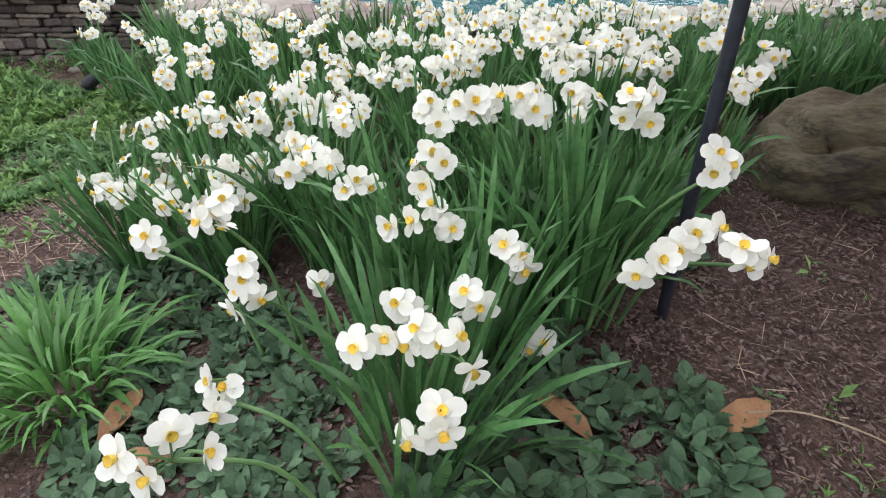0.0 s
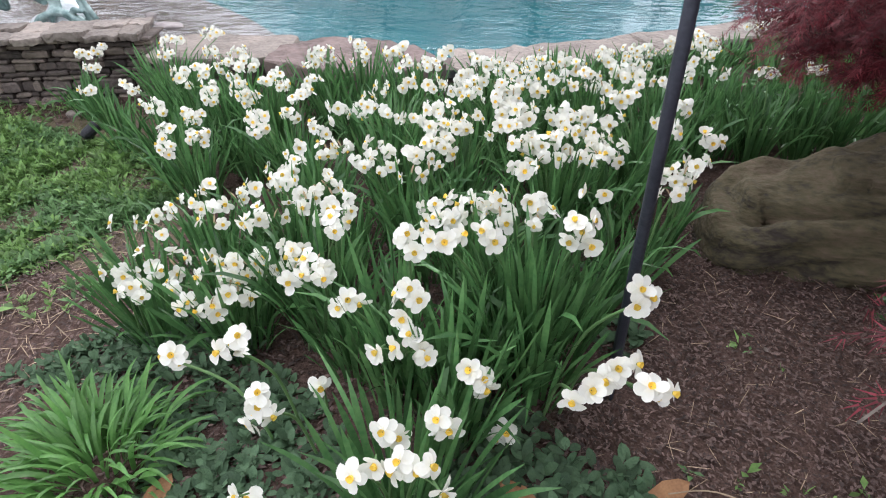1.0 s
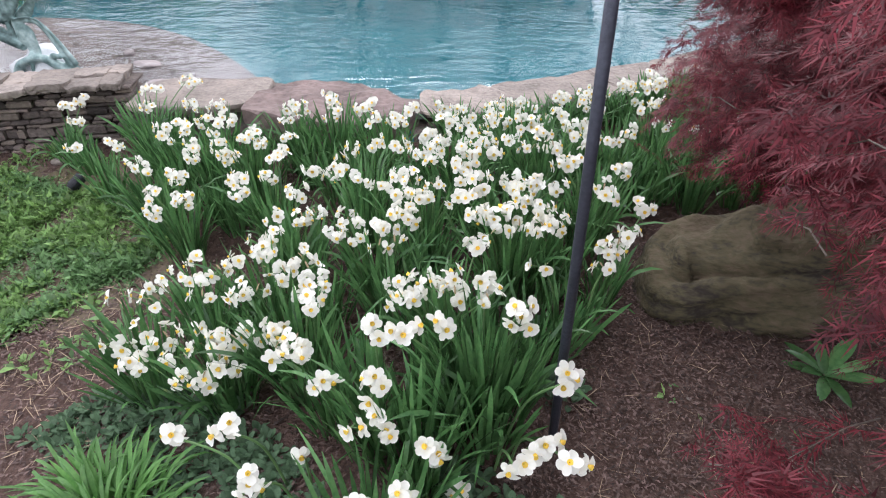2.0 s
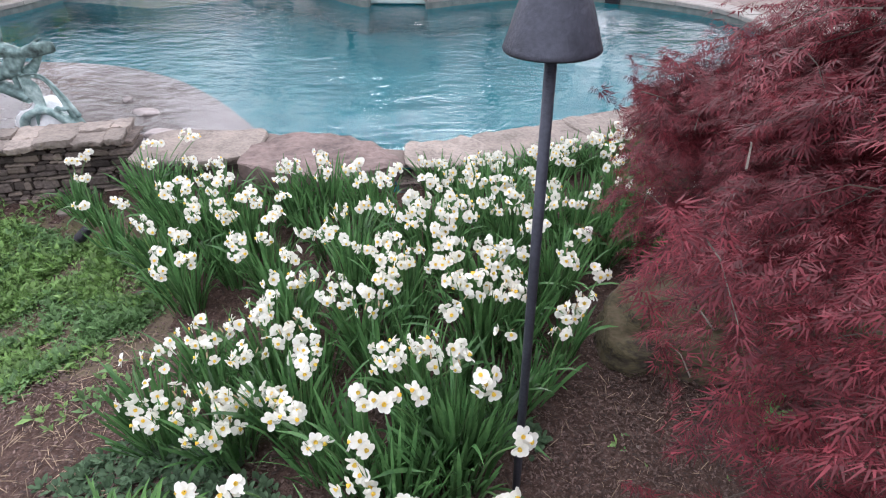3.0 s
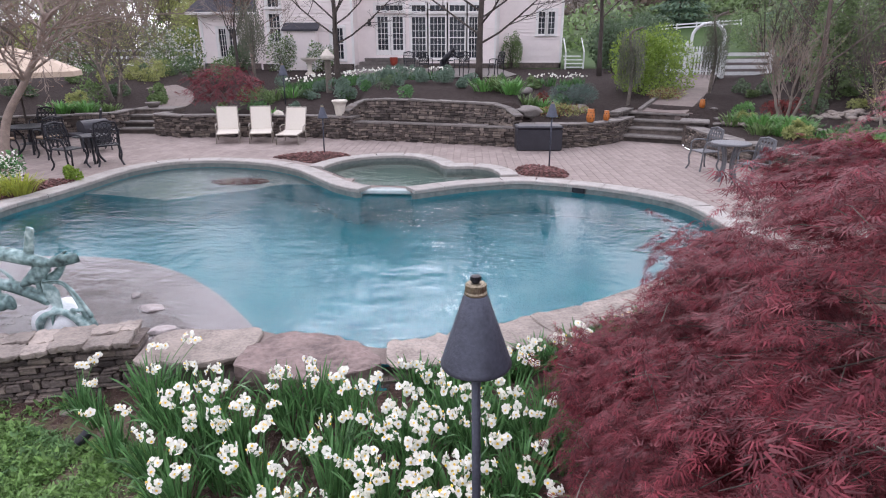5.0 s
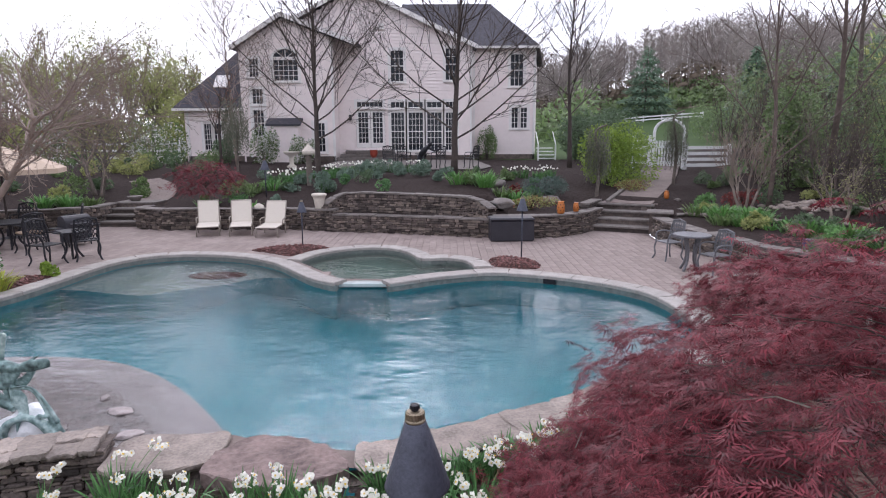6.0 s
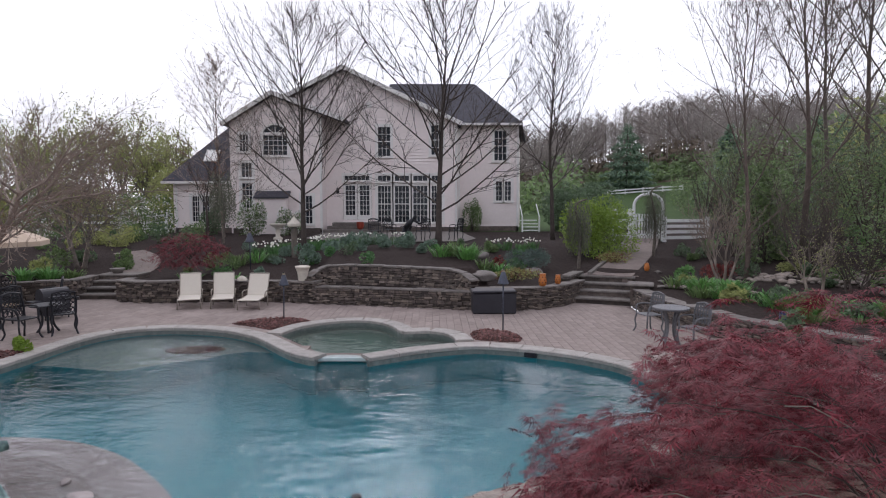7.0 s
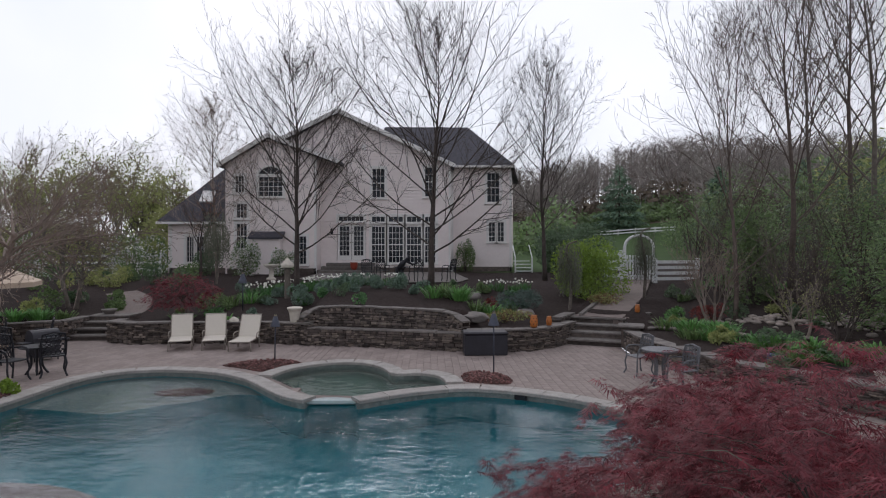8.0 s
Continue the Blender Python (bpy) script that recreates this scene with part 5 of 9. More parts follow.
daffodil_clump(-0.68, 1.33, [(-0.84, 1.32, 0.30), (-0.81, 1.42, 0.30), (-0.75, 1.37, 0.30), (-0.69, 1.39, 0.30), (-0.62, 1.38, 0.30), (-0.58, 1.38, 0.30), (-0.66, 1.34, 0.30), (-0.64, 1.27, 0.30), (-0.60, 1.25, 0.30), (-0.74, 1.20, 0.30), (-0.67, 1.19, 0.30), (-0.55, 1.40, 0.30)])
daffodil_clump(-0.38, 1.36, [(-0.39, 1.57, 0.38), (-0.35, 1.53, 0.38), (-0.38, 1.47, 0.38), (-0.34, 1.41, 0.38), (-0.44, 1.32, 0.38), (-0.41, 1.26, 0.38), (-0.42, 1.22, 0.38), (-0.35, 1.25, 0.38), (-0.34, 1.21, 0.38)])
daffodil_clump(-1.01, 1.41, [(-1.00, 1.55, 0.38), (-1.14, 1.55, 0.38), (-1.02, 1.46, 0.30), (-1.09, 1.39, 0.30), (-1.04, 1.37, 0.30), (-0.97, 1.32, 0.30), (-0.94, 1.35, 0.30), (-0.96, 1.25, 0.30), (-0.90, 1.42, 0.30)])
daffodil_clump(0.09, 1.46, [(0.20, 1.67, 0.38), (-0.07, 1.49, 0.38), (0.01, 1.49, 0.38), (-0.00, 1.42, 0.38), (0.06, 1.44, 0.38), (0.10, 1.47, 0.38), (0.13, 1.49, 0.38), (0.14, 1.41, 0.38), (-0.04, 1.40, 0.38), (0.24, 1.44, 0.38), (0.25, 1.38, 0.38)])
daffodil_clump(0.54, 1.58, [(0.64, 1.58, 0.38), (0.43, 1.58, 0.38)])
daffodil_clump(-0.91, 1.67, [(-1.04, 1.64, 0.38), (-0.98, 1.73, 0.38), (-0.89, 1.64, 0.38), (-0.93, 1.76, 0.38), (-0.80, 1.54, 0.38), (-0.79, 1.70, 0.38)])
daffodil_clump(-0.59, 1.67, [(-0.74, 1.73, 0.38), (-0.68, 1.73, 0.38), (-0.64, 1.77, 0.38), (-0.68, 1.83, 0.38), (-0.65, 1.56, 0.38), (-0.65, 1.51, 0.38), (-0.59, 1.54, 0.38), (-0.59, 1.68, 0.38), (-0.51, 1.64, 0.38), (-0.48, 1.69, 0.38), (-0.46, 1.72, 0.38), (-0.42, 1.65, 0.38)])
daffodil_clump(0.70, 1.82, [(0.67, 1.69, 0.38), (0.71, 1.73, 0.38), (0.76, 1.79, 0.38), (0.85, 1.97, 0.38)], small=True, tall=0.9)
daffodil_clump(-0.20, 1.86, [(-0.34, 1.98, 0.38), (-0.28, 1.84, 0.38), (-0.36, 1.85, 0.38), (-0.20, 1.86, 0.38), (-0.16, 1.86, 0.38), (-0.17, 1.75, 0.38), (-0.11, 1.76, 0.38), (-0.12, 1.96, 0.38), (-0.08, 1.92, 0.38)])
daffodil_clump(0.33, 1.87, [(0.16, 2.00, 0.38), (0.19, 1.91, 0.38), (0.23, 1.91, 0.38), (0.27, 1.87, 0.38), (0.33, 1.91, 0.38), (0.25, 1.77, 0.38), (0.36, 1.83, 0.38), (0.40, 1.79, 0.38), (0.45, 1.82, 0.38), (0.50, 1.84, 0.38), (0.45, 1.92, 0.38)])
daffodil_clump(-0.60, 2.05, [(-0.64, 2.24, 0.38), (-0.68, 2.05, 0.38), (-0.64, 1.89, 0.38), (-0.55, 2.03, 0.38), (-0.50, 2.06, 0.38)])
daffodil_clump(0.35, 2.13, [(0.20, 2.17, 0.38), (0.19, 2.07, 0.38), (0.33, 2.18, 0.38), (0.37, 2.11, 0.38), (0.43, 2.16, 0.38), (0.39, 2.03, 0.38), (0.53, 2.15, 0.38)])
daffodil_clump(-0.04, 2.13, [(-0.11, 2.24, 0.38), (-0.16, 2.26, 0.38), (-0.15, 2.14, 0.38), (-0.08, 2.12, 0.38), (-0.10, 2.01, 0.38), (-0.03, 2.06, 0.38), (0.13, 2.19, 0.38), (0.12, 2.02, 0.38), (0.01, 2.16, 0.38)])
daffodil_clump(0.69, 2.24, [(0.57, 2.35, 0.38), (0.63, 2.36, 0.38), (0.82, 2.30, 0.38), (0.72, 2.14, 0.38), (0.72, 2.05, 0.38)])
daffodil_clump(-0.36, 2.30, [(-0.48, 2.39, 0.38), (-0.35, 2.30, 0.38), (-0.24, 2.20, 0.38)])
daffodil_clump(-1.33, 2.36, [(-1.43, 2.40, 0.38), (-1.35, 2.24, 0.38), (-1.35, 2.52, 0.38), (-1.28, 2.35, 0.38), (-1.23, 2.32, 0.38)])
daffodil_clump(-0.87, 2.48, [(-1.03, 2.51, 0.38), (-0.99, 2.42, 0.38), (-0.94, 2.30, 0.38), (-0.84, 2.43, 0.38), (-0.84, 2.66, 0.38), (-0.86, 2.62, 0.38), (-0.61, 2.45, 0.38)])
daffodil_clump(0.10, 2.50, [(0.15, 2.67, 0.38), (-0.03, 2.57, 0.38), (0.08, 2.58, 0.38), (0.13, 2.50, 0.38), (0.23, 2.64, 0.38), (0.26, 2.49, 0.38), (0.16, 2.40, 0.38), (0.11, 2.32, 0.38), (-0.01, 2.39, 0.38), (-0.10, 2.50, 0.38)])
daffodil_clump(-0.38, 2.62, [(-0.46, 2.64, 0.38), (-0.49, 2.50, 0.38), (-0.34, 2.68, 0.38), (-0.21, 2.64, 0.38)])
daffodil_clump(0.50, 2.64, [(0.35, 2.63, 0.38), (0.51, 2.75, 0.38), (0.66, 2.69, 0.38), (0.55, 2.60, 0.38), (0.44, 2.55, 0.38)])
daffodil_clump(-1.57, 2.64, [(-1.60, 2.63, 0.38), (-1.70, 2.72, 0.38), (-1.41, 2.59, 0.38)])
daffodil_clump(0.84, 2.72, [(0.74, 2.68, 0.38), (0.95, 2.82, 0.38), (0.84, 2.65, 0.38)])
daffodil_clump(-1.09, 2.83, [(-1.25, 2.84, 0.38), (-1.17, 2.73, 0.38), (-1.13, 2.70, 0.38), (-1.12, 2.88, 0.38), (-1.08, 2.91, 0.38), (-1.01, 2.83, 0.38), (-0.87, 2.88, 0.38)])
daffodil_clump(0.01, 2.83, [(0.00, 2.96, 0.38), (0.09, 2.91, 0.38), (-0.07, 2.76, 0.38), (0.00, 2.69, 0.38)])
daffodil_clump(0.40, 2.93, [(0.31, 2.95, 0.38), (0.41, 2.92, 0.38), (0.48, 2.93, 0.38)])
daffodil_clump(-1.39, 2.94, [(-1.50, 3.01, 0.38), (-1.42, 2.86, 0.38), (-1.37, 2.74, 0.38), (-1.35, 3.02, 0.38), (-1.33, 3.07, 0.38)])
daffodil_clump(-2.06, 2.95, [(-1.94, 2.95, 0.38), (-2.19, 2.94, 0.38)])
daffodil_clump(0.68, 2.99, [(0.63, 3.10, 0.38), (0.66, 2.92, 0.38), (0.76, 2.96, 0.38)])
daffodil_clump(1.18, 3.02, [(1.18, 3.02, 0.38)])
daffodil_clump(-0.35, 3.06, [(-0.49, 3.10, 0.42), (-0.44, 3.15, 0.42), (-0.40, 3.02, 0.38), (-0.20, 3.06, 0.42), (-0.31, 3.06, 0.38), (-0.25, 2.96, 0.38)])
daffodil_clump(-1.65, 3.06, [(-1.69, 3.06, 0.38), (-1.63, 2.97, 0.38), (-1.62, 3.16, 0.38)])
daffodil_clump(-0.93, 3.19, [(-0.96, 3.25, 0.38), (-0.94, 3.07, 0.38), (-0.89, 3.24, 0.38)])
daffodil_clump(-0.69, 3.21, [(-0.74, 3.36, 0.42), (-0.68, 3.21, 0.42), (-0.65, 3.05, 0.42)])
daffodil_clump(-1.44, 3.23, [(-1.55, 3.31, 0.38), (-1.46, 3.14, 0.38), (-1.30, 3.12, 0.38), (-1.45, 3.35, 0.38)])
daffodil_clump(-2.40, 3.30, [(-2.40, 3.30, 0.38)])
daffodil_clump(1.20, 3.37, [(1.15, 3.31, 0.38), (1.24, 3.43, 0.38)])
daffodil_clump(-1.82, 3.43, [(-1.95, 3.41, 0.38), (-1.69, 3.45, 0.38)])
daffodil_clump(-2.60, 3.61, [(-2.62, 3.55, 0.38), (-2.58, 3.67, 0.38)])
daffodil_clump(-2.01, 3.85, [(-2.19, 3.81, 0.38), (-2.10, 3.81, 0.38), (-1.94, 3.93, 0.38), (-1.82, 3.86, 0.38)])
# leaf clumps with few or no flowers fill the bed between
FILL = [(0.16, 1.18), (0.22, 1.28), (0.05, 1.15), (-0.25, 1.2), (0.42, 1.45), (-0.5, 1.5), (-0.75, 1.5), (0.25, 1.62), (-0.1, 1.62), (-0.4, 1.75),
        (0.5, 1.85), (0.0, 1.9), (0.55, 2.0), (0.2, 2.3), (0.5, 2.4), (-0.2, 2.45), (0.75, 2.45), (-0.75, 2.3), (-1.1, 2.55), (-1.25, 2.65), (-0.6, 2.75),
        (0.3, 2.8), (0.6, 2.85), (0.95, 2.95), (-0.15, 2.85), (-1.5, 2.85), (-1.2, 3.05), (-0.8, 3.0), (-0.5, 3.2), (-1.9, 3.2), (1.0, 3.25), (0.2, 3.15), (0.75, 3.3), (1.35, 3.2), (1.5, 3.0), (1.7, 3.3), (1.0, 2.6), (1.2, 2.75), (1.15, 2.95), (1.35, 2.9), (1.55, 2.75), (1.8, 3.0), (1.45, 3.35), (1.3, 3.1), (1.75, 2.85), (0.95, 2.75), (1.95, 3.2)]
for fx, fy in FILL:
    daffodil_clump(fx, fy, [], small=True, tall=0.95)

# row against the low wall under the flagstones
rb = random.Random(71)
for i in range(13):
    fx = 0.02 + 0.17 * i
    fy = float(np.interp(fx, (-0.2, 0.25, 0.75, 1.25, 1.9, 2.6), (3.76, 3.82, 4.05, 4.33, 4.78, 5.28))) - 0.2 - 0.12 * (i % 2)
    heads = [(fx + rb.uniform(-0.11, 0.11), fy + rb.uniform(-0.12, 0.08), rb.uniform(0.20, 0.30)) for _ in range(rb.choice((2, 3, 4)) if i < 9 else 1)]
    daffodil_clump(fx, fy, heads, tall=0.62, limit=False)
for fx, fy in ((1.3, 2.65), (1.6, 2.9), (1.95, 2.95), (2.15, 3.2), (1.6, 3.3), (1.95, 3.5), (2.3, 3.6), (1.3, 3.45), (1.75, 3.75), (2.1, 3.95)):
    daffodil_clump(fx, fy, [(fx + rb.uniform(-0.1, 0.1), fy + rb.uniform(-0.1, 0.1), 0.42)] if fx < 1.8 else [], tall=1.15, limit=False)


# ---- low plants of the bed ----
def oval_leaf(b, p, d, length, width, up, curl=0.2, mi=0):
    """Broad leaf of three crosswise cuts from p along d."""
    d = Vector(d).normalized()
    side = d.cross(Vector((0, 0, 1)))
    side = side.normalized() if side.length > 1e-4 else Vector((1, 0, 0))
    nrm = side.cross(d)
    vs = []
    for t, w in ((0.0, 0.18), (0.3, 0.85), (0.62, 1.0), (0.88, 0.6), (1.0, 0.05)):
        q = Vector(p) + d * (length * t) - nrm * (curl * length * t * t)
        vs += [q - side * (w * width / 2) + nrm * 0.10 * width, q, q + side * (w * width / 2) + nrm * 0.10 * width]
    fs = []
    for i in range(4):
        fs += [(3 * i, 3 * i + 1, 3 * i + 4, 3 * i + 3), (3 * i + 1, 3 * i + 2, 3 * i + 5, 3 * i + 4)]
    b.add(vs, fs, mi)


def small_leaf(b, p, d, length, width, curl=0.2, mi=0):
    """Small folded leaf of four faces."""
    d = Vector(d).normalized()
    side = d.cross(Vector((0, 0, 1)))
    side = side.normalized() if side.length > 1e-4 else Vector((1, 0, 0))
    nrm = side.cross(d)
    p = Vector(p)
    mid = p + d * (0.55 * length) - nrm * (curl * length * 0.3)
    b.add([p, mid - side * (width / 2) + nrm * 0.1 * width, mid, mid + side * (width / 2) + nrm * 0.1 * width, p + d * length - nrm * (curl * length)],
          [(0, 2, 1), (0, 3, 2), (1, 2, 4), (2, 3, 4)], mi)


def rosette(b, p, r, rr, n, length, width):
    for i in range(n):
        a = rr.uniform(0, 6.283)
        el = rr.uniform(0.25, 1.3)
        d = Vector((math.cos(a) * math.cos(el), math.sin(a) * math.cos(el), math.sin(el)))
        oval_leaf(b, Vector(p) + Vector((math.cos(a), math.sin(a), 0)) * r * rr.random(), d, length * rr.uniform(0.6, 1.15), width * rr.uniform(0.75, 1.15), 0, rr.uniform(0.1, 0.45))


def ground_cover(name, poly, density, label, seed, length=0.05, width=0.026, avoid=None, mat=None):
    """Mat of small leaf rosettes over a patch of the bed."""
    rr = random.Random(seed)
    b = Build()
    x0, x1 = min(p[0] for p in poly), max(p[0] for p in poly)
    y0, y1 = min(p[1] for p in poly), max(p[1] for p in poly)
    for _ in range(int(density * (x1 - x0) * (y1 - y0))):
        x, y = rr.uniform(x0, x1), rr.uniform(y0, y1)
        wob = 0.09
        if not inside(x + wob * noise.noise((x * 5, y * 5, 1)), y + wob * noise.noise((x * 5, y * 5, 9)), poly):
            continue
        if noise.noise((x * 4.5, y * 4.5, seed)) < -0.42:
            continue
        rosette(b, (x, y, garden(x, y) + rr.uniform(-0.005, 0.02)), 0.02, rr, rr.randint(4, 7), length, width)
    return solid(name, b, [mat or M_LAMBS], label, "ground cover", "stuff", smooth=True)


ground_cover("lambs_ear_mat", [(-1.55, 1.22), (-1.3, 1.46), (-0.95, 1.5), (-0.72, 1.42), (-0.5, 1.2), (-0.3, 0.95), (-0.12, 0.62), (-0.3, 0.32), (-0.62, 0.50), (-0.72, 0.72), (-0.80, 0.95), (-1.05, 1.10)], 1050,
             "mat of small grey-green leaves under the daffodils", 11, 0.042, 0.022)
ground_cover("lambs_ear_mat", [(0.02, 1.0), (0.25, 1.02), (0.42, 0.96), (0.56, 0.82), (0.58, 0.66), (0.5, 0.50), (0.0, 0.42), (-0.02, 0.7)], 820,
             "mat of broad grey-green leaves beside the mulch", 12, 0.050, 0.026)
ground_cover("lambs_ear_mat", [(0.25, 1.35), (0.55, 1.28), (0.68, 1.5), (0.66, 1.75), (0.45, 1.7)], 480,
             "mat of grey-green leaves at the torch pole", 13, 0.055, 0.03)


def grass_clump(name, x, y, count, tall, width, label, mat, seed, spread_r=0.12, zf=None):
    rr = random.Random(seed)
    b = Build()
    for _ in range(count):
        a, r = rr.uniform(0, 6.283), spread_r * math.sqrt(rr.random())
        blade(b, (r * math.cos(a), r * math.sin(a), -0.01), a + rr.uniform(-0.5, 0.5), tall * rr.uniform(0.6, 1.15), 0.08 + 0.5 * r / spread_r, rr.uniform(0.3, 1.7), width * rr.uniform(0.7, 1.2), rr.uniform(-0.5, 0.5), segs=7)
    z = zf if zf is not None else garden(x, y)
    return solid(name, b, [mat], label, "plant", smooth=True, m=pose(x, y, z))


def daylily_leaf(seed):
    rr = random.Random(seed)
    b = Build()
    blade(b, (0, 0, -0.01), 0.0, rr.uniform(0.17, 0.27), rr.uniform(0.08, 0.4), rr.uniform(0.6, 2.4), rr.uniform(0.010, 0.016), rr.uniform(-0.5, 0.5), segs=7, fold=0.25)
    return b.mesh("leaf", [M_LILY], smooth=True)


DAYLILY_LEAVES = [daylily_leaf(s) for s in range(24)]


def daylily(x, y, count, spread_r, size, label, seed):
    """Clump of arching leaves, each one a part."""
    rr = random.Random(seed)
    t = thing("daylily_clump", label, "plant", pose(x, y, garden(x, y)))
    for _ in range(count):
        a, r = rr.uniform(0, 6.283), spread_r * math.sqrt(rr.random())
        out = a + rr.uniform(-0.6, 0.6)
        s = size * rr.uniform(0.65, 1.15)
        part("leaf", DAYLILY_LEAVES[rr.randrange(24)], None, t, m=Matrix.Translation((r * math.cos(a), r * math.sin(a), 0)) @ Matrix.Rotation(out, 4, "Z") @ Matrix.Rotation(0.5 * r / spread_r - 0.1, 4, "Y") @ Matrix.Scale(s, 4))


daylily(-0.90, 0.86, 240, 0.15, 1.0, "clump of fresh bright-green arching daylily leaves", 31)
daylily(-1.06, 0.99, 80, 0.09, 0.85, "small clump of fresh bright-green daylily leaves", 32)


def lawn(name, poly, density, label, seed, size=1.0, all_over=False):
    """Weedy turf: small leaves and short blades."""
    rr = random.Random(seed)
    b = Build()
    x0, x1 = min(p[0] for p in poly), max(p[0] for p in poly)
    y0, y1 = min(p[1] for p in poly), max(p[1] for p in poly)
    for _ in range(int(density * (x1 - x0) * (y1 - y0))):
        x, y = rr.uniform(x0, x1), rr.uniform(y0, y1)
        if not inside(x + 0.12 * noise.noise((x * 4, y * 4, 2)), y + 0.12 * noise.noise((x * 4, y * 4, 7)), poly):
            continue
        q = noise.noise((x * 3.2, y * 3.2, 4)) + 0.5 * noise.noise((x * 9, y * 9, 5))
        if q < -0.20 - 0.06 * ease(2.2, 2.8, y) and not all_over:
            continue
        if q < 0.02 and rr.random() < 0.5 and not all_over:
            continue
        z = garden(x, y)
        kind = 1 if noise.noise((x * 2.4, y * 2.4, 8)) + rr.uniform(-0.25, 0.25) > 0.12 else 0
        k = size * (0.6 if rr.random() < 0.4 else rr.uniform(0.8, 1.25))
        if rr.random() < 0.72:
            for _ in range(rr.randint(3, 5)):
                a, el = rr.uniform(0, 6.283), rr.uniform(0.1, 1.35)
                small_leaf(b, (x, y, z + rr.uniform(0, 0.02)), (math.cos(a) * math.cos(el), math.sin(a) * math.cos(el), math.sin(el)), k * rr.uniform(0.03, 0.07), k * rr.uniform(0.015, 0.032), rr.uniform(0.1, 0.6), kind)
        else:
            for _ in range(3):
                blade(b, (x, y, z), rr.uniform(0, 6.283), size * rr.uniform(0.035, 0.09), 0.3, rr.uniform(0.3, 1.3), 0.004, 0.3, kind, segs=2)
    return solid(name, b, [M_WEED, M_CLOVER], label, "grass", "stuff", smooth=True)


lawn("lawn", [(-4.6, 3.35), (-3.0, 3.28), (-2.5, 3.12), (-2.1, 3.05), (-1.72, 2.9), (-1.5, 2.55), (-1.58, 2.28), (-1.9, 2.02), (-2.15, 1.85), (-3.2, 1.75), (-4.6, 1.9)], 6600,
     "patchy weedy lawn of clover and short grass", 21)
lawn("weed_patch", [(-4.6, 3.4), (-2.4, 3.2), (-1.6, 2.9), (-1.4, 2.5), (-1.6, 2.1), (-2.2, 1.75), (-4.6, 1.8)], 1500, "thin scatter of small weeds over bare soil", 26, 0.55, True)
lawn("weed_patch", [(-3.6, 3.6), (-2.7, 3.65), (-2.3, 3.5), (-2.4, 3.3), (-3.6, 3.35)], 500, "scattered small weeds at the foot of the wall", 22)
lawn("weed_patch", [(-2.5, 2.1), (-1.75, 2.2), (-1.35, 1.75), (-1.5, 1.5), (-2.1, 1.7), (-2.6, 1.9)], 420, "scattered small weeds on the bare soil", 24, 0.9)
lawn("weed_patch", [(0.8, 1.7), (1.1, 1.3), (1.7, 1.0), (1.6, 0.8), (0.9, 1.1)], 90, "scattered small weeds in the mulch", 25, 0.5)
lawn("weed_patch", [(0.55, 0.75), (1.0, 1.0), (1.5, 0.9), (1.2, 0.5), (0.6, 0.45)], 300, "scattered small weeds in the mulch", 23, 0.55)


def litter(name, n, area, size, mat, label, seed, thin=0.34, keep=None):
    """Loose chips or straws lying on the soil."""
    rr = random.Random(seed)
    b = Build()
    x0, x1, y0, y1 = area
    for _ in range(n):
        x, y = rr.uniform(x0, x1), rr.uniform(y0, y1)
        if keep and not keep(x, y):
            continue
        ln = size * rr.uniform(0.4, 1.4)
        w = ln * thin * rr.uniform(0.6, 1.4)
        m = Matrix.Rotation(rr.uniform(0, 6.28), 3, "Z") @ Matrix.Rotation(rr.uniform(-0.35, 0.35), 3, "Y") @ Matrix.Rotation(rr.uniform(-0.4, 0.4), 3, "X")
        c = Vector((x, y, garden(x, y) + 0.006 + rr.uniform(0, 0.012)))
        h = w * 0.25
        e = [rr.uniform(0.55, 1.25) for _ in range(6)]
        pts = [m @ Vector(p) + c for p in ((-ln / 2 * e[0], -w / 4 * e[1], 0), (0.1 * ln * e[5], -w / 2 * e[2], h * e[3]), (ln / 2 * e[3], -w / 6 * e[4], 0), (ln / 3 * e[1], w / 3 * e[5], 0), (-ln / 6 * e[2], w / 2 * e[0], h * e[1]))]
        b.add(pts, [(0, 1, 4), (1, 3, 4), (1, 2, 3)])
    return solid(name, b, [mat], label, "mulch", "stuff")


litter("mulch_chips", 42000, (0.3, 2.2, 0.35, 2.3), 0.016, M_CHIP, "loose dark bark chips over the bed", 41)
litter("mulch_chips", 20000, (-2.6, 0.4, 0.2, 2.2), 0.022, M_CHIP, "loose dark bark chips over the bed", 42)
litter("mulch_chips", 12000, (-3.6, 2.0, 2.2, 3.8), 0.024, M_CHIP, "loose dark bark chips below the wall", 43)
litter("dry_straws", 900, (-2.6, -1.1, 1.1, 2.2), 0.10, M_STRAW, "dry straws and stems on bare soil", 44, 0.03)
litter("soil_crumbs", 6000, (-4.2, -1.4, 1.6, 3.4), 0.016, M_CHIP, "crumbs of soil and bark among the weeds", 47, 0.6)
litter("dry_straws", 700, (-4.2, -1.5, 1.7, 3.5), 0.08, M_STRAW, "dry straws among the lawn weeds", 46, 0.03)
litter("dry_straws", 700, (0.4, 2.0, 0.4, 2.2), 0.07, M_STRAW, "dry straws and stems on the mulch", 45, 0.03)
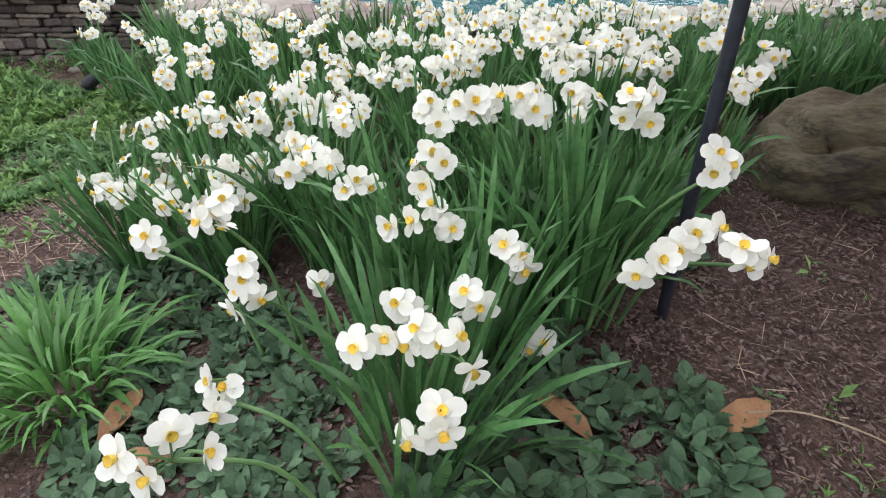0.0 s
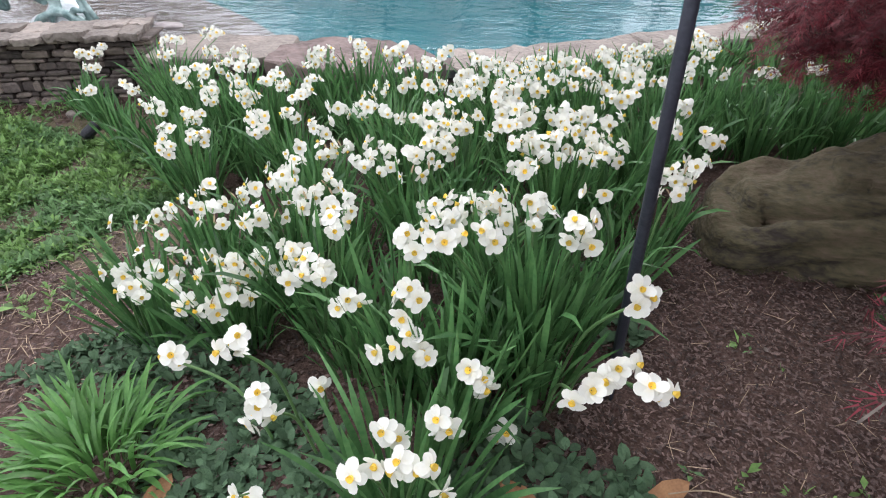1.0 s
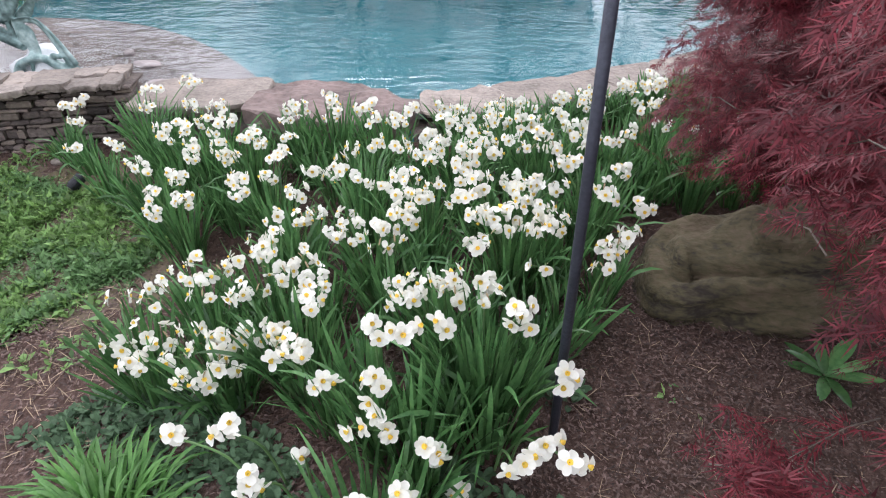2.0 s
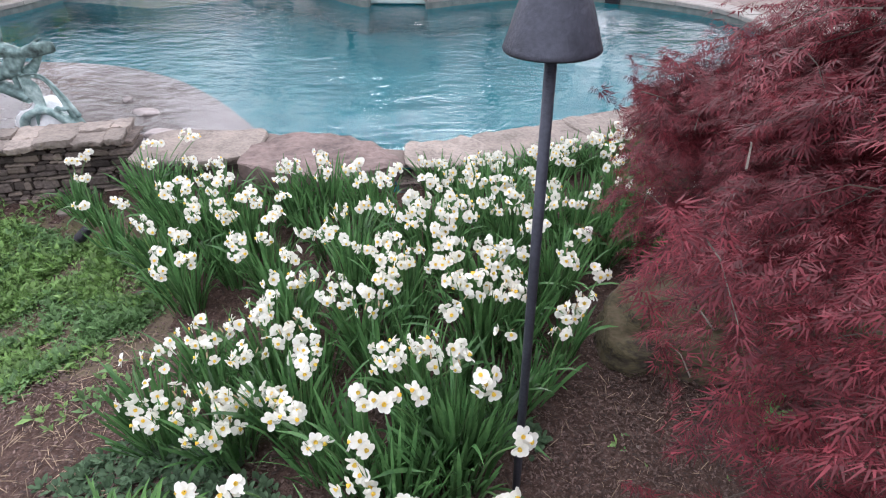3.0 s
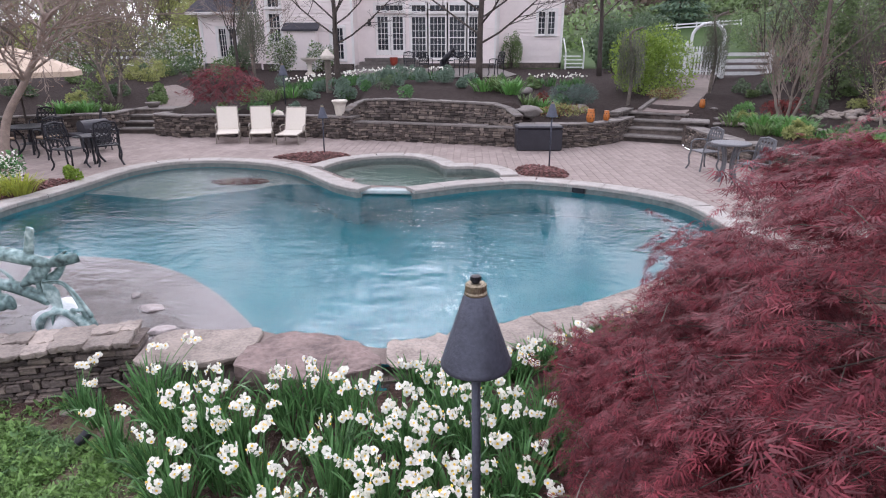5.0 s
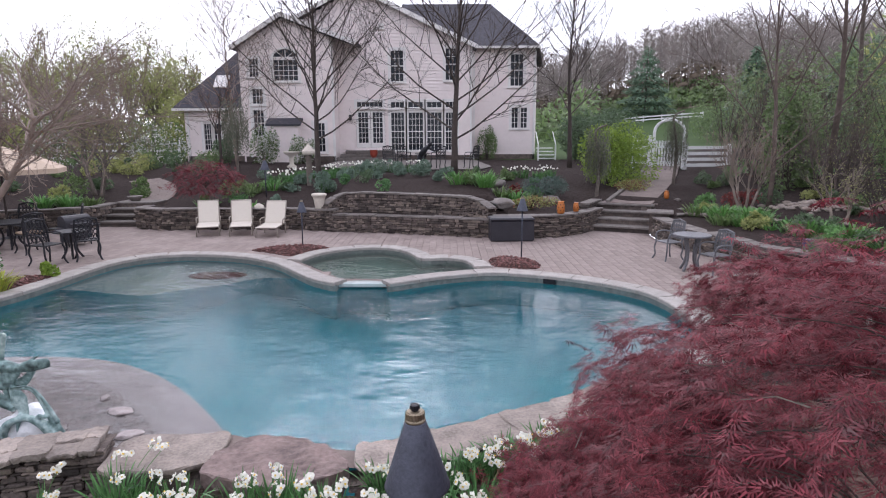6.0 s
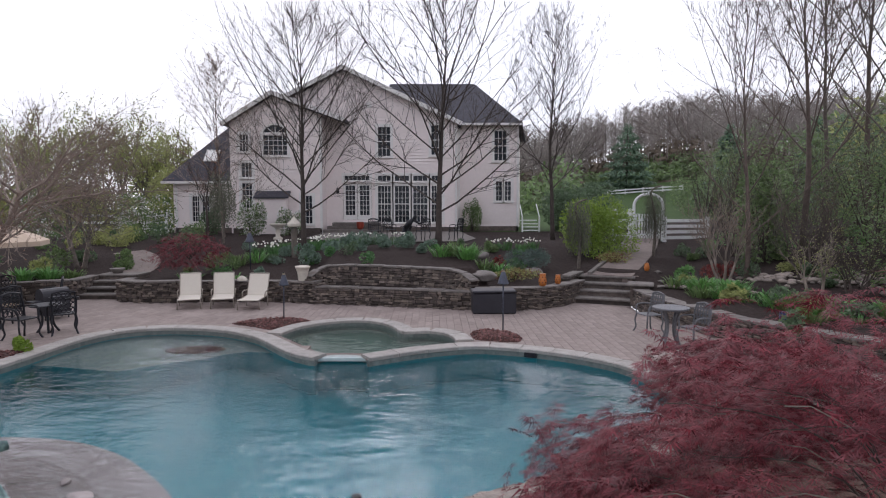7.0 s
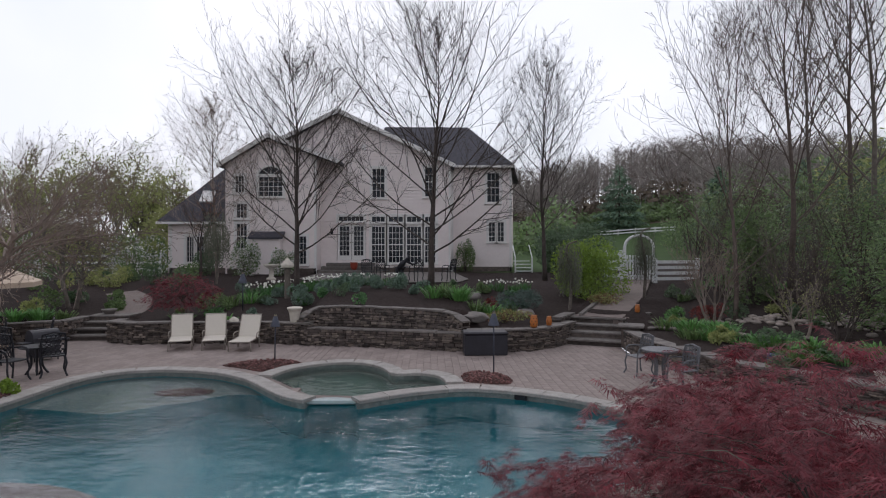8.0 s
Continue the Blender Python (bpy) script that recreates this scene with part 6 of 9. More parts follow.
for lx, ly, lr in ((-0.62, 0.62, 20), (-0.68, 0.70, 80), (0.27, 0.72, 140), (0.5, 0.78, 30)):
    b = Build()
    oval_leaf(b, (0, 0, 0.02), (1, 0, 0.25), 0.12, 0.055, 0, 0.5)
    solid("fallen_leaf", b, [M_DEADLEAF], "curled brown fallen leaf on the bed", "leaf", smooth=True, m=pose(lx, ly, garden(lx, ly), 10, -20, lr))
b = Build()
b.tube(smooth_line([(0.55, 0.80, 0.03), (0.66, 0.82, 0.025), (0.78, 0.76, 0.03), (0.86, 0.66, 0.02)], 5), 0.0018, 5)
solid("dry_stem", b, [M_STRAW], "pale bent dry stem lying on the mulch", "stem")
# dark-leaved plant at the boulder
b = Build()
rr = random.Random(5)
for i in range(12):
    a, el = i * 0.52 + rr.uniform(-0.2, 0.2), rr.uniform(0.2, 0.9)
    oval_leaf(b, (0, 0, 0.01), (math.cos(a) * math.cos(el), math.sin(a) * math.cos(el), math.sin(el)), rr.uniform(0.13, 0.2), 0.045, 0, 0.3)
solid("foxglove_plant", b, [M_BLADE], "dark green rosette of pointed leaves by the boulder", "plant", smooth=True, m=pose(1.45, 1.48, garden(1.45, 1.48)))

def large_boulder():
    """Long blunt stone: steep front, top rising away from its rounded nose, split along its bedding."""
    b = Build()
    nu, nv = 90, 46
    vs, fs = [], []
    for i in range(nu + 1):
        u = i / nu
        nose = math.sqrt(max(0.0, 1 - (1 - min(1.0, u / 0.10)) ** 2)) * math.sqrt(max(0.0, 1 - max(0.0, (u - 0.75) / 0.25) ** 2))
        high = (0.26 + 0.36 * min(u, 0.46)) * nose
        deep = (0.25 + 0.12 * ease(0.0, 0.4, u)) * (0.25 + 0.75 * nose)
        x0, yc, zc = 0.87 + 1.75 * u, 1.94 + 0.32 * u, -0.08
        for j in range(nv + 1):
            a = math.pi * j / nv
            c, q = math.cos(a), math.sin(a)
            front = math.copysign(abs(c) ** 0.62, c)
            p = Vector((x0, yc - deep * front, zc + high * q ** 0.80))
            out = Vector((-0.5 if u < 0.1 else 0.0, -c, q)).normalized()
            bed = 7.5 * p.z - 1.6 * p.x + 1.1 * noise.noise(p * 2.3)
            step = bed - math.floor(bed)
            rough = 0.050 * noise.noise(p * 3.1) + 0.030 * noise.noise(p * 7.0) + 0.012 * noise.noise(p * 19.0)
            crack = math.exp(-((step - 0.5) / 0.10) ** 2) * max(0.0, 0.35 + noise.noise(p * 2.0 + Vector((5, 0, 0))))
            vs.append(p + out * (rough - 0.075 * crack - 0.034 * (step - 0.5)) * (0.3 + 0.7 * nose))
    w = nv + 1
    for i in range(nu):
        for j in range(nv):
            fs.append((i * w + j, i * w + j + 1, (i + 1) * w + j + 1, (i + 1) * w + j))
    b.add(vs, fs)
    solid("boulder", b, [M_BOULDER], "large brown lichen-stained boulder in the mulch", "rock", smooth=True)


large_boulder()
for i, (x, y, s) in enumerate(((-2.75, 3.45, 0.07), (-2.6, 3.5, 0.05), (-2.75, 2.35, 0.06), (0.95, 1.35, 0.012), (0.72, 1.05, 0.010), (1.2, 1.2, 0.011))):
    rock("pebble", (s, s * 0.7, s * 0.4), 60 + i, M_FLAG, "small pale stone on the soil", pose(x, y, garden(x, y) + s * 0.15, 0, 0, 40 * i), cuts=1)


# ---- red laceleaf maple beside the camera's way ----
def lace_leaf(rr):
    """Deeply cut palmate leaf: seven slender lobes that hang from one point."""
    vs, fs = [], []
    for i in range(7):
        a = (i - 3) * 0.40 + rr.uniform(-0.09, 0.09)
        ln = (1.0 - 0.11 * abs(i - 3)) * rr.uniform(0.85, 1.15)
        w, sag = 0.052 * ln, rr.uniform(0.05, 0.30)
        d, s = Vector((math.cos(a), math.sin(a), 0)), Vector((-math.sin(a), math.cos(a), 0))
        k = len(vs)
        vs += [d * ln * 0.28 + s * w - Vector((0, 0, sag * 0.1)), d * ln * 0.28 - s * w - Vector((0, 0, sag * 0.1)), d * ln - Vector((0, 0, sag))]
        fs.append((k, k + 1, k + 2))
    return np.array([tuple(v) for v in vs]), fs


def red_maple(name, centre, radii, n_leaf, leaf_size, label, seed, cut, base, twigs=150, trunk_r=0.07, boughs=(), leaf=None):
    """Weeping dome: drooping sprays of cut leaves in loose layers over arching twigs."""
    rr = random.Random(seed)
    tree = thing(name, label, "tree", pose(*base))
    c = Vector(centre) - Vector(base)
    protos = [lace_leaf(rr) for _ in range(12)]
    allv, allf, count = [], [], 0
    fine_twigs = Build()
    placed = tries = 0
    layer = radii[2] * 0.17
    while placed < n_leaf and tries < n_leaf:
        tries += 1
        u, ph = rr.uniform(-0.75, 1), rr.uniform(0, 6.283)
        q = math.sqrt(max(0, 1 - u * u))
        nrm = Vector((q * math.cos(ph), q * math.sin(ph), u))
        lump = noise.noise(nrm * 2.6 + Vector((seed, 0, 0))) * 0.14 + noise.noise(nrm * 6.5 + Vector((0, seed, 0))) * 0.14
        r = 1 + lump - 0.26 * rr.random() ** 1.7
        p = Vector((nrm.x * radii[0], nrm.y * radii[1], nrm.z * radii[2])) * r + c
        pick = rr.random()
        for share, bc, br in boughs:
            if pick < share:
                p = Vector(bc) - Vector(base) + Vector((nrm.x * br[0], nrm.y * br[1], nrm.z * br[2])) * (r if rr.random() < 0.6 else r * rr.random())
                break
        else:
            if not cut(p + Vector(base), rr):
                continue
        # sprays gather in layers with darker gaps between
        wob = layer * 0.9 * noise.noise((nrm.x * 3, nrm.y * 3, seed))
        p.z += 0.5 * (round((p.z + wob) / layer) * layer - wob - p.z)
        yaw = math.atan2(nrm.y, nrm.x) + rr.gauss(0, 0.8 if u < 0.8 else 1.6)
        fall = 0.32 * (1 - max(0.0, u)) + rr.uniform(-0.22, 0.25)
        axis = Vector((math.cos(yaw), math.sin(yaw), -fall)).normalized()
        up = (nrm * 0.5 + Vector((rr.gauss(0, 0.42), rr.gauss(0, 0.42), 1))).normalized()
        side = up.cross(axis).normalized()
        up = axis.cross(side)
        run = leaf_size * rr.uniform(2.0, 4.2)
        n = rr.randint(8, 14)
        start = p - axis * run
        for k in range(n):
            t = k / (n - 1)
            at_leaf = start + axis * run * t - Vector((0, 0, 0.22 * run * t * t))
            turn = (0.15 + 0.95 * (1 - t)) * (1 if k % 2 else -1) + rr.gauss(0, 0.4)
            ak = axis * math.cos(turn) + side * math.sin(turn)
            ak = (ak + up * rr.uniform(-0.30, 0.15)).normalized()
            sk = up.cross(ak).normalized()
            size = leaf_size * rr.uniform(0.65, 1.3) * (1.0 - 0.25 * t)
            vs, fs = protos[rr.randrange(12)]
            rot = np.array([ak, sk, ak.cross(sk)]) * size
            allv.append(vs @ rot + np.array(at_leaf))
            allf.extend([tuple(i + count for i in f) for f in fs])
            count += len(vs)
            placed += 1
        if rr.random() < 0.07:
            fine_twigs.tube([start - axis * run * 0.5 - Vector((0, 0, 0.02)), start, start + axis * run * 0.7 - Vector((0, 0, 0.1 * run))], [0.0018, 0.0014, 0.0008], 3, cap=False)
    b = Build()
    b.v, b.f, b.m = [tuple(v) for v in np.concatenate(allv)], allf, [0] * len(allf)
    part("crown", b, [leaf or M_MAPLE], tree, "weeping layers of deep red finely cut leaves", kind="stuff")
    part("twig_spray", fine_twigs, [M_BARK], tree, "pale thin twigs among the leaves", kind="stuff")
    b = Build()
    for i in range(twigs):
        u, ph = rr.uniform(-0.1, 0.95), rr.uniform(0, 6.283)
        q = math.sqrt(1 - u * u)
        tip = Vector((q * math.cos(ph) * radii[0], q * math.sin(ph) * radii[1], u * radii[2])) * rr.uniform(0.82, 1.0) + c
        if not cut(tip + Vector(base), rr):
            continue
        mid = Vector((tip.x * 0.45 + c.x * 0.4, tip.y * 0.45 + c.y * 0.4, max(tip.z, c.z + 0.45 * radii[2]) * 0.95))
        b.tube(smooth_line([Vector((c.x * 0.9, c.y * 0.9, c.z * 0.75)), mid, tip], 5), [0.005 - 0.0004 * j for j in range(11)], 4, cap=False)
    part("twig_mass", b, [M_DARKBARK], tree, "thin grey twisting branches", kind="stuff")
    b = Build()
    b.tube(smooth_line([(0, 0, -0.1), (0.06 * c.z, 0.03, c.z * 0.3), (-0.05, 0.05, c.z * 0.55), (c.x * 0.9, c.y * 0.9, c.z * 0.8)], 5), [trunk_r * (1.3 - 0.05 * j) for j in range(16)], 8)
    part("trunk", b, [M_BARK], tree, smooth=True)
    return tree


def near_cut(p, rr):
    low = 0.84 + 0.12 * noise.noise((p.x * 3, p.y * 3, 2)) - 0.22 * ease(0.55, 0.1, p.y)
    return p.z > low


red_maple("laceleaf_maple", (1.95, 0.45, 1.40), (1.28, 1.30, 1.07), 160000, 0.042, "weeping laceleaf maple with deep red finely cut leaves", 3, near_cut, (1.95, 0.6, garden(1.95, 0.6)), 100, 0.06,
          boughs=((0.0015, (0.66, 0.52, 0.75), (0.10, 0.11, 0.07)), (0.15, (1.52, 1.74, 0.90), (0.74, 0.52, 0.34)), (0.20, (1.42, 1.25, 1.5), (0.42, 0.45, 0.26)),
                  (0.24, (1.26, 1.55, 1.36), (0.34, 0.35, 0.15)), (0.275, (1.32, 1.42, 1.70), (0.32, 0.35, 0.14)), (0.36, (1.80, 2.62, 0.74), (0.75, 0.62, 0.30)), (0.50, (2.36, 2.24, 1.79), (0.62, 0.57, 0.29)), (0.525, (0.93, 1.50, 1.29), (0.23, 0.26, 0.12))))


# ---- garden torch ----
def garden_torch(name, base, top, scale, label, detail=True):
    t = thing(name, label, "garden torch")
    a, z = Vector(base), Vector(top)
    axis = (z - a)
    rot = axis.to_track_quat("Z", "Y").to_matrix().to_4x4()
    m = Matrix.Translation(a) @ rot
    L = axis.length
    t.matrix_basis = m
    b = Build()
    b.tube([(0, 0, 0), (0, 0, L * 0.5), (0, 0, L - 0.21 * scale)], 0.0125 * scale, 12)
    part("pole", b, [M_TORCH], t, smooth=True)
    s = scale
    h0 = L - 0.252 * s
    b = Build()
    b.lathe([(0.091 * s, h0 + 0.006 * s), (0.094 * s, h0), (0.096 * s, h0 + 0.004 * s), (0.093 * s, h0 + 0.012 * s), (0.032 * s, h0 + 0.200 * s), (0.028 * s, h0 + 0.204 * s), (0.026 * s, h0 + 0.198 * s), (0.084 * s, h0 + 0.014 * s)], n=36)
    shade = part("shade", b, [M_TORCH], t, "conical weathered black steel shade", smooth=True)
    b = Build()
    prof = [(0.022, 0.195), (0.030, 0.204), (0.030, 0.208), (0.026, 0.212), (0.0265, 0.230), (0.022, 0.234)]
    k = 40 if detail else 16
    for r, z in prof:
        for q in range(k):
            rib = (1.0 if q % 2 else 1.07) if 0.21 < z < 0.232 and detail else 1.0
            b.v.append((r * rib * s * math.cos(6.2832 * q / k), r * rib * s * math.sin(6.2832 * q / k), h0 + z * s))
    b.f = [(i * k + q, i * k + (q + 1) % k, (i + 1) * k + (q + 1) % k, (i + 1) * k + q) for i in range(len(prof) - 1) for q in range(k)] + [tuple(range(k - 1, -1, -1)), tuple(range((len(prof) - 1) * k, len(prof) * k))]
    b.m = [0] * len(b.f)
    part("collar", b, [M_BRASS], t, "ribbed brass collar")
    b = Build()
    b.lathe([(0.010 * s, h0 + 0.228 * s), (0.010 * s, h0 + 0.238 * s), (0.015 * s, h0 + 0.241 * s), (0.014 * s, h0 + 0.252 * s), (0.008 * s, h0 + 0.254 * s)], n=12)
    part("snuffer", b, [M_BLACKIRON], t)
    if detail:
        b = Build()
        b.lathe([(0.012, 0), (0.017, 0.004), (0.017, 0.02), (0.008, 0.026)], n=12)
        part("knob", b, [M_TORCH], shade, m=Matrix.Translation((-0.060 * s, -0.02, h0 + 0.082 * s)) @ Matrix.Rotation(radians(-78), 4, "Y") @ Matrix.Scale(1.35, 4))
    return t


garden_torch("garden_torch", (0.462, 1.110, garden(0.46, 1.11) - 0.02), (0.426, 1.104, 1.835), 1.10, "tall black steel garden torch with a conical shade")


# ---- trees and shrubs ----
def grow(b, p, d, length, r, level, rr, spread_a, tips, sides=(6, 5, 4, 3, 3), lift=0.12, kids=(3, 4, 4, 3), wob=0.2, mi=0, shrink=0.66):
    """A limb and all that grows from it."""
    last = level >= len(kids)
    segs = 5 if level < 2 else 4 if level == 2 else 2 if last else 3
    bend = wob * (1 + 0.25 * level)
    pts, q, dd = [p.copy()], p.copy(), d.copy()
    for i in range(segs):
        dd = (dd + Vector((rr.uniform(-bend, bend), rr.uniform(-bend, bend), rr.uniform(-bend, bend) * 0.5 + lift * (level > 0)))).normalized()
        q = q + dd * (length / segs)
        pts.append(q.copy())
    b.tube(pts, [max(0.0036, r * (1 - 0.62 * i / segs)) for i in range(segs + 1)], 3 if last else sides[min(level, 4)], mi, cap=False)
    if level >= len(kids):
        tips.append((pts[-1], dd))
        return
    n = kids[level]
    for k in range(n):
        t = 0.2 + 0.78 * (k + rr.random()) / n
        i = min(segs - 1, int(t * segs))
        at = pts[i].lerp(pts[i + 1], t * segs - i)
        a = rr.uniform(0, 6.283)
        o = dd.orthogonal().normalized()
        o = (o * math.cos(a) + dd.cross(o) * math.sin(a))
        s = spread_a * rr.uniform(0.75, 1.4)
        nd = (dd * math.cos(s) + o * math.sin(s)).normalized()
        grow(b, at, nd, length * shrink * rr.uniform(0.5, 1.1) * (1.2 - 0.5 * t), max(0.004, r * 0.5 * (1.15 - 0.4 * t)), level + 1, rr, spread_a, tips, sides, lift, kids, wob, mi, shrink)
    if level + 1 < len(kids):
        grow(b, pts[-1], dd, length * shrink * 0.8, r * 0.38, level + 1, rr, spread_a, tips, sides, lift, kids, wob, mi, shrink)


def leader_tree(name, base, height, r, label, seed, wide=0.34, limbs=30, start=0.17, bark=None, kids=(0, 6, 5, 3), rise=1.0):
    """Bare tree with a leading stem and spreading limbs that turn upwards."""
    rr = random.Random(seed)
    tree = thing(name, label, "tree", pose(*base))
    tr, cr, tips = Build(), Build(), []
    stem, q, d = [Vector((0, 0, -0.1))], Vector((0, 0, -0.1)), Vector((0, 0, 1))
    n = 14
    for i in range(n):
        d = (d + Vector((rr.uniform(-0.07, 0.07), rr.uniform(-0.07, 0.07), 0.25))).normalized()
        q = q + d * height * 0.97 / n
        stem.append(q.copy())
    tr.tube(stem, [max(0.006, r * (1.25 if i == 0 else 1.0) * (1 - i / n) ** 1.15) for i in range(n + 1)], 8)
    part("trunk", tr, [bark or M_DARKBARK], tree, smooth=True)
    for k in range(limbs):
        t = start + (0.95 - start) * ((k + rr.random()) / limbs) ** 0.9
        i = min(n - 1, int(t * n))
        p = stem[i].lerp(stem[i + 1], t * n - i)
        a = k * 2.4 + rr.uniform(-0.5, 0.5)
        up = (0.22 + 1.5 * t) * rise
        dn = Vector((math.cos(a), math.sin(a), up * rr.uniform(0.7, 1.25))).normalized()
        shape = math.sin(min(1.0, 0.30 + 0.9 * (t - start)) * math.pi) ** 0.7
        grow(cr, p, dn, 1.12 * height * wide * max(0.25, shape) * rr.uniform(0.75, 1.1), max(0.008, r * 0.31 * (1.1 - 0.8 * t)), 1, rr, 0.62, tips, lift=0.07, kids=kids, wob=0.13, shrink=0.56)
    part("crown", cr, [bark or M_DARKBARK], tree, "bare branching twigs", kind="stuff")
    return tree


def bare_tree(name, base, height, r, label, seed, stems=1, spread_a=0.55, lift=0.16, kids=(4, 4, 4, 3), trunk=0.28, bark=None, buds=None, lean=0.0, bud_n=2, bud_size=0.03, shrink=0.66):
    """Leafless tree: trunk, then limbs to fine twigs, with a few buds where it has them."""
    rr = random.Random(seed)
    tree = thing(name, label, "tree", pose(*base))
    tr, cr, tips = Build(), Build(), []
    for s in range(stems):
        a = 6.283 * s / max(1, stems) + rr.uniform(-0.4, 0.4)
        tilt = lean + (0.25 if stems > 1 else 0.0) * rr.uniform(0.5, 1.2)
        d = Vector((math.cos(a) * tilt, math.sin(a) * tilt, 1)).normalized()
        p = Vector((math.cos(a), math.sin(a), 0)) * (0.12 if stems > 1 else 0) - Vector((0, 0, 0.1))
        top = p + d * height * trunk
        tr.tube([p, p.lerp(top, 0.15), p.lerp(top, 0.6) + Vector((rr.uniform(-0.03, 0.03), rr.uniform(-0.03, 0.03), 0)), top], [r * 1.35, r * 1.05, r * 0.92, r * 0.8], 8)
        n = kids[0]
        for k in range(n):
            a2 = 6.283 * (k + rr.random() * 0.6) / n
            dn = (d + Vector((math.cos(a2), math.sin(a2), 0)) * spread_a * rr.uniform(0.6, 1.2)).normalized()
            grow(cr, top - d * rr.uniform(0, 0.35) * height * trunk, dn, height * 0.32 * rr.uniform(0.8, 1.1), r * 0.42, 1, rr, spread_a, tips, lift=lift, kids=kids, shrink=shrink)
        grow(cr, top, d, height * 0.34, r * 0.62, 1, rr, spread_a, tips, lift=lift, kids=kids, shrink=shrink)
    part("trunk", tr, [bark or M_DARKBARK], tree, smooth=True)
    part("crown", cr, [bark or M_DARKBARK], tree, "bare branching twigs", kind="stuff")
    if buds:
        lf = Build()
        for p, d in tips:
            for _ in range(bud_n):
                q = p - d * rr.uniform(0, 0.35) + Vector((rr.gauss(0, 0.05), rr.gauss(0, 0.05), rr.gauss(0, 0.05))) * (bud_size / 0.03)
                u = Vector((rr.gauss(0, 1), rr.gauss(0, 1), rr.gauss(0, 1))).normalized()
                w = u.orthogonal().normalized() * bud_size * 0.5
                ln = u * bud_size
                lf.face([q - ln, q + w, q + ln, q - w])
        part("leaves", lf, [buds], tree, "small fresh leaves", kind="stuff")
    return tree


def shrub(name, base, size, n, leaf, mat, label, seed, category="shrub", lumps=7, dots=None, stem=True, pointy=0.5):
    """Rounded shrub: twigs and many small leaves in uneven lumps, with gaps."""
    rr = random.Random(seed)
    sh = thing(name, label, category, pose(*base))
    b = Build()
    cs = [(Vector((rr.uniform(-0.6, 0.6), rr.uniform(-0.6, 0.6), rr.uniform(0.30, 0.78))), rr.uniform(0.34, 0.55)) for _ in range(lumps)]
    fl = Build()
    for i in range(n):
        c, r = cs[rr.randrange(lumps)]
        v = Vector((rr.gauss(0, 1), rr.gauss(0, 1), rr.gauss(0, 1) + 0.25)).normalized()
        q = c + v * r * (0.72 + 0.38 * rr.random())
        if q.z < 0.02:
            q.z = rr.uniform(0.02, 0.2)
        q = Vector((q.x * size[0], q.y * size[1], q.z * size[2]))
        u = (v + Vector((rr.gauss(0, 0.6), rr.gauss(0, 0.6), rr.gauss(0, 0.6)))).normalized()
        w = u.orthogonal().normalized()
        s = leaf * rr.uniform(0.6, 1.3)
        tgt = fl if dots and rr.random() < dots[1] else b
        tgt.face([q - u * s, q + w * s * pointy, q + u * s, q - w * s * pointy])
    part("foliage", b, [mat], sh, kind="stuff")
    if fl.f:
        part("blossom", fl, [dots[0]], sh, "scattered small blossoms", kind="stuff")
    if stem:
        t = Build()
        for _ in range(9):
            a, k = rr.uniform(0, 6.283), rr.uniform(0.2, 0.65)
            t.tube([(0, 0, -0.05), (math.cos(a) * k * size[0] * 0.5, math.sin(a) * k * size[1] * 0.5, size[2] * 0.4), (math.cos(a) * k * size[0], math.sin(a) * k * size[1], size[2] * 0.8)], [0.02, 0.014, 0.006], 4)
        part("stem_mass", t, [M_DARKBARK], sh, kind="stuff")
    return sh


def at(x, y, dz=0.0):
    return (x, y, ground(x, y) + dz)


M_TWIG = material("brown_twig", (0.31, 0.24, 0.20), (0.20, 0.155, 0.13), scale=9, rough=0.9, bump=0.2)
M_BROWNBARK = material("brown_bark", (0.155, 0.118, 0.10), (0.088, 0.068, 0.058), scale=9, rough=0.9, bump=0.3)
M_MIDBARK = material("grey_brown_bark", (0.088, 0.069, 0.060), (0.047, 0.038, 0.034), scale=9, rough=0.9, bump=0.4, bscale=50)
M_PALETWIG = material("pale_twig", (0.28, 0.23, 0.195), (0.18, 0.148, 0.122), scale=9, rough=0.9, bump=0.2)
M_FRESH = leafy("fresh_spring_leaf", (0.40, 0.42, 0.17), (0.27, 0.30, 0.11), rough=0.6, island=0.35, through_light=0.6, scale=3)
M_BUDRED = leafy("rusty_bud", (0.24, 0.10, 0.055), (0.16, 0.07, 0.04), rough=0.7, island=0.3, through_light=0.2)
M_BRIGHT = leafy("bright_shrub_leaf", (0.24, 0.34, 0.045), (0.15, 0.24, 0.035), rough=0.5, island=0.3, through_light=0.35)
M_EVERGREEN = leafy("evergreen_leaf", (0.11, 0.165, 0.082), (0.066, 0.112, 0.055), rough=0.5, island=0.35, through_light=0.3)
M_SHRUBGREEN = leafy("green_shrub_leaf", (0.165, 0.230, 0.088), (0.10, 0.162, 0.06), rough=0.5, island=0.4, through_light=0.4)
M_PINE = leafy("pine_needle", (0.20, 0.29, 0.20), (0.13, 0.205, 0.14), rough=0.7, island=0.35, through_light=0.5)
M_SPRUCE = leafy("blue_spruce_needle", (0.095, 0.14, 0.115), (0.06, 0.095, 0.08), rough=0.7, island=0.3, through_light=0.05)
M_SAGE = leafy("grey_sage_leaf", (0.16, 0.225, 0.165), (0.10, 0.155, 0.115), rough=0.8, island=0.25, through_light=0.1)
M_BLOSSOM = leafy("white_blossom", (0.75, 0.73, 0.72), (0.62, 0.60, 0.60), rough=0.7, island=0.15, through_light=0.25)
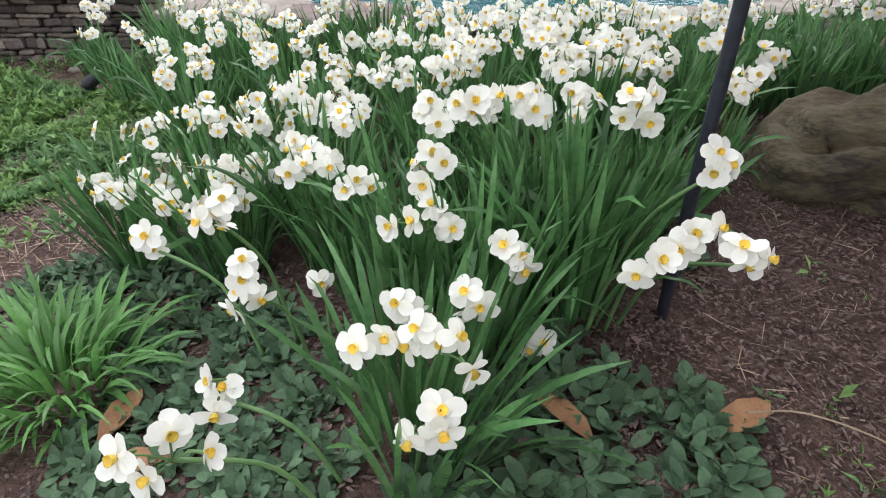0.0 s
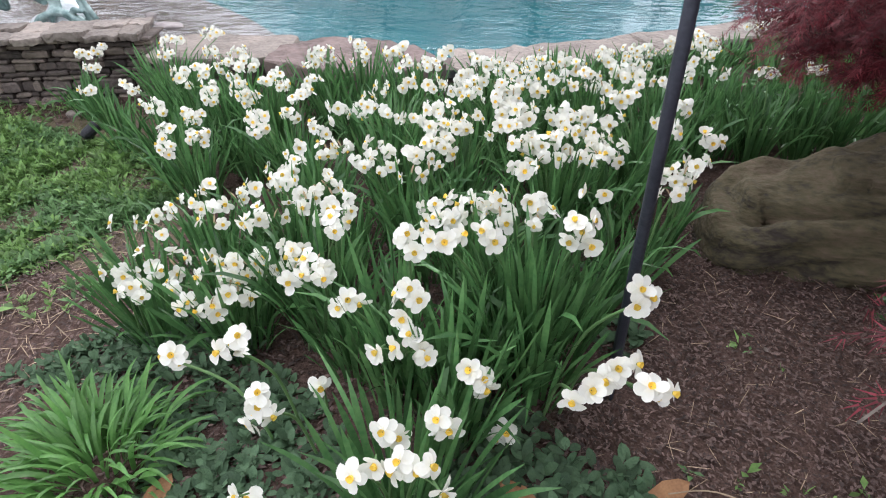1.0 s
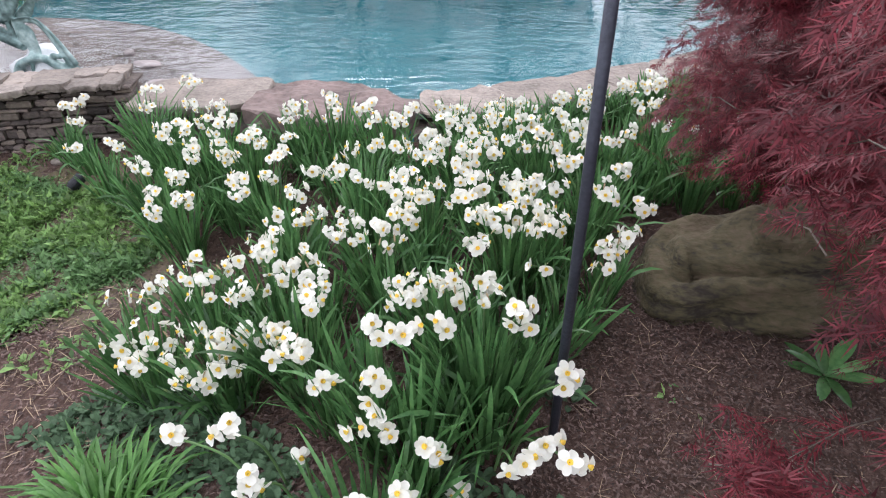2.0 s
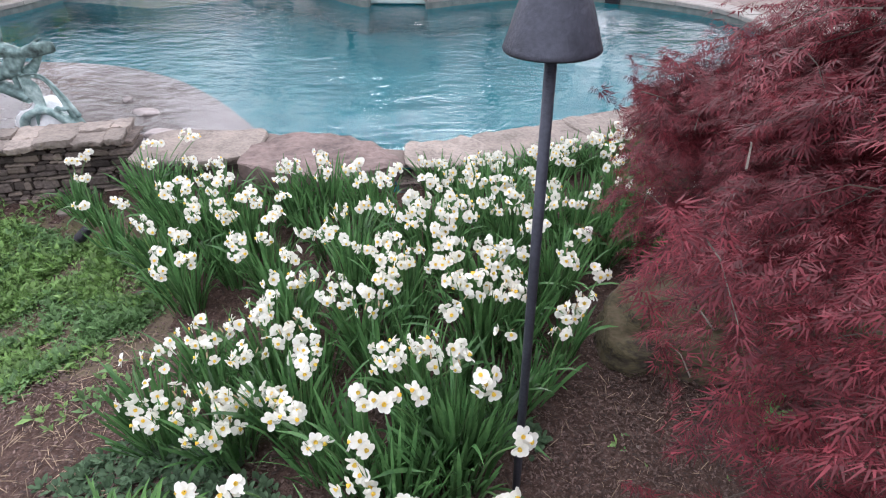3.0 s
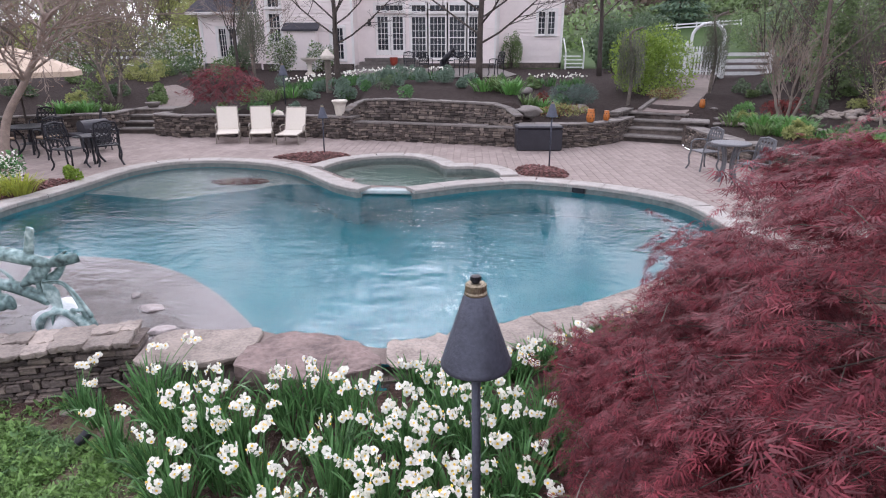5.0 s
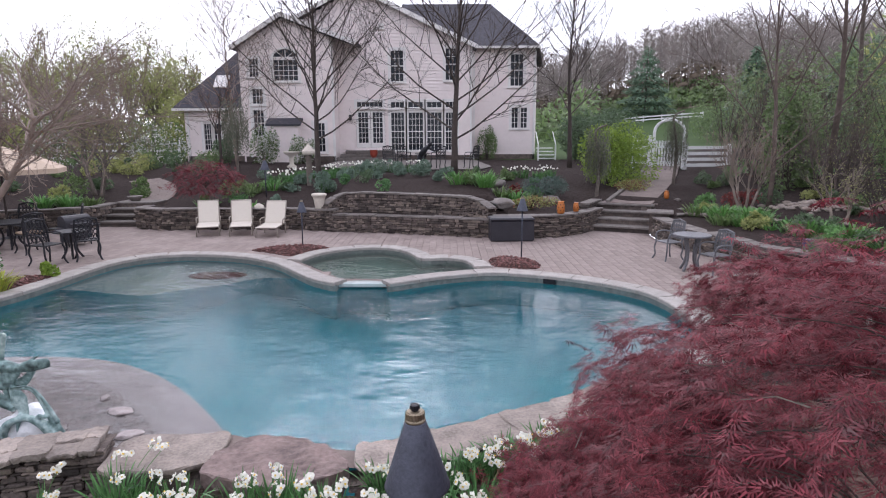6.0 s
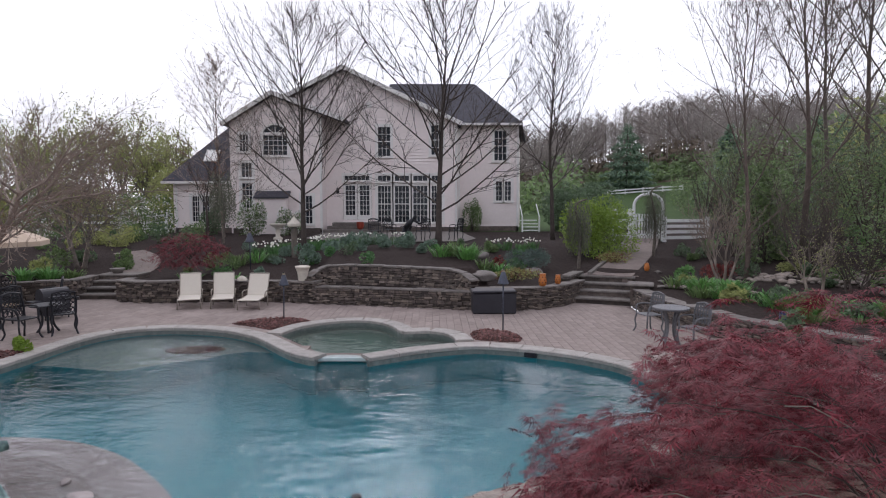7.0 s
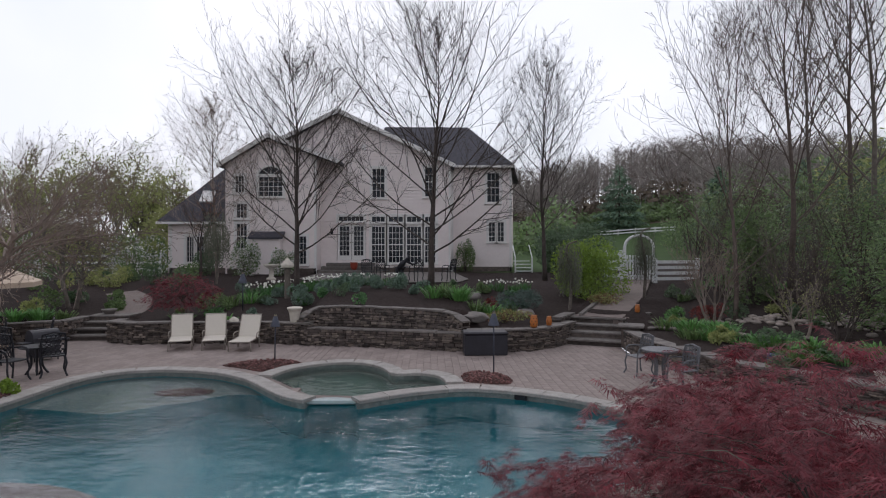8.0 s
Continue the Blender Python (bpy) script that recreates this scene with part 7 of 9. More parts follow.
M_BARBERRY = leafy("barberry_leaf", (0.20, 0.025, 0.02), (0.12, 0.018, 0.016), rough=0.55, island=0.4, through_light=0.2)
M_YELLOWLEAF = leafy("variegated_leaf", (0.42, 0.42, 0.07), (0.25, 0.32, 0.06), rough=0.5, island=0.3, through_light=0.3)
M_WOODS = material("far_woodland", (0.36, 0.32, 0.295), (0.23, 0.205, 0.19), scale=0.3, rough=0.95, bump=0.0, island=0.3)

leader_tree("garden_tree", at(-4.45, 22.4), 9.3, 0.12, "tall bare tree with upright branches in the bed", 1, 0.46, 38, 0.16, M_MIDBARK, rise=1.1)
leader_tree("garden_tree", at(0.78, 21.4), 10.3, 0.13, "tall bare tree with wide upright branches in the bed", 2, 0.50, 40, 0.13, M_MIDBARK, rise=1.05)
leader_tree("garden_tree", at(6.15, 26.6), 10.3, 0.11, "slim bare tree beside the house corner", 3, 0.32, 34, 0.22, M_MIDBARK, rise=1.25)
leader_tree("garden_tree", at(-10.3, 30.0), 9.6, 0.08, "slender bare tree against the house gable", 4, 0.34, 40, 0.13, M_TWIG)
bare_tree("budding_tree", at(-10.0, 27.0), 5.6, 0.07, "small tree with rusty buds by the house", 5, spread_a=0.5, lift=0.12, kids=(4, 4, 3, 2), trunk=0.3, buds=M_BUDRED, bud_n=3, bud_size=0.03)
leader_tree("riverside_tree", at(9.4, 15.6), 8.4, 0.075, "large bare tree with open crown on the bank", 6, 0.42, 20, 0.16, M_BROWNBARK, rise=1.9)
leader_tree("riverside_tree", at(12.6, 18.2), 11.0, 0.11, "tall bare tree on the bank", 7, 0.38, 20, 0.2, M_BROWNBARK, rise=1.9)
leader_tree("riverside_tree", at(14.4, 16.6), 11.8, 0.11, "tall bare tree on the bank", 8, 0.38, 20, 0.2, M_BARK, rise=2.1)
leader_tree("riverside_tree", at(17.5, 22.0), 14.0, 0.13, "tall bare tree further up the bank", 9, 0.36, 22, 0.22, M_BROWNBARK, rise=1.9)
leader_tree("riverside_tree", at(15.2, 21.0), 12.4, 0.11, "tall bare tree further up the bank", 16, 0.34, 20, 0.25, M_BARK, rise=2.1)
bare_tree("budding_tree", at(8.9, 15.9), 3.4, 0.04, "small pale multi-stemmed tree on the bank", 10, stems=4, spread_a=0.42, lift=0.14, kids=(3, 4, 3, 2), trunk=0.22, lean=0.15, bark=M_PALETWIG, buds=M_BUDRED, bud_n=1, bud_size=0.018)
bare_tree("budding_tree", at(9.2, 12.4), 1.9, 0.035, "young forked tree with few leaves on the bank", 11, stems=2, spread_a=0.5, lift=0.1, kids=(3, 3, 3, 2), trunk=0.3, bark=M_PALETWIG, buds=M_FRESH, bud_n=2, bud_size=0.02)
bare_tree("budding_tree", at(10.0, 9.2), 2.0, 0.035, "young forked tree with few leaves on the bank", 12, stems=2, spread_a=0.5, lift=0.1, kids=(3, 3, 3, 2), trunk=0.3, bark=M_BROWNBARK, buds=M_FRESH, bud_n=2, bud_size=0.02)
for i, (x, y, h) in enumerate(((10.2, 14.2, 3.2), (11.6, 16.2, 3.6), (12.0, 12.4, 3.0), (13.6, 16.0, 4.0), (9.9, 12.0, 2.2), (15.6, 18.0, 4.6), (11.0, 19.2, 3.4), (14.2, 12.0, 3.2), (11.6, 20.8, 4.8), (13.4, 23.2, 5.6), (15.2, 19.2, 5.2), (17.2, 25.0, 6.2))):
    bare_tree("twiggy_bush", at(x, y), h, 0.03, "brown leafless many-stemmed bush on the bank", 260 + i, stems=4, spread_a=0.65, lift=0.08, kids=(3, 4, 4, 1), trunk=0.2, lean=0.15, bark=(M_MIDBARK, M_BROWNBARK)[i % 2], buds=M_FRESH if i % 2 == 0 else None, bud_n=1, bud_size=0.022)


def arching_tree(name, base, stem, r, limbs, label, seed, towards=0.0):
    """Leaning small tree whose long limbs arch outwards and hang with tangled twigs."""
    rr = random.Random(seed)
    tree = thing(name, label, "tree", pose(*base))
    tr, cr, tips = Build(), Build(), []
    line = smooth_line([Vector((0, 0, -0.1))] + [Vector(p) for p in stem], 5)
    n = len(line)
    tr.tube(line, [r * (1.25 - 0.75 * i / n) for i in range(n)], 8)
    part("trunk", tr, [M_TWIG], tree, smooth=True)
    for k in range(limbs):
        t = 0.5 + 0.5 * (k + rr.random()) / limbs
        p = line[min(n - 1, int(t * (n - 1)))]
        a = towards + rr.gauss(0, 1.25)
        d = Vector((math.cos(a), math.sin(a), rr.uniform(0.25, 1.15))).normalized()
        grow(cr, p, d, rr.uniform(1.6, 2.8), r * 0.36, 1, rr, 0.6, tips, lift=-0.015, kids=(0, 6, 5, 3), wob=0.2, shrink=0.62)
    part("crown", cr, [M_TWIG], tree, "tangled arching bare twigs", kind="stuff")
    lf = Build()
    for p, d in tips[::2]:
        u = Vector((rr.gauss(0, 1), rr.gauss(0, 1), rr.gauss(0, 1))).normalized() * 0.018
        w = u.orthogonal().normalized() * 0.009
        lf.face([p - u, p + w, p + u, p - w])
    part("bud_mass", lf, [M_BUDRED], tree, "small rusty buds", kind="stuff")


arching_tree("crab_apple_tree", (-9.2, 11.3, 0.0), ((0.12, 0.2, 1.0), (0.62, 0.3, 1.78), (1.1, 0.3, 2.5), (1.35, 0.3, 3.1)), 0.075, 20, "leaning bare tree with arching tangled limbs beside the patio", 13)
bare_tree("crab_apple_tree", (-12.3, 11.4, 0.0), 5.6, 0.07, "spreading bare tree with tangled branches by the umbrella", 19, stems=3, spread_a=0.9, lift=0.0, kids=(5, 6, 6, 3), trunk=0.28, bark=M_TWIG, buds=M_BUDRED, bud_n=1, bud_size=0.02, shrink=0.72)
bare_tree("crab_apple_tree", at(-11.9, 20.3), 6.0, 0.08, "spreading bare tree with dense twigs on the side terrace", 14, stems=2, spread_a=0.8, lift=0.03, kids=(5, 7, 6, 3), trunk=0.24, bark=M_BARK, buds=M_FRESH, bud_n=1, bud_size=0.03)
bare_tree("crab_apple_tree", at(-15.4, 19.8), 6.4, 0.08, "spreading bare tree with dense twigs on the side terrace", 15, stems=2, spread_a=0.8, lift=0.03, kids=(5, 7, 6, 3), trunk=0.24, bark=M_BARK, buds=M_FRESH, bud_n=1, bud_size=0.03)
leader_tree("spreading_tree", at(-20.8, 31.5), 7.0, 0.12, "broad bare tree with brown twigs beyond the side terrace", 17, 0.46, 22, 0.15, M_TWIG)
leader_tree("spreading_tree", at(-16.6, 30.6), 6.0, 0.10, "broad bare tree with brown twigs beyond the side terrace", 18, 0.42, 26, 0.15, M_TWIG)
for i, (x, y, h) in enumerate(((-28.5, 43, 11.6), (-22.5, 42, 12.6), (-18.4, 41, 10.2), (-33, 46, 12), (-25, 50, 13))):
    bare_tree("spring_tree", at(x, y), h, 0.16, "rounded tree in fresh spring leaf", 20 + i, stems=2, spread_a=0.6, lift=0.10, kids=(4, 5, 4, 3), trunk=0.2, bark=M_BARK, buds=M_FRESH, bud_n=6, bud_size=0.085)

for i, (x, y, sx, sz, n, lf, mt, lb, dt) in enumerate((
        (6.4, 21.0, 1.55, 2.0, 9000, 0.055, M_BRIGHT, "bright yellow-green rounded shrub", None),
        (10.9, 17.4, 1.1, 2.6, 3800, 0.07, M_SHRUBGREEN, "tall loose green shrub on the bank", None),
        (13.2, 20.0, 2.2, 3.2, 3800, 0.06, M_SHRUBGREEN, "tall loose green shrub on the bank", None),
        (12.4, 14.8, 1.6, 3.0, 6000, 0.045, M_SHRUBGREEN, "dense green shrub on the bank", None),
        (14.8, 14.0, 1.9, 3.4, 4200, 0.05, M_EVERGREEN, "dark evergreen shrub on the bank", None),
        (11.2, 11.2, 1.3, 2.5, 5000, 0.05, M_SHRUBGREEN, "dense green shrub on the bank", None),
        (13.4, 10.6, 1.6, 3.0, 5000, 0.045, M_EVERGREEN, "dark evergreen shrub on the bank", None),
        (17.0, 18.5, 2.4, 4.2, 4200, 0.065, M_SHRUBGREEN, "tall green thicket on the bank", None),
        (20.0, 24.0, 3.2, 5.2, 3800, 0.085, M_EVERGREEN, "tall dark green thicket behind the bank", None),
        (13.6, 27.5, 2.0, 3.6, 1300, 0.08, M_SHRUBGREEN, "tall thin green thicket beside the fence", None),
        (18.0, 31.0, 3.0, 4.6, 2000, 0.11, M_SHRUBGREEN, "tall green thicket behind the fence", None),
        (11.0, 38.0, 2.4, 2.8, 5000, 0.10, M_EVERGREEN, "dark evergreen hedge behind the gate", None),
        (24.5, 52.0, 2.8, 3.0, 3000, 0.10, M_SHRUBGREEN, "loose green shrub behind the fence", None),
        (29.0, 55.0, 4.0, 2.4, 4000, 0.14, M_EVERGREEN, "dark hedge on the far slope", None),
        (9.4, 35.0, 2.0, 2.3, 4000, 0.10, M_EVERGREEN, "dark evergreen hedge behind the house corner", None),
        (7.6, 30.5, 1.2, 2.4, 3000, 0.07, M_EVERGREEN, "dark evergreen shrub by the house corner", None),
        (3.0, 36.2, 0.7, 1.8, 2200, 0.05, M_SHRUBGREEN, "rust-green shrub against the house wall", None),
        (-14.6, 30.5, 1.6, 1.9, 4200, 0.06, M_SHRUBGREEN, "shrub covered in white blossom", (M_BLOSSOM, 0.30)),
        (-11.6, 32.0, 0.9, 1.4, 2600, 0.05, M_EVERGREEN, "dark evergreen shrub by the low wing", None),
        (-18.0, 27.0, 1.5, 2.0, 3200, 0.06, M_SHRUBGREEN, "shrub covered in white blossom", (M_BLOSSOM, 0.3)),
        (-9.2, 31.3, 0.8, 1.7, 3200, 0.05, M_SHRUBGREEN, "shrub with white blossom by the porch", (M_BLOSSOM, 0.34)),
        (-7.2, 31.3, 0.7, 1.3, 2600, 0.05, M_SHRUBGREEN, "shrub with white blossom by the porch", (M_BLOSSOM, 0.34)),
        (-20.5, 36.0, 2.4, 2.4, 3600, 0.09, M_FRESH, "tall green hedge shrub", None),
        (-26.0, 34.0, 2.8, 2.4, 3600, 0.10, M_FRESH, "tall yellow-green hedge shrub", None),
        (-16.0, 38.0, 2.2, 3.2, 4000, 0.11, M_FRESH, "yellow-green shrub beyond the lawn", None))):
    shrub("garden_shrub", at(x, y), (sx, sx * 0.9, sz), n, lf, mt, lb, 50 + i, dots=dt)

# low cushions and perennials in the raised bed
for i, (x, y, s) in enumerate(((-4.05, 19.7, 0.42), (-3.0, 19.2, 0.36), (-3.35, 20.4, 0.34), (-2.0, 19.3, 0.40), (-1.25, 19.6, 0.38), (-0.4, 19.3, 0.38), (-4.9, 20.2, 0.34), (-3.7, 18.7, 0.42), (-2.5, 20.2, 0.36), (0.2, 17.8, 0.22))):
    y, s = y + 1.1, s * 1.1
    shrub("cushion_plant", at(x, y), (s, s, s * 1.15), 900, 0.035, M_SAGE, "round grey-green cushion plant in black mulch", 90 + i, "plant", 5, stem=False)
for i, (x, y, n, t) in enumerate(((-6.3, 20.3, 90, 0.5), (-5.7, 20.5, 80, 0.5), (1.7, 17.6, 120, 0.55), (2.2, 17.9, 110, 0.5), (2.7, 17.8, 90, 0.45), (0.9, 18.2, 80, 0.45), (1.3, 18.4, 80, 0.5),
                                   (7.6, 14.4, 160, 0.42), (8.1, 13.9, 160, 0.42), (7.3, 13.7, 120, 0.35), (8.2, 11.8, 160, 0.4), (8.7, 11.2, 140, 0.4), (8.0, 10.6, 120, 0.3), (9.5, 10.4, 140, 0.4), (9.7, 9.2, 140, 0.42), (9.0, 9.0, 100, 0.35), (-11.5, 17.9, 130, 0.42), (-12.1, 17.6, 130, 0.42), (-11.0, 18.3, 100, 0.35), (-7.0, 17.7, 70, 0.3), (-5.6, 17.6, 60, 0.28))):
    grass_clump("perennial_clump", x, y, n, t, 0.035, "clump of fresh green perennial leaves in the bed", M_LILY if i % 3 else M_SHRUBGREEN, 200 + i, 0.3, ground(x, y))
for i in range(38):
    x, y = rnd.uniform(-8.2, 4.2), rnd.uniform(17.3, 23.8)
    if deck_distance(x, y) < 1.3 or abs(x - 2.2) < 0.4:
        continue
    k = rnd.uniform(0.16, 0.36)
    shrub("bed_plant", at(x, y), (k, k, k * rnd.uniform(0.8, 1.5)), 420, 0.035, (M_SHRUBGREEN, M_SAGE, M_EVERGREEN, M_BLADE)[i % 4], "low leafy plant in the black mulch bed", 300 + i, "plant", 5, stem=False)
for i in range(60):
    x, y = rnd.uniform(6.6, 15.0), rnd.uniform(8.5, 21.0)
    if deck_distance(x, y) < 0.7 or math.hypot(x - 7.4 - 0.5 * (y - 19) * 0.8, 0) < 1.1 and y > 16:
        continue
    k = rnd.uniform(0.2, 0.5)
    shrub("bank_plant", at(x, y), (k, k, k * rnd.uniform(0.7, 1.5)), 420, 0.045, (M_SHRUBGREEN, M_LILY, M_EVERGREEN, M_FRESH)[i % 4], "low leafy plant on the mulched bank", 360 + i, "plant", 5, stem=False)
for i in range(26):
    x, y = rnd.uniform(-19, -9.5), rnd.uniform(18.5, 27)
    k = rnd.uniform(0.3, 0.7)
    shrub("terrace_plant", at(x, y), (k, k, k * rnd.uniform(0.8, 1.5)), 500, 0.05, (M_SHRUBGREEN, M_FRESH, M_EVERGREEN)[i % 3], "leafy shrub on the side terrace", 430 + i, "shrub", 5, stem=False)
rb = random.Random(33)
for i in range(24):
    u = i / 23
    x, y = 7.15 + 1.7 * u ** 1.4 + rb.uniform(-0.15, 0.9), 15.6 - 5.4 * u + rb.uniform(-0.2, 0.2)
    grass_clump("perennial_clump", x, y, 44, rb.uniform(0.2, 0.4), 0.035, "clump of fresh green perennial leaves on the bank", (M_LILY, M_SHRUBGREEN, M_BLADE)[i % 3], 700 + i, 0.22, ground(x, y))


def far_daffodils(x, y, seed, n=9, tall=0.42):
    """Clump of strap leaves with white heads on top, seen from afar."""
    rr = random.Random(seed)
    t = thing("far_daffodils", "far clump of white daffodils in the raised bed", "daffodils", pose(*at(x, y)), group="daffodils of the raised bed")
    b = Build()
    for _ in range(70):
        a, q = rr.uniform(0, 6.283), 0.22 * math.sqrt(rr.random())
        blade(b, (q * math.cos(a), q * math.sin(a), -0.02), a + rr.uniform(-0.6, 0.6), tall * rr.uniform(0.6, 1.0), 0.1 + rr.uniform(0, 0.35), rr.uniform(0.1, 0.9), 0.025, 0.4, segs=3)
    part("leaves", b, [M_BLADE], t, kind="stuff")
    b = Build()
    for _ in range(n):
        c = Vector((rr.gauss(0, 0.16), rr.gauss(0, 0.13), tall * rr.uniform(0.85, 1.15)))
        for _ in range(7):
            u = Vector((rr.gauss(0, 1), rr.gauss(0, 1) - 0.4, rr.gauss(0, 1))).normalized() * 0.044
            w = u.orthogonal().normalized() * 0.028
            b.face([c, c + u * 0.6 + w, c + u, c + u * 0.6 - w])
    part("blossom", b, [M_PETAL], t, "white flower heads", kind="stuff")


for i, (x, y) in enumerate(((-6.2, 22.2), (-5.7, 22.6), (-5.3, 22.9), (-4.9, 22.7), (-4.3, 23.0), (-3.9, 23.3), (-3.5, 23.6), (-3.0, 23.4), (-2.6, 23.2), (-2.1, 23.5), (-1.6, 23.3), (-1.0, 23.6), (-0.5, 23.4), (-5.5, 21.8), (-4.0, 22.5), (-2.4, 22.6), (3.0, 22.4), (3.5, 22.7), (4.1, 22.5), (4.6, 22.8))):
    far_daffodils(x, y, 230 + i)
shrub("barberry", at(9.0, 16.3), (0.55, 0.4, 0.45), 1500, 0.03, M_BARBERRY, "low red barberry shrub by the path", 251)
shrub("dwarf_spruce", at(3.9, 19.4), (0.85, 0.6, 0.6), 3000, 0.045, M_SPRUCE, "low blue-green dwarf spruce", 252, stem=False, pointy=0.2)
shrub("heather", at(3.0, 16.8), (0.9, 0.4, 0.35), 1200, 0.03, M_FRESH, "low yellow-green heather in the bed", 253, "plant", dots=(M_BUDRED, 0.3))
shrub("heather", at(6.7, 19.0), (0.8, 0.7, 0.4), 1500, 0.03, M_FRESH, "low rusty-green ground cover by the path", 254, "plant", dots=(M_BUDRED, 0.4))
shrub("red_tulips", at(2.9, 19.6), (0.25, 0.2, 0.3), 260, 0.04, M_BARBERRY, "small red flowers beside the spruce", 255, "flowers", stem=False)
grass_clump("variegated_clump", -7.45, 9.38, 170, 0.42, 0.022, "clump of yellow-striped iris leaves at the pool edge", M_YELLOWLEAF, 261, 0.22, 0.0)
grass_clump("variegated_clump", -7.75, 9.12, 130, 0.40, 0.022, "clump of yellow-striped iris leaves at the pool edge", M_YELLOWLEAF, 262, 0.2, 0.0)
grass_clump("variegated_clump", -8.05, 8.9, 130, 0.40, 0.022, "clump of yellow-striped iris leaves at the pool edge", M_YELLOWLEAF, 264, 0.2, 0.0)
shrub("white_flowers", (-7.95, 9.85, 0), (0.3, 0.25, 0.55), 420, 0.04, M_BLADE, "clump of white narcissus at the pool edge", 263, "flowers", 5, (M_PETAL, 0.35), False)
red_maple("small_maple", (-7.2, 18.2, 1.28), (1.25, 0.95, 0.68), 7000, 0.075, "low spreading plum-red laceleaf maple behind the loungers", 9, lambda p, q: p.z > 0.85, at(-7.1, 18.3), 60, 0.06, leaf=M_PLUM)


M_CEDAR = leafy("cedar_spray", (0.20, 0.205, 0.15), (0.12, 0.125, 0.095), rough=0.8, island=0.3, through_light=0.15)


def weeping(name, base, h, r, seed, label):
    """Weeping evergreen: bent stem with hanging grey-green curtains."""
    rr = random.Random(seed)
    t = thing(name, label, "tree", pose(*base))
    b = Build()
    b.tube(smooth_line([(0, 0, -0.1), (0.05, 0, h * 0.5), (-0.1, 0.05, h * 0.9), (0.25, 0, h)], 4), [0.06 - 0.003 * i for i in range(13)], 6)
    part("trunk", b, [M_BARK], t)
    b = Build()
    for _ in range(260):
        a, q = rr.uniform(0, 6.283), r * math.sqrt(rr.random())
        z = h * rr.uniform(0.55, 1.0)
        x, y = q * math.cos(a), q * math.sin(a)
        drop = rr.uniform(0.3, 0.75) * z
        for k in range(9):
            p = Vector((x + rr.gauss(0, 0.02), y + rr.gauss(0, 0.02), z - drop * k / 9))
            u = Vector((rr.gauss(0, 0.3), rr.gauss(0, 0.3), -1)).normalized() * 0.09
            w = u.orthogonal().normalized() * 0.018
            b.face([p, p + u * 0.5 + w, p + u, p + u * 0.5 - w])
    part("curtain", b, [M_CEDAR], t, "hanging grey-brown sprays", kind="stuff")
    return t


weeping("weeping_cedar", at(5.4, 18.6), 2.3, 0.4, 1, "weeping grey-green cedar beside the steps")
weeping("weeping_cedar", at(8.4, 20.0), 2.5, 0.4, 2, "weeping grey-green cedar beside the gate")
weeping("weeping_cedar", at(-8.75, 25.6), 3.2, 0.55, 3, "weeping grey-green cedar before the house")


def conifer(name, base, h, r, seed):
    rr = random.Random(seed)
    t = thing(name, "dark green pine on the far slope", "tree", pose(*base), group="pines on the slope")
    b = Build()
    b.tube([(0, 0, 0), (0, 0, h * 0.96)], [0.2, 0.03], 6)
    part("trunk", b, [M_DARKBARK], t)
    b = Build()
    for _ in range(4200):
        k = 1 - math.sqrt(rr.random())
        z = h * (0.05 + 0.95 * k)
        a = rr.uniform(0, 6.283)
        rad = r * min(1.0, 1.15 * (1 - k)) ** 0.75 * (0.72 + 0.2 * math.sin(z * 4.2 + rr.random()) + 0.3 * noise.noise((2 * math.cos(a), 2 * math.sin(a) + seed, z * 0.9))) + 0.1
        q = rad * (0.55 + 0.5 * math.sqrt(rr.random()))
        p = Vector((q * math.cos(a), q * math.sin(a), z - 0.12 * q))
        u = Vector((math.cos(a), math.sin(a), rr.uniform(-1.0, 0.15))).normalized() * rr.uniform(0.3, 0.7)
        w = Vector((-math.sin(a), math.cos(a), rr.uniform(-0.3, 0.3))) * 0.16
        b.face([p - u * 0.5, p + w, p + u * 0.7, p - w])
    part("crown", b, [M_PINE], t, kind="stuff")


for i, (x, y, h, r) in enumerate(((33.0, 98.5, 11.6, 5.0), (33, 64, 9.5, 3.0), (40, 60, 10, 3.2), (47, 66, 11, 3.4))):
    conifer("pine_tree", at(x, y), h, r, i)


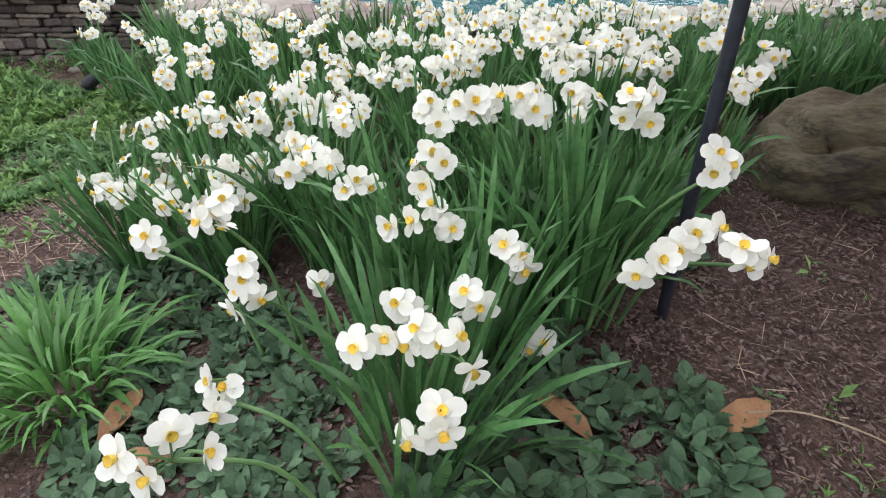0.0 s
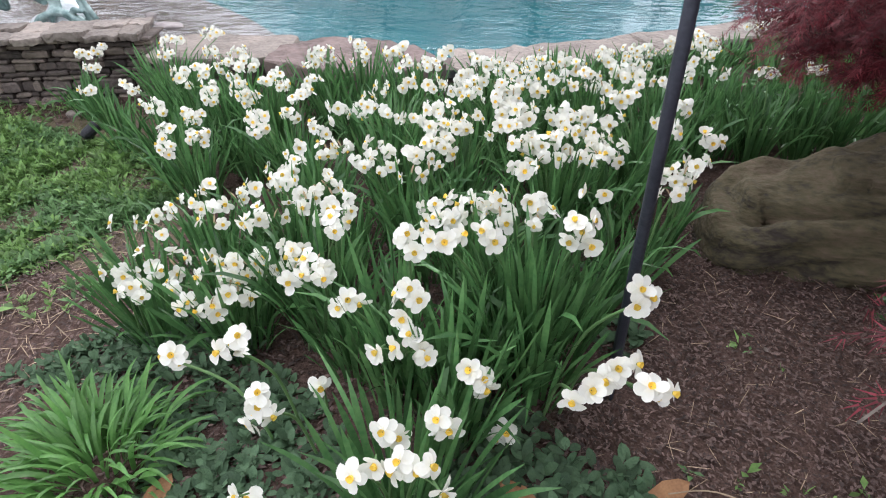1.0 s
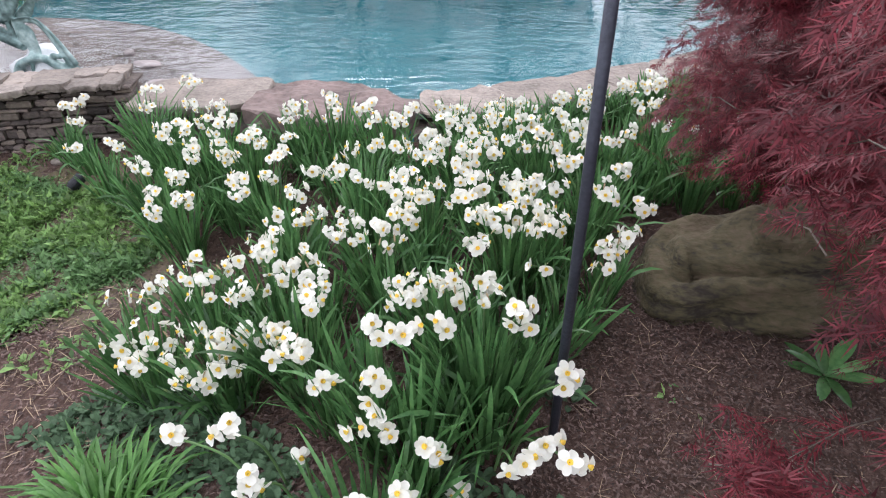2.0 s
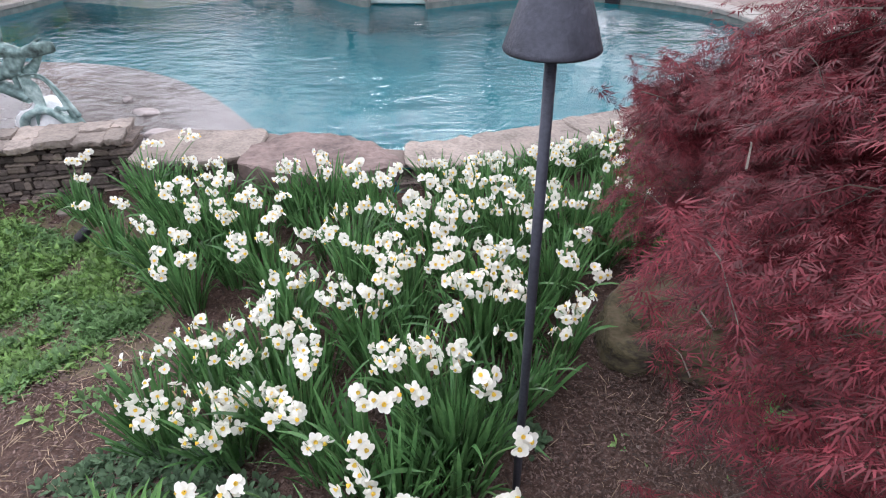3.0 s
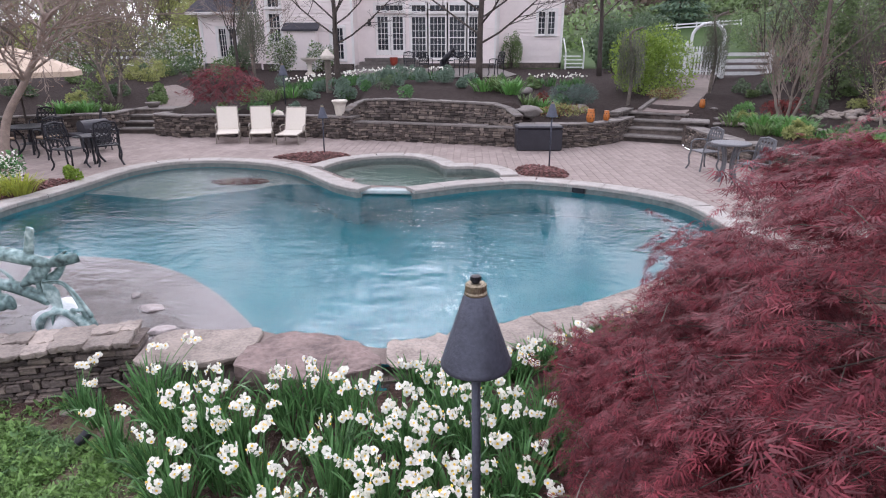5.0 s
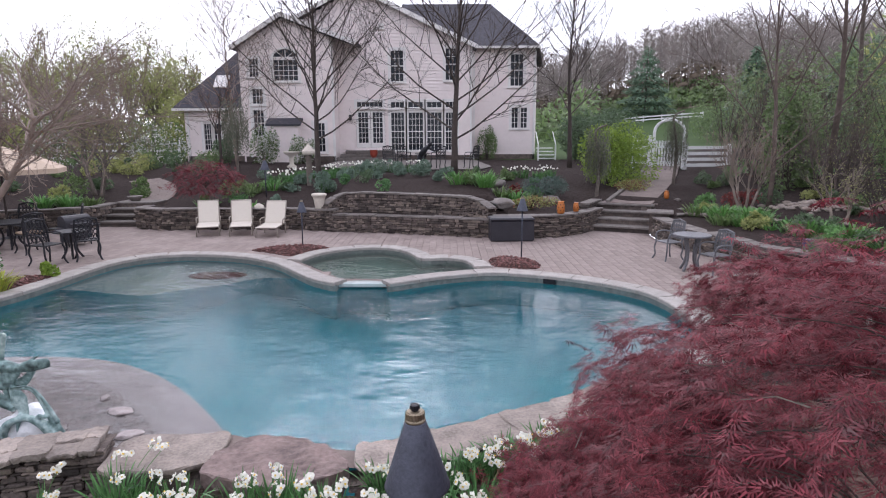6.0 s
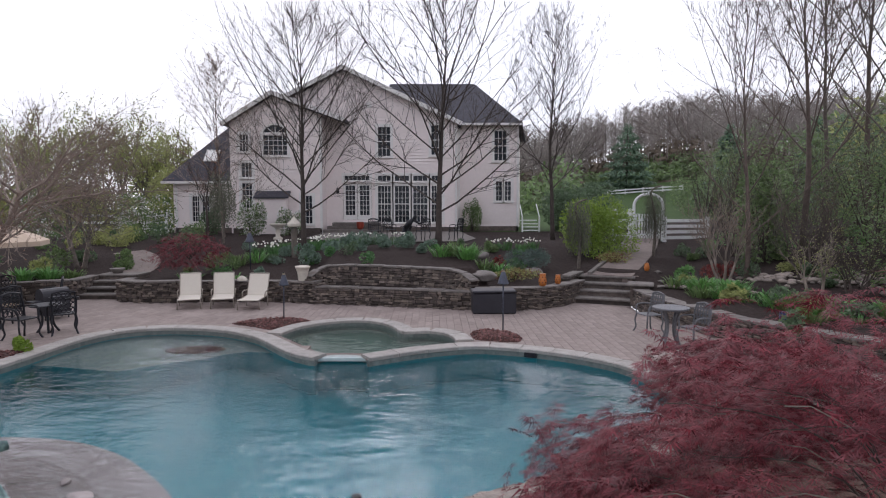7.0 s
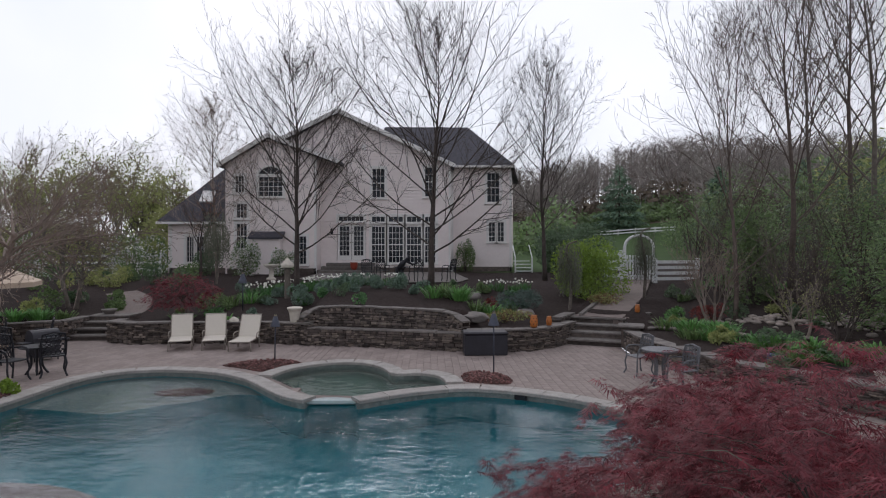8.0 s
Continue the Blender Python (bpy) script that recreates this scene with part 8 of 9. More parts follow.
def far_woods():
    """Bare woodland along the hill: trunks and twig sprays in one mass."""
    rr = random.Random(77)
    b = Build()
    for i in range(1000):
        y = rr.uniform(98, 172)
        x = rr.uniform(0.10, 1.15) * y * 0.9 - 2
        if y < 114 and 0.26 < x / y < 0.47:
            continue
        h = rr.uniform(10, 15.5)
        z = ground(x, y)
        lean = Vector((rr.gauss(0, 0.06), 0, 1))
        b.tube([(x, y, z), Vector((x, y, z)) + lean * h * 0.55, Vector((x, y, z)) + lean * h * 0.9], [0.13, 0.08, 0.02], 3, cap=False)
        for k in range(60):
            t = rr.uniform(0.22, 0.95)
            a = rr.uniform(0, 6.283)
            ln = h * rr.uniform(0.10, 0.30) * math.sqrt(max(0.12, 1 - ((t - 0.55) / 0.45) ** 2))
            p = Vector((x, y, z)) + lean * h * t * 0.95
            d = Vector((math.cos(a), math.sin(a), rr.uniform(0.1, 1.3))).normalized()
            q = p + d * ln
            w = d.cross(Vector((0, 1, 0.2))).normalized() * rr.uniform(0.025, 0.05)
            b.face([p - w, p + w, q + w * 0.4, q - w * 0.4])
    solid("far_woods", b, [M_WOODS], "bare brown woodland on the far hill", "woods", "stuff")
    b = Build()
    for i in range(9000):
        y = rr.uniform(64, 92)
        x = rr.uniform(0.15, 1.1) * y
        if 0.26 < x / y < 0.46:
            continue
        z = ground(x, y) + rr.random() ** 1.4 * max(0.8, 3.4 + 6.5 * noise.noise((x * 0.16, y * 0.09, 4.0)))
        u = Vector((rr.gauss(0, 1), rr.gauss(0, 1), rr.gauss(0, 1))).normalized() * 0.42
        w = u.orthogonal().normalized() * 0.26
        c = Vector((x, y, z))
        b.face([c - u, c + w, c + u, c - w])
    brush = Build()
    for i in range(7000):
        y = rr.uniform(97, 125)
        x = rr.uniform(0.10, 1.0) * y
        if y < 110 and 0.26 < x / y < 0.47:
            continue
        c = Vector((x, y, ground(x, y) + 5.0 * rr.random() ** 1.3))
        u = Vector((rr.gauss(0, 1), rr.gauss(0, 1), rr.gauss(0, 1))).normalized() * 0.8
        w = u.orthogonal().normalized() * 0.4
        brush.face([c - u, c + w, c + u, c - w])
    for i in range(3600):
        y = rr.uniform(103, 120)
        x = rr.uniform(0.24, 0.52) * y
        c = Vector((x, y, ground(x, y) + (2.2 + 2.6 * noise.noise((x * 0.2, y * 0.2, 9.0))) * rr.random()))
        u = Vector((rr.gauss(0, 1), rr.gauss(0, 1), rr.gauss(0, 1))).normalized() * 0.5
        w = u.orthogonal().normalized() * 0.3
        b.face([c - u, c + w, c + u, c - w])
    solid("far_brush", brush, [M_LITTER], "brown brush along the foot of the far woods", "woods", "stuff")
    solid("far_undergrowth", b, [M_SHRUBGREEN], "green undergrowth below the far woods", "woods", "stuff")


far_woods()


# ---- fences, gate, arbour ----
def board_fence(name, line, h, rails, label, post_gap=2.2, board=0.14, level=None):
    f = thing(name, label, "fence")

    def foot(x, y):
        return ground(x, y) if level is None else level

    for p, q in zip(line, line[1:]):
        p, q = Vector(p), Vector(q)
        n = max(1, round((q - p).length / post_gap))
        ang = math.atan2(q.y - p.y, q.x - p.x)
        for i in range(n + 1):
            c = p.lerp(q, i / n)
            b = Build()
            b.box((c.x, c.y, foot(c.x, c.y) + h / 2 - 0.1), (0.13, 0.13, h + 0.3), Matrix.Rotation(ang, 3, "Z"), bevel=0.015)
            part("post", b, [M_WHITE], f)
        for i in range(n):
            a, c = p.lerp(q, i / n), p.lerp(q, (i + 1) / n)
            za, zc = foot(a.x, a.y), foot(c.x, c.y)
            for k in range(rails):
                z = h * (k + 0.75) / rails - 0.05
                b = Build()
                d = Vector((c.x - a.x, c.y - a.y, zc - za))
                rot = d.to_track_quat("X", "Z").to_matrix()
                b.box(((a.x + c.x) / 2, (a.y + c.y) / 2 - 0.08, (za + zc) / 2 + z), (d.length, 0.03, board), rot)
                part("rail", b, [M_WHITE], f)
    return f


board_fence("board_fence", [(10.35, 24.0), (12.3, 24.3)], 0.95, 4, "white board fence beside the garden gate", 2.0, 0.13, 1.36)
board_fence("board_fence", [(28.5, 94), (34, 93.5), (40, 92.5)], 0.9, 2, "far white board fence on the slope", 2.6, 0.2)
board_fence("board_fence", [(-21, 34.5), (-18, 34.5), (-15.5, 35)], 1.2, 3, "white board fence beside the low wing")


def arbour():
    ab = thing("garden_arbour", "white arched garden arbour over the path", "arbour", pose(9.72, 24.2, 1.38, 0, 0, -20))
    for sx in (-0.58, 0.58):
        for sy in (-0.25, 0.25):
            b = Build()
            b.box((sx, sy, 0.72), (0.11, 0.11, 1.5), bevel=0.012)
            part("post", b, [M_WHITE], ab)
        b = Build()
        for k in range(5):
            b.box((sx, 0, 0.3 + 0.28 * k), (0.03, 0.42, 0.04))
        part("side_lattice", b, [M_WHITE], ab, kind="stuff")
    for sy in (-0.25, 0.25):
        b = Build()
        b.tube([(0.58 * math.cos(a), sy, 1.45 + 0.5 * math.sin(a)) for a in np.linspace(0, math.pi, 13)], 0.055, 6)
        part("arch", b, [M_WHITE], ab)
    for a in np.linspace(0.15, math.pi - 0.15, 9):
        b = Build()
        b.box((0.58 * math.cos(a), 0, 1.45 + 0.5 * math.sin(a)), (0.05, 0.62, 0.04))
        part("slat", b, [M_WHITE], ab)
    g = thing("garden_gate", "white picket garden gate under the arbour", "gate", pose(9.74, 24.3, 1.38, 0, 0, -20))
    b = Build()
    for z in (0.2, 0.85):
        b.box((0, 0.03, z), (1.0, 0.04, 0.1))
    part("gate_frame", b, [M_WHITE], g)
    for k in range(9):
        b = Build()
        b.box((-0.46 + 0.115 * k, 0, 0.58), (0.075, 0.03, 1.05), bevel=0.01)
        part("picket", b, [M_WHITE], g)


arbour()
board_fence("board_fence", [(8.45, 24.75), (9.05, 24.5)], 1.25, 4, "white board fence beside the arbour", 1.0, 0.13, 1.4)


# ---- patio furniture ----
M_SLING = material("cream_sling_fabric", (0.62, 0.57, 0.50), (0.55, 0.50, 0.43), scale=30, rough=0.85, bump=0.15, bscale=300)
M_TAUPE = material("taupe_aluminium", (0.30, 0.26, 0.22), (0.23, 0.20, 0.17), scale=10, rough=0.45, metal=0.3)
M_GREYIRON = material("grey_cast_aluminium", (0.17, 0.17, 0.18), (0.11, 0.11, 0.12), scale=20, rough=0.5, metal=0.4)
M_CUSHION = material("tan_cushion", (0.30, 0.22, 0.15), (0.22, 0.16, 0.11), scale=20, rough=0.9, bump=0.2, bscale=120)
M_CANVAS = material("beige_canvas", (0.55, 0.44, 0.34), (0.46, 0.36, 0.28), scale=5, rough=0.9, bump=0.15, bscale=90)
M_COVER = material("dark_vinyl_cover", (0.028, 0.026, 0.034), (0.018, 0.017, 0.022), scale=4, rough=0.5, bump=0.3, bscale=6)
M_ORANGE = material("orange_glazed_clay", (0.50, 0.17, 0.035), (0.36, 0.11, 0.025), scale=10, rough=0.4, bump=0.1)
M_REDPOT = material("red_glazed_clay", (0.33, 0.06, 0.035), (0.24, 0.04, 0.025), scale=8, rough=0.4, bump=0.1)
M_BLUEPOT = material("blue_glazed_clay", (0.06, 0.085, 0.20), (0.04, 0.055, 0.13), scale=8, rough=0.3, bump=0.1)
M_CREAMPOT = material("cream_stone_pot", (0.62, 0.57, 0.49), (0.50, 0.45, 0.39), scale=8, rough=0.8, bump=0.2)
M_REDCHIP = material("reddish_chip", (0.20, 0.095, 0.085), (0.09, 0.042, 0.04), scale=20, rough=0.9, bump=0.3, island=0.5)
M_BROWNMULCH = material("reddish_mulch", (0.10, 0.052, 0.045), (0.05, 0.028, 0.025), scale=14, rough=0.95, bump=1.0, bscale=40)


def lounger():
    """Sling chaise, foot towards -y, back raised."""
    t = thing("sun_lounger", "cream sling sun lounger with raised back and taupe frame", "sun lounger", group="sun loungers")
    w = 0.6

    def rail(pts, name="frame_rail"):
        b = Build()
        b.tube(pts, 0.016, 8)
        part(name, b, [M_TAUPE], t, smooth=True)

    for s in (-1, 1):
        x = s * w / 2
        rail([(x, -0.52, 0.28), (x, 0.40, 0.30)])
        rail([(x, 0.34, 0.30), (x * 0.98, 0.52, 0.62), (x * 0.96, 0.68, 0.92)], "back_rail")
        rail([(x * 1.08, 0.02, 0.29), (x * 1.12, 0.03, 0.44), (x * 1.12, 0.22, 0.47), (x * 1.06, 0.43, 0.46)], "armrest")
        for y in (-0.46, 0.38):
            rail([(x, y, 0.29), (x * 1.05, y - 0.03, 0.0)], "leg")
    rail([(-w / 2, -0.52, 0.28), (w / 2, -0.52, 0.28)], "cross_bar")
    rail([(-w / 2 * 0.96, 0.68, 0.92), (w / 2 * 0.96, 0.68, 0.92)], "cross_bar")
    for name, prof in (("seat_sling", [(-0.54, 0.285), (-0.25, 0.272), (0.1, 0.278), (0.35, 0.30)]), ("back_sling", [(0.35, 0.312), (0.51, 0.60), (0.68, 0.93)])):
        b = Build()
        n = len(prof)
        vs = [(sx * (w / 2 - 0.004), y, z + dz) for y, z in prof for sx in (-1, 1) for dz in (0.012, -0.012)]
        fs = []
        for i in range(n - 1):
            a = 4 * i
            fs += [(a, a + 2, a + 6, a + 4), (a + 1, a + 5, a + 7, a + 3), (a, a + 4, a + 5, a + 1), (a + 2, a + 3, a + 7, a + 6)]
        fs += [(0, 1, 3, 2), (4 * n - 4, 4 * n - 2, 4 * n - 1, 4 * n - 3)]
        b.add(vs, fs)
        part(name, b, [M_SLING], t, "stretched cream fabric")
    return t


first = lounger()
first.matrix_basis = pose(-6.17, 15.70, 0, 0, 0, 19) @ Matrix.Scale(0.95, 4)
copy_thing(first, pose(-5.28, 15.80, 0, 0, 0, 16))
copy_thing(first, pose(-4.36, 15.55, 0, 0, 0, 0))


def ornate_chair(mat, seat_mat=None, lattice=False):
    """Cast garden chair: pierced back, four curved legs, arms."""
    t = thing("garden_chair", "black cast-iron garden chair with a pierced scroll back" if not lattice else "grey cast garden chair with a square lattice back", "chair", group="cast chairs" if not lattice else "lattice chairs")
    for sx in (-0.21, 0.21):
        for sy, o in ((-0.2, -0.06), (0.2, 0.07)):
            b = Build()
            b.tube(smooth_line([(sx, sy, 0.43), (sx * 1.12, sy + o * 0.4, 0.28), (sx * 1.0, sy + o * 0.2, 0.12), (sx * 1.18, sy + o, 0.0)], 3), 0.02, 6)
            part("leg", b, [mat], t)
        b = Build()
        b.tube(smooth_line([(sx, 0.2, 0.66), (sx * 1.15, 0.0, 0.68), (sx * 1.15, -0.18, 0.64), (sx, -0.2, 0.44)], 3), 0.018, 6)
        part("armrest", b, [mat], t)
    b = Build()
    b.box((0, 0, 0.44), (0.46, 0.44, 0.025), bevel=0.01)
    part("seat", b, [mat], t)
    if seat_mat:
        b = Build()
        b.box((0, 0, 0.485), (0.44, 0.42, 0.06), bevel=0.025)
        part("cushion", b, [seat_mat], t)
    b = Build()
    tilt = 0.12
    b.tube([(-0.22, 0.2, 0.45), (-0.23, 0.24, 0.75), (-0.2, 0.28, 0.93), (0, 0.29, 0.97), (0.2, 0.28, 0.93), (0.23, 0.24, 0.75), (0.22, 0.2, 0.45)], 0.022, 6)
    part("back_frame", b, [mat], t)
    b = Build()
    if lattice:
        for k in range(5):
            b.box((-0.16 + 0.08 * k, 0.25, 0.72), (0.035, 0.012, 0.44), Matrix.Rotation(-tilt, 3, "X"))
        for k in range(5):
            b.box((0, 0.232 + 0.012 * k, 0.55 + 0.09 * k), (0.42, 0.012, 0.035), Matrix.Rotation(-tilt, 3, "X"))
    else:
        for k in range(-2, 3):
            for j in range(4):
                c, y, z = 0.085 * k, 0.225 + 0.018 * j, 0.53 + 0.115 * j
                b.tube([(c + 0.042 * math.cos(q), y, z + 0.052 * math.sin(q)) for q in np.linspace(0, 5.6, 9)], 0.013, 4)
    part("back_panel", b, [mat], t, kind="stuff")
    return t


def round_table(mat, r, label):
    t = thing("garden_table", label, "table")
    b = Build()
    b.lathe([(r * 0.96, 0.70), (r, 0.71), (r, 0.73), (r * 0.97, 0.74)], n=28)
    part("tabletop", b, [mat], t)
    for k in range(4):
        a = k * math.pi / 2 + 0.6
        c, s = math.cos(a), math.sin(a)
        b = Build()
        b.tube(smooth_line([(c * r * 0.55, s * r * 0.55, 0.70), (c * r * 0.3, s * r * 0.3, 0.45), (c * r * 0.32, s * r * 0.32, 0.2), (c * r * 0.6, s * r * 0.6, 0.0)], 4), 0.028, 6)
        part("leg", b, [mat], t)
    return t


iron = ornate_chair(M_BLACKIRON)
iron.matrix_basis = pose(-8.0, 11.65, 0, 0, 0, 72)
for m in ((-7.5, 12.25, 215), (-12.2, 13.6, 80)):
    copy_thing(iron, pose(m[0], m[1], 0, 0, 0, m[2]))
for m in ((-1.95, 25.0, 20), (0.15, 25.0, -30), (-1.4, 26.2, 160), (1.6, 25.4, -60)):
    copy_thing(iron, pose(m[0], m[1], 1.33, 0, 0, m[2]))
tb = round_table(M_BLACKIRON, 0.42, "round black cast-iron table on the patio")
tb.matrix_basis = pose(-7.95, 12.4, 0) @ Matrix.Scale(0.84, 4)
copy_thing(tb, pose(-0.55, 25.9, 1.33))
big = round_table(M_BLACKIRON, 0.62, "large round dark garden table on the patio")
big.matrix_basis = pose(-10.2, 13.6, 0) @ Matrix.Scale(0.9, 4)
swivel = ornate_chair(M_BLACKIRON, M_CUSHION)
swivel.matrix_basis = pose(-9.3, 13.0, 0, 0, 0, -120)
tagged(swivel, "dark cast garden chair with a tan seat cushion")
for m in ((-10.2, 12.6, 170), (-11.4, 13.9, 70), (-10.7, 14.8, 10), (-9.3, 14.6, -60)):
    copy_thing(swivel, pose(m[0], m[1], 0, 0, 0, m[2]))
lat = ornate_chair(M_GREYIRON, None, True)
lat.matrix_basis = pose(5.38, 12.1, 0, 0, 0, -72) @ Matrix.Scale(0.9, 4)
copy_thing(lat, pose(5.72, 10.62, 0, 0, 0, -70))
gt = round_table(M_GREYIRON, 0.36, "round grey cast table by the low wall")
gt.matrix_basis = pose(5.42, 11.0, 0)


def grill():
    g = thing("barbecue_grill", "dark navy covered barbecue grill before the low wall", "grill", pose(-8.85, 14.0, 0, 0, 0, 60) @ Matrix.Scale(0.8, 4))
    b = Build()
    b.box((0, 0, 0.36), (0.74, 0.46, 0.46), bevel=0.02)
    body = part("cabinet", b, [M_COVER], g)
    for sx in (-0.19, 0.19):
        b = Build()
        b.box((sx, -0.238, 0.36), (0.34, 0.02, 0.38), bevel=0.006)
        part("door", b, [M_COVER], body)
    arc = [(-0.25, 0.60), (-0.25, 0.68)] + [(-0.25 * math.cos(a) , 0.70 + 0.27 * math.sin(a)) for a in np.linspace(0.15, 2.5, 8)] + [(0.24, 0.60)]
    b = Build()
    k = len(arc)
    b.add([(x, y, z) for x in (-0.40, 0.40) for y, z in arc], [(i, (i + 1) % k, k + (i + 1) % k, k + i) for i in range(k)] + [tuple(range(k - 1, -1, -1)), tuple(range(k, 2 * k))])
    hood = part("hood", b, [M_COVER], g, "rounded dark hood")
    b = Build()
    b.tube([(-0.28, -0.29, 0.72), (0.28, -0.29, 0.72)], 0.014, 8)
    part("handle", b, [M_GREYIRON], hood)
    for sx in (-1, 1):
        b = Build()
        b.box((sx * 0.54, 0, 0.60), (0.3, 0.42, 0.035), bevel=0.01)
        part("side_shelf", b, [M_COVER], g)
        for sy in (-0.19, 0.19):
            b = Build()
            b.tube([(sx * 0.34, sy, 0.14), (sx * 0.34, sy, 0.0)], 0.02, 8)
            part("leg", b, [M_BLACKIRON], g)


grill()


def umbrella():
    u = thing("patio_umbrella", "beige canvas patio umbrella over the dining table", "umbrella", pose(-11.45, 15.2, -0.06))
    b = Build()
    b.tube([(0, 0, 0), (0, 0, 2.55)], 0.028, 8)
    part("pole", b, [M_DARKBARK], u)
    b = Build()
    n, r = 8, 1.55
    rings = [(0.02, 2.55), (0.8, 2.28), (r, 1.93), (r, 1.80), (r - 0.01, 1.80), (r - 0.01, 1.92), (0.8, 2.265), (0.02, 2.53)]
    for i in range(len(rings) - 1):
        for k in range(n):
            a0, a1 = 2 * math.pi * k / n, 2 * math.pi * (k + 1) / n
            (r0, z0), (r1, z1) = rings[i], rings[i + 1]
            b.face([(r0 * math.cos(a0), r0 * math.sin(a0), z0), (r0 * math.cos(a1), r0 * math.sin(a1), z0), (r1 * math.cos(a1), r1 * math.sin(a1), z1), (r1 * math.cos(a0), r1 * math.sin(a0), z1)])
    part("canopy", b, [M_CANVAS], u, "faded beige canvas canopy")
    for k in range(n):
        a = 2 * math.pi * k / n
        b = Build()
        b.tube([(0, 0, 2.5), (1.53 * math.cos(a), 1.53 * math.sin(a), 1.9)], 0.01, 4)
        part("rib", b, [M_DARKBARK], u)
    b = Build()
    b.lathe([(0.03, 2.55), (0.05, 2.6), (0.02, 2.68)], n=10)
    part("finial", b, [M_DARKBARK], u)
    b = Build()
    b.lathe([(0.26, 0), (0.26, 0.05), (0.06, 0.1), (0.05, 0.3)], n=18)
    part("base_plate", b, [M_BLACKIRON], u)


umbrella()

# storage box under its cover
box = thing("storage_box", "dark covered storage box against the stone wall", "box", pose(2.2, 14.62, 0, 0, 0, 2))
b = Build()
b.box((0, 0, 0.27), (1.12, 0.55, 0.54), bevel=0.03)
part("body", b, [M_COVER], box)
b = Build()
b.box((0, 0, 0.575), (1.16, 0.6, 0.07), bevel=0.03)
part("lid", b, [M_COVER], box)


def pot(name, x, y, z, s, prof, mat, label, holes=False):
    t = thing(name, label, "pot", pose(x, y, z))
    b = Build()
    b.lathe([(r * s, h * s) for r, h in prof], n=20)
    part("body", b, [mat], t, smooth=True)
    if holes:
        for j in range(3):
            for k in range(7):
                a = 2 * math.pi * (k + 0.5 * (j % 2)) / 7
                h = 0.3 + 0.22 * j
                r = np.interp(h, [p[1] for p in prof], [p[0] for p in prof])
                b = Build()
                b.lathe([(0.045 * s, 0), (0.045 * s, 0.006)], (0, 0, 0), 8)
                part("opening", b, [M_BLACKIRON], t, m=Matrix.Translation((r * s * math.cos(a), r * s * math.sin(a), h * s)) @ Matrix.Rotation(a, 4, "Z") @ Matrix.Rotation(radians(90), 4, "Y"))
    return t


LANTERN = [(0.2, 0), (0.3, 0.12), (0.33, 0.45), (0.27, 0.82), (0.22, 0.9), (0.27, 1.0), (0.2, 1.0)]
URN = [(0.28, 0), (0.3, 0.08), (0.36, 0.6), (0.46, 0.85), (0.5, 0.88), (0.5, 0.97), (0.42, 1.0)]
JAR = [(0.25, 0), (0.42, 0.25), (0.5, 0.6), (0.48, 0.95), (0.52, 1.0), (0.44, 1.0)]
pot("clay_lantern", 3.62, 15.32, 0.6, 0.34, LANTERN, M_ORANGE, "orange pierced clay lantern on the wall", True)
pot("clay_lantern", 4.12, 15.72, 0.6, 0.26, LANTERN, M_ORANGE, "small orange pierced clay lantern on the wall", True)
pot("clay_lantern", 7.2, 17.3, ground(7.2, 17.3), 0.25, LANTERN, M_ORANGE, "orange clay pot at the top of the steps")
pot("cream_urn", -3.2, 16.5, 0.62, 0.44, URN, M_CREAMPOT, "cream tapered stone pot on the wall end")
pot("red_pot", -3.75, 34.2, 1.5, 0.45, JAR, M_REDPOT, "red glazed pot on the house steps")
pot("blue_pot", 7.5, 10.6, ground(7.5, 10.6), 0.21, JAR, M_BLUEPOT, "blue glazed pot on the bank")
pot("cream_urn", -6.75, 27.2, ground(-6.75, 27.2), 0.75, [(0.3, 0), (0.3, 0.1), (0.14, 0.2), (0.14, 0.7), (0.45, 0.88), (0.52, 1.0), (0.4, 0.97)], M_CREAMPOT, "pale stone bird bath in the bed")
pot("planter", 8.35, 8.9, ground(8.35, 8.9), 0.22, URN, M_CREAMPOT, "small pale planter on the bank")
pot("planter", -9.7, 18.6, 0.62, 0.4, [(0.3, 0), (0.5, 0.3), (0.6, 0.45), (0.5, 0.42)], M_CAP, "shallow dark stone bowl at the side steps")
rock("white_stone", (0.17, 0.15, 0.17), 79, M_CREAMPOT, "rounded white stone in the raised bed", pose(-5.05, 16.75, ground(-5.05, 16.75) + 0.1), rough=0.08, cuts=2)
for i, (x, y, s) in enumerate(((-8.1, 16.9, 0.3), (7.0, 15.6, 0.16), (7.3, 16.4, 0.15), (7.5, 17.2, 0.14), (2.0, 16.0, 0.5), (2.4, 18.4, 0.4), (2.0, 19.6, 0.6), (3.9, 18.7, 0.5), (9.6, 8.2, 0.35), (8.9, 7.7, 0.3))):
    rock("garden_stone", (s, s * 0.7, s * 0.32), 80 + i, M_FLAG if i in (0, 9) else M_CAP, "weathered grey stone in the bed", pose(x, y, (ground(x, y) if y > 5 else 0) + s * 0.1, 0, 0, 35 * i), cuts=2)
# flat stone posts beside the steps
b = Build()
b.box((0, 0, 0.28), (0.5, 0.5, 0.56), bevel=0.03)
solid("step_pier", b, [M_FIELD], "low stone pier beside the garden steps", "pier", "structure", m=pose(6.42, 15.62, 0, 0, 0, -22))
b = Build()
b.box((0, 0, 0.04), (0.72, 0.66, 0.08), bevel=0.03)
solid("pier_cap", b, [M_CAP], "flat capstone on the pier beside the steps", "stone", "structure", m=pose(6.42, 15.62, 0.56, 0, 0, -22))

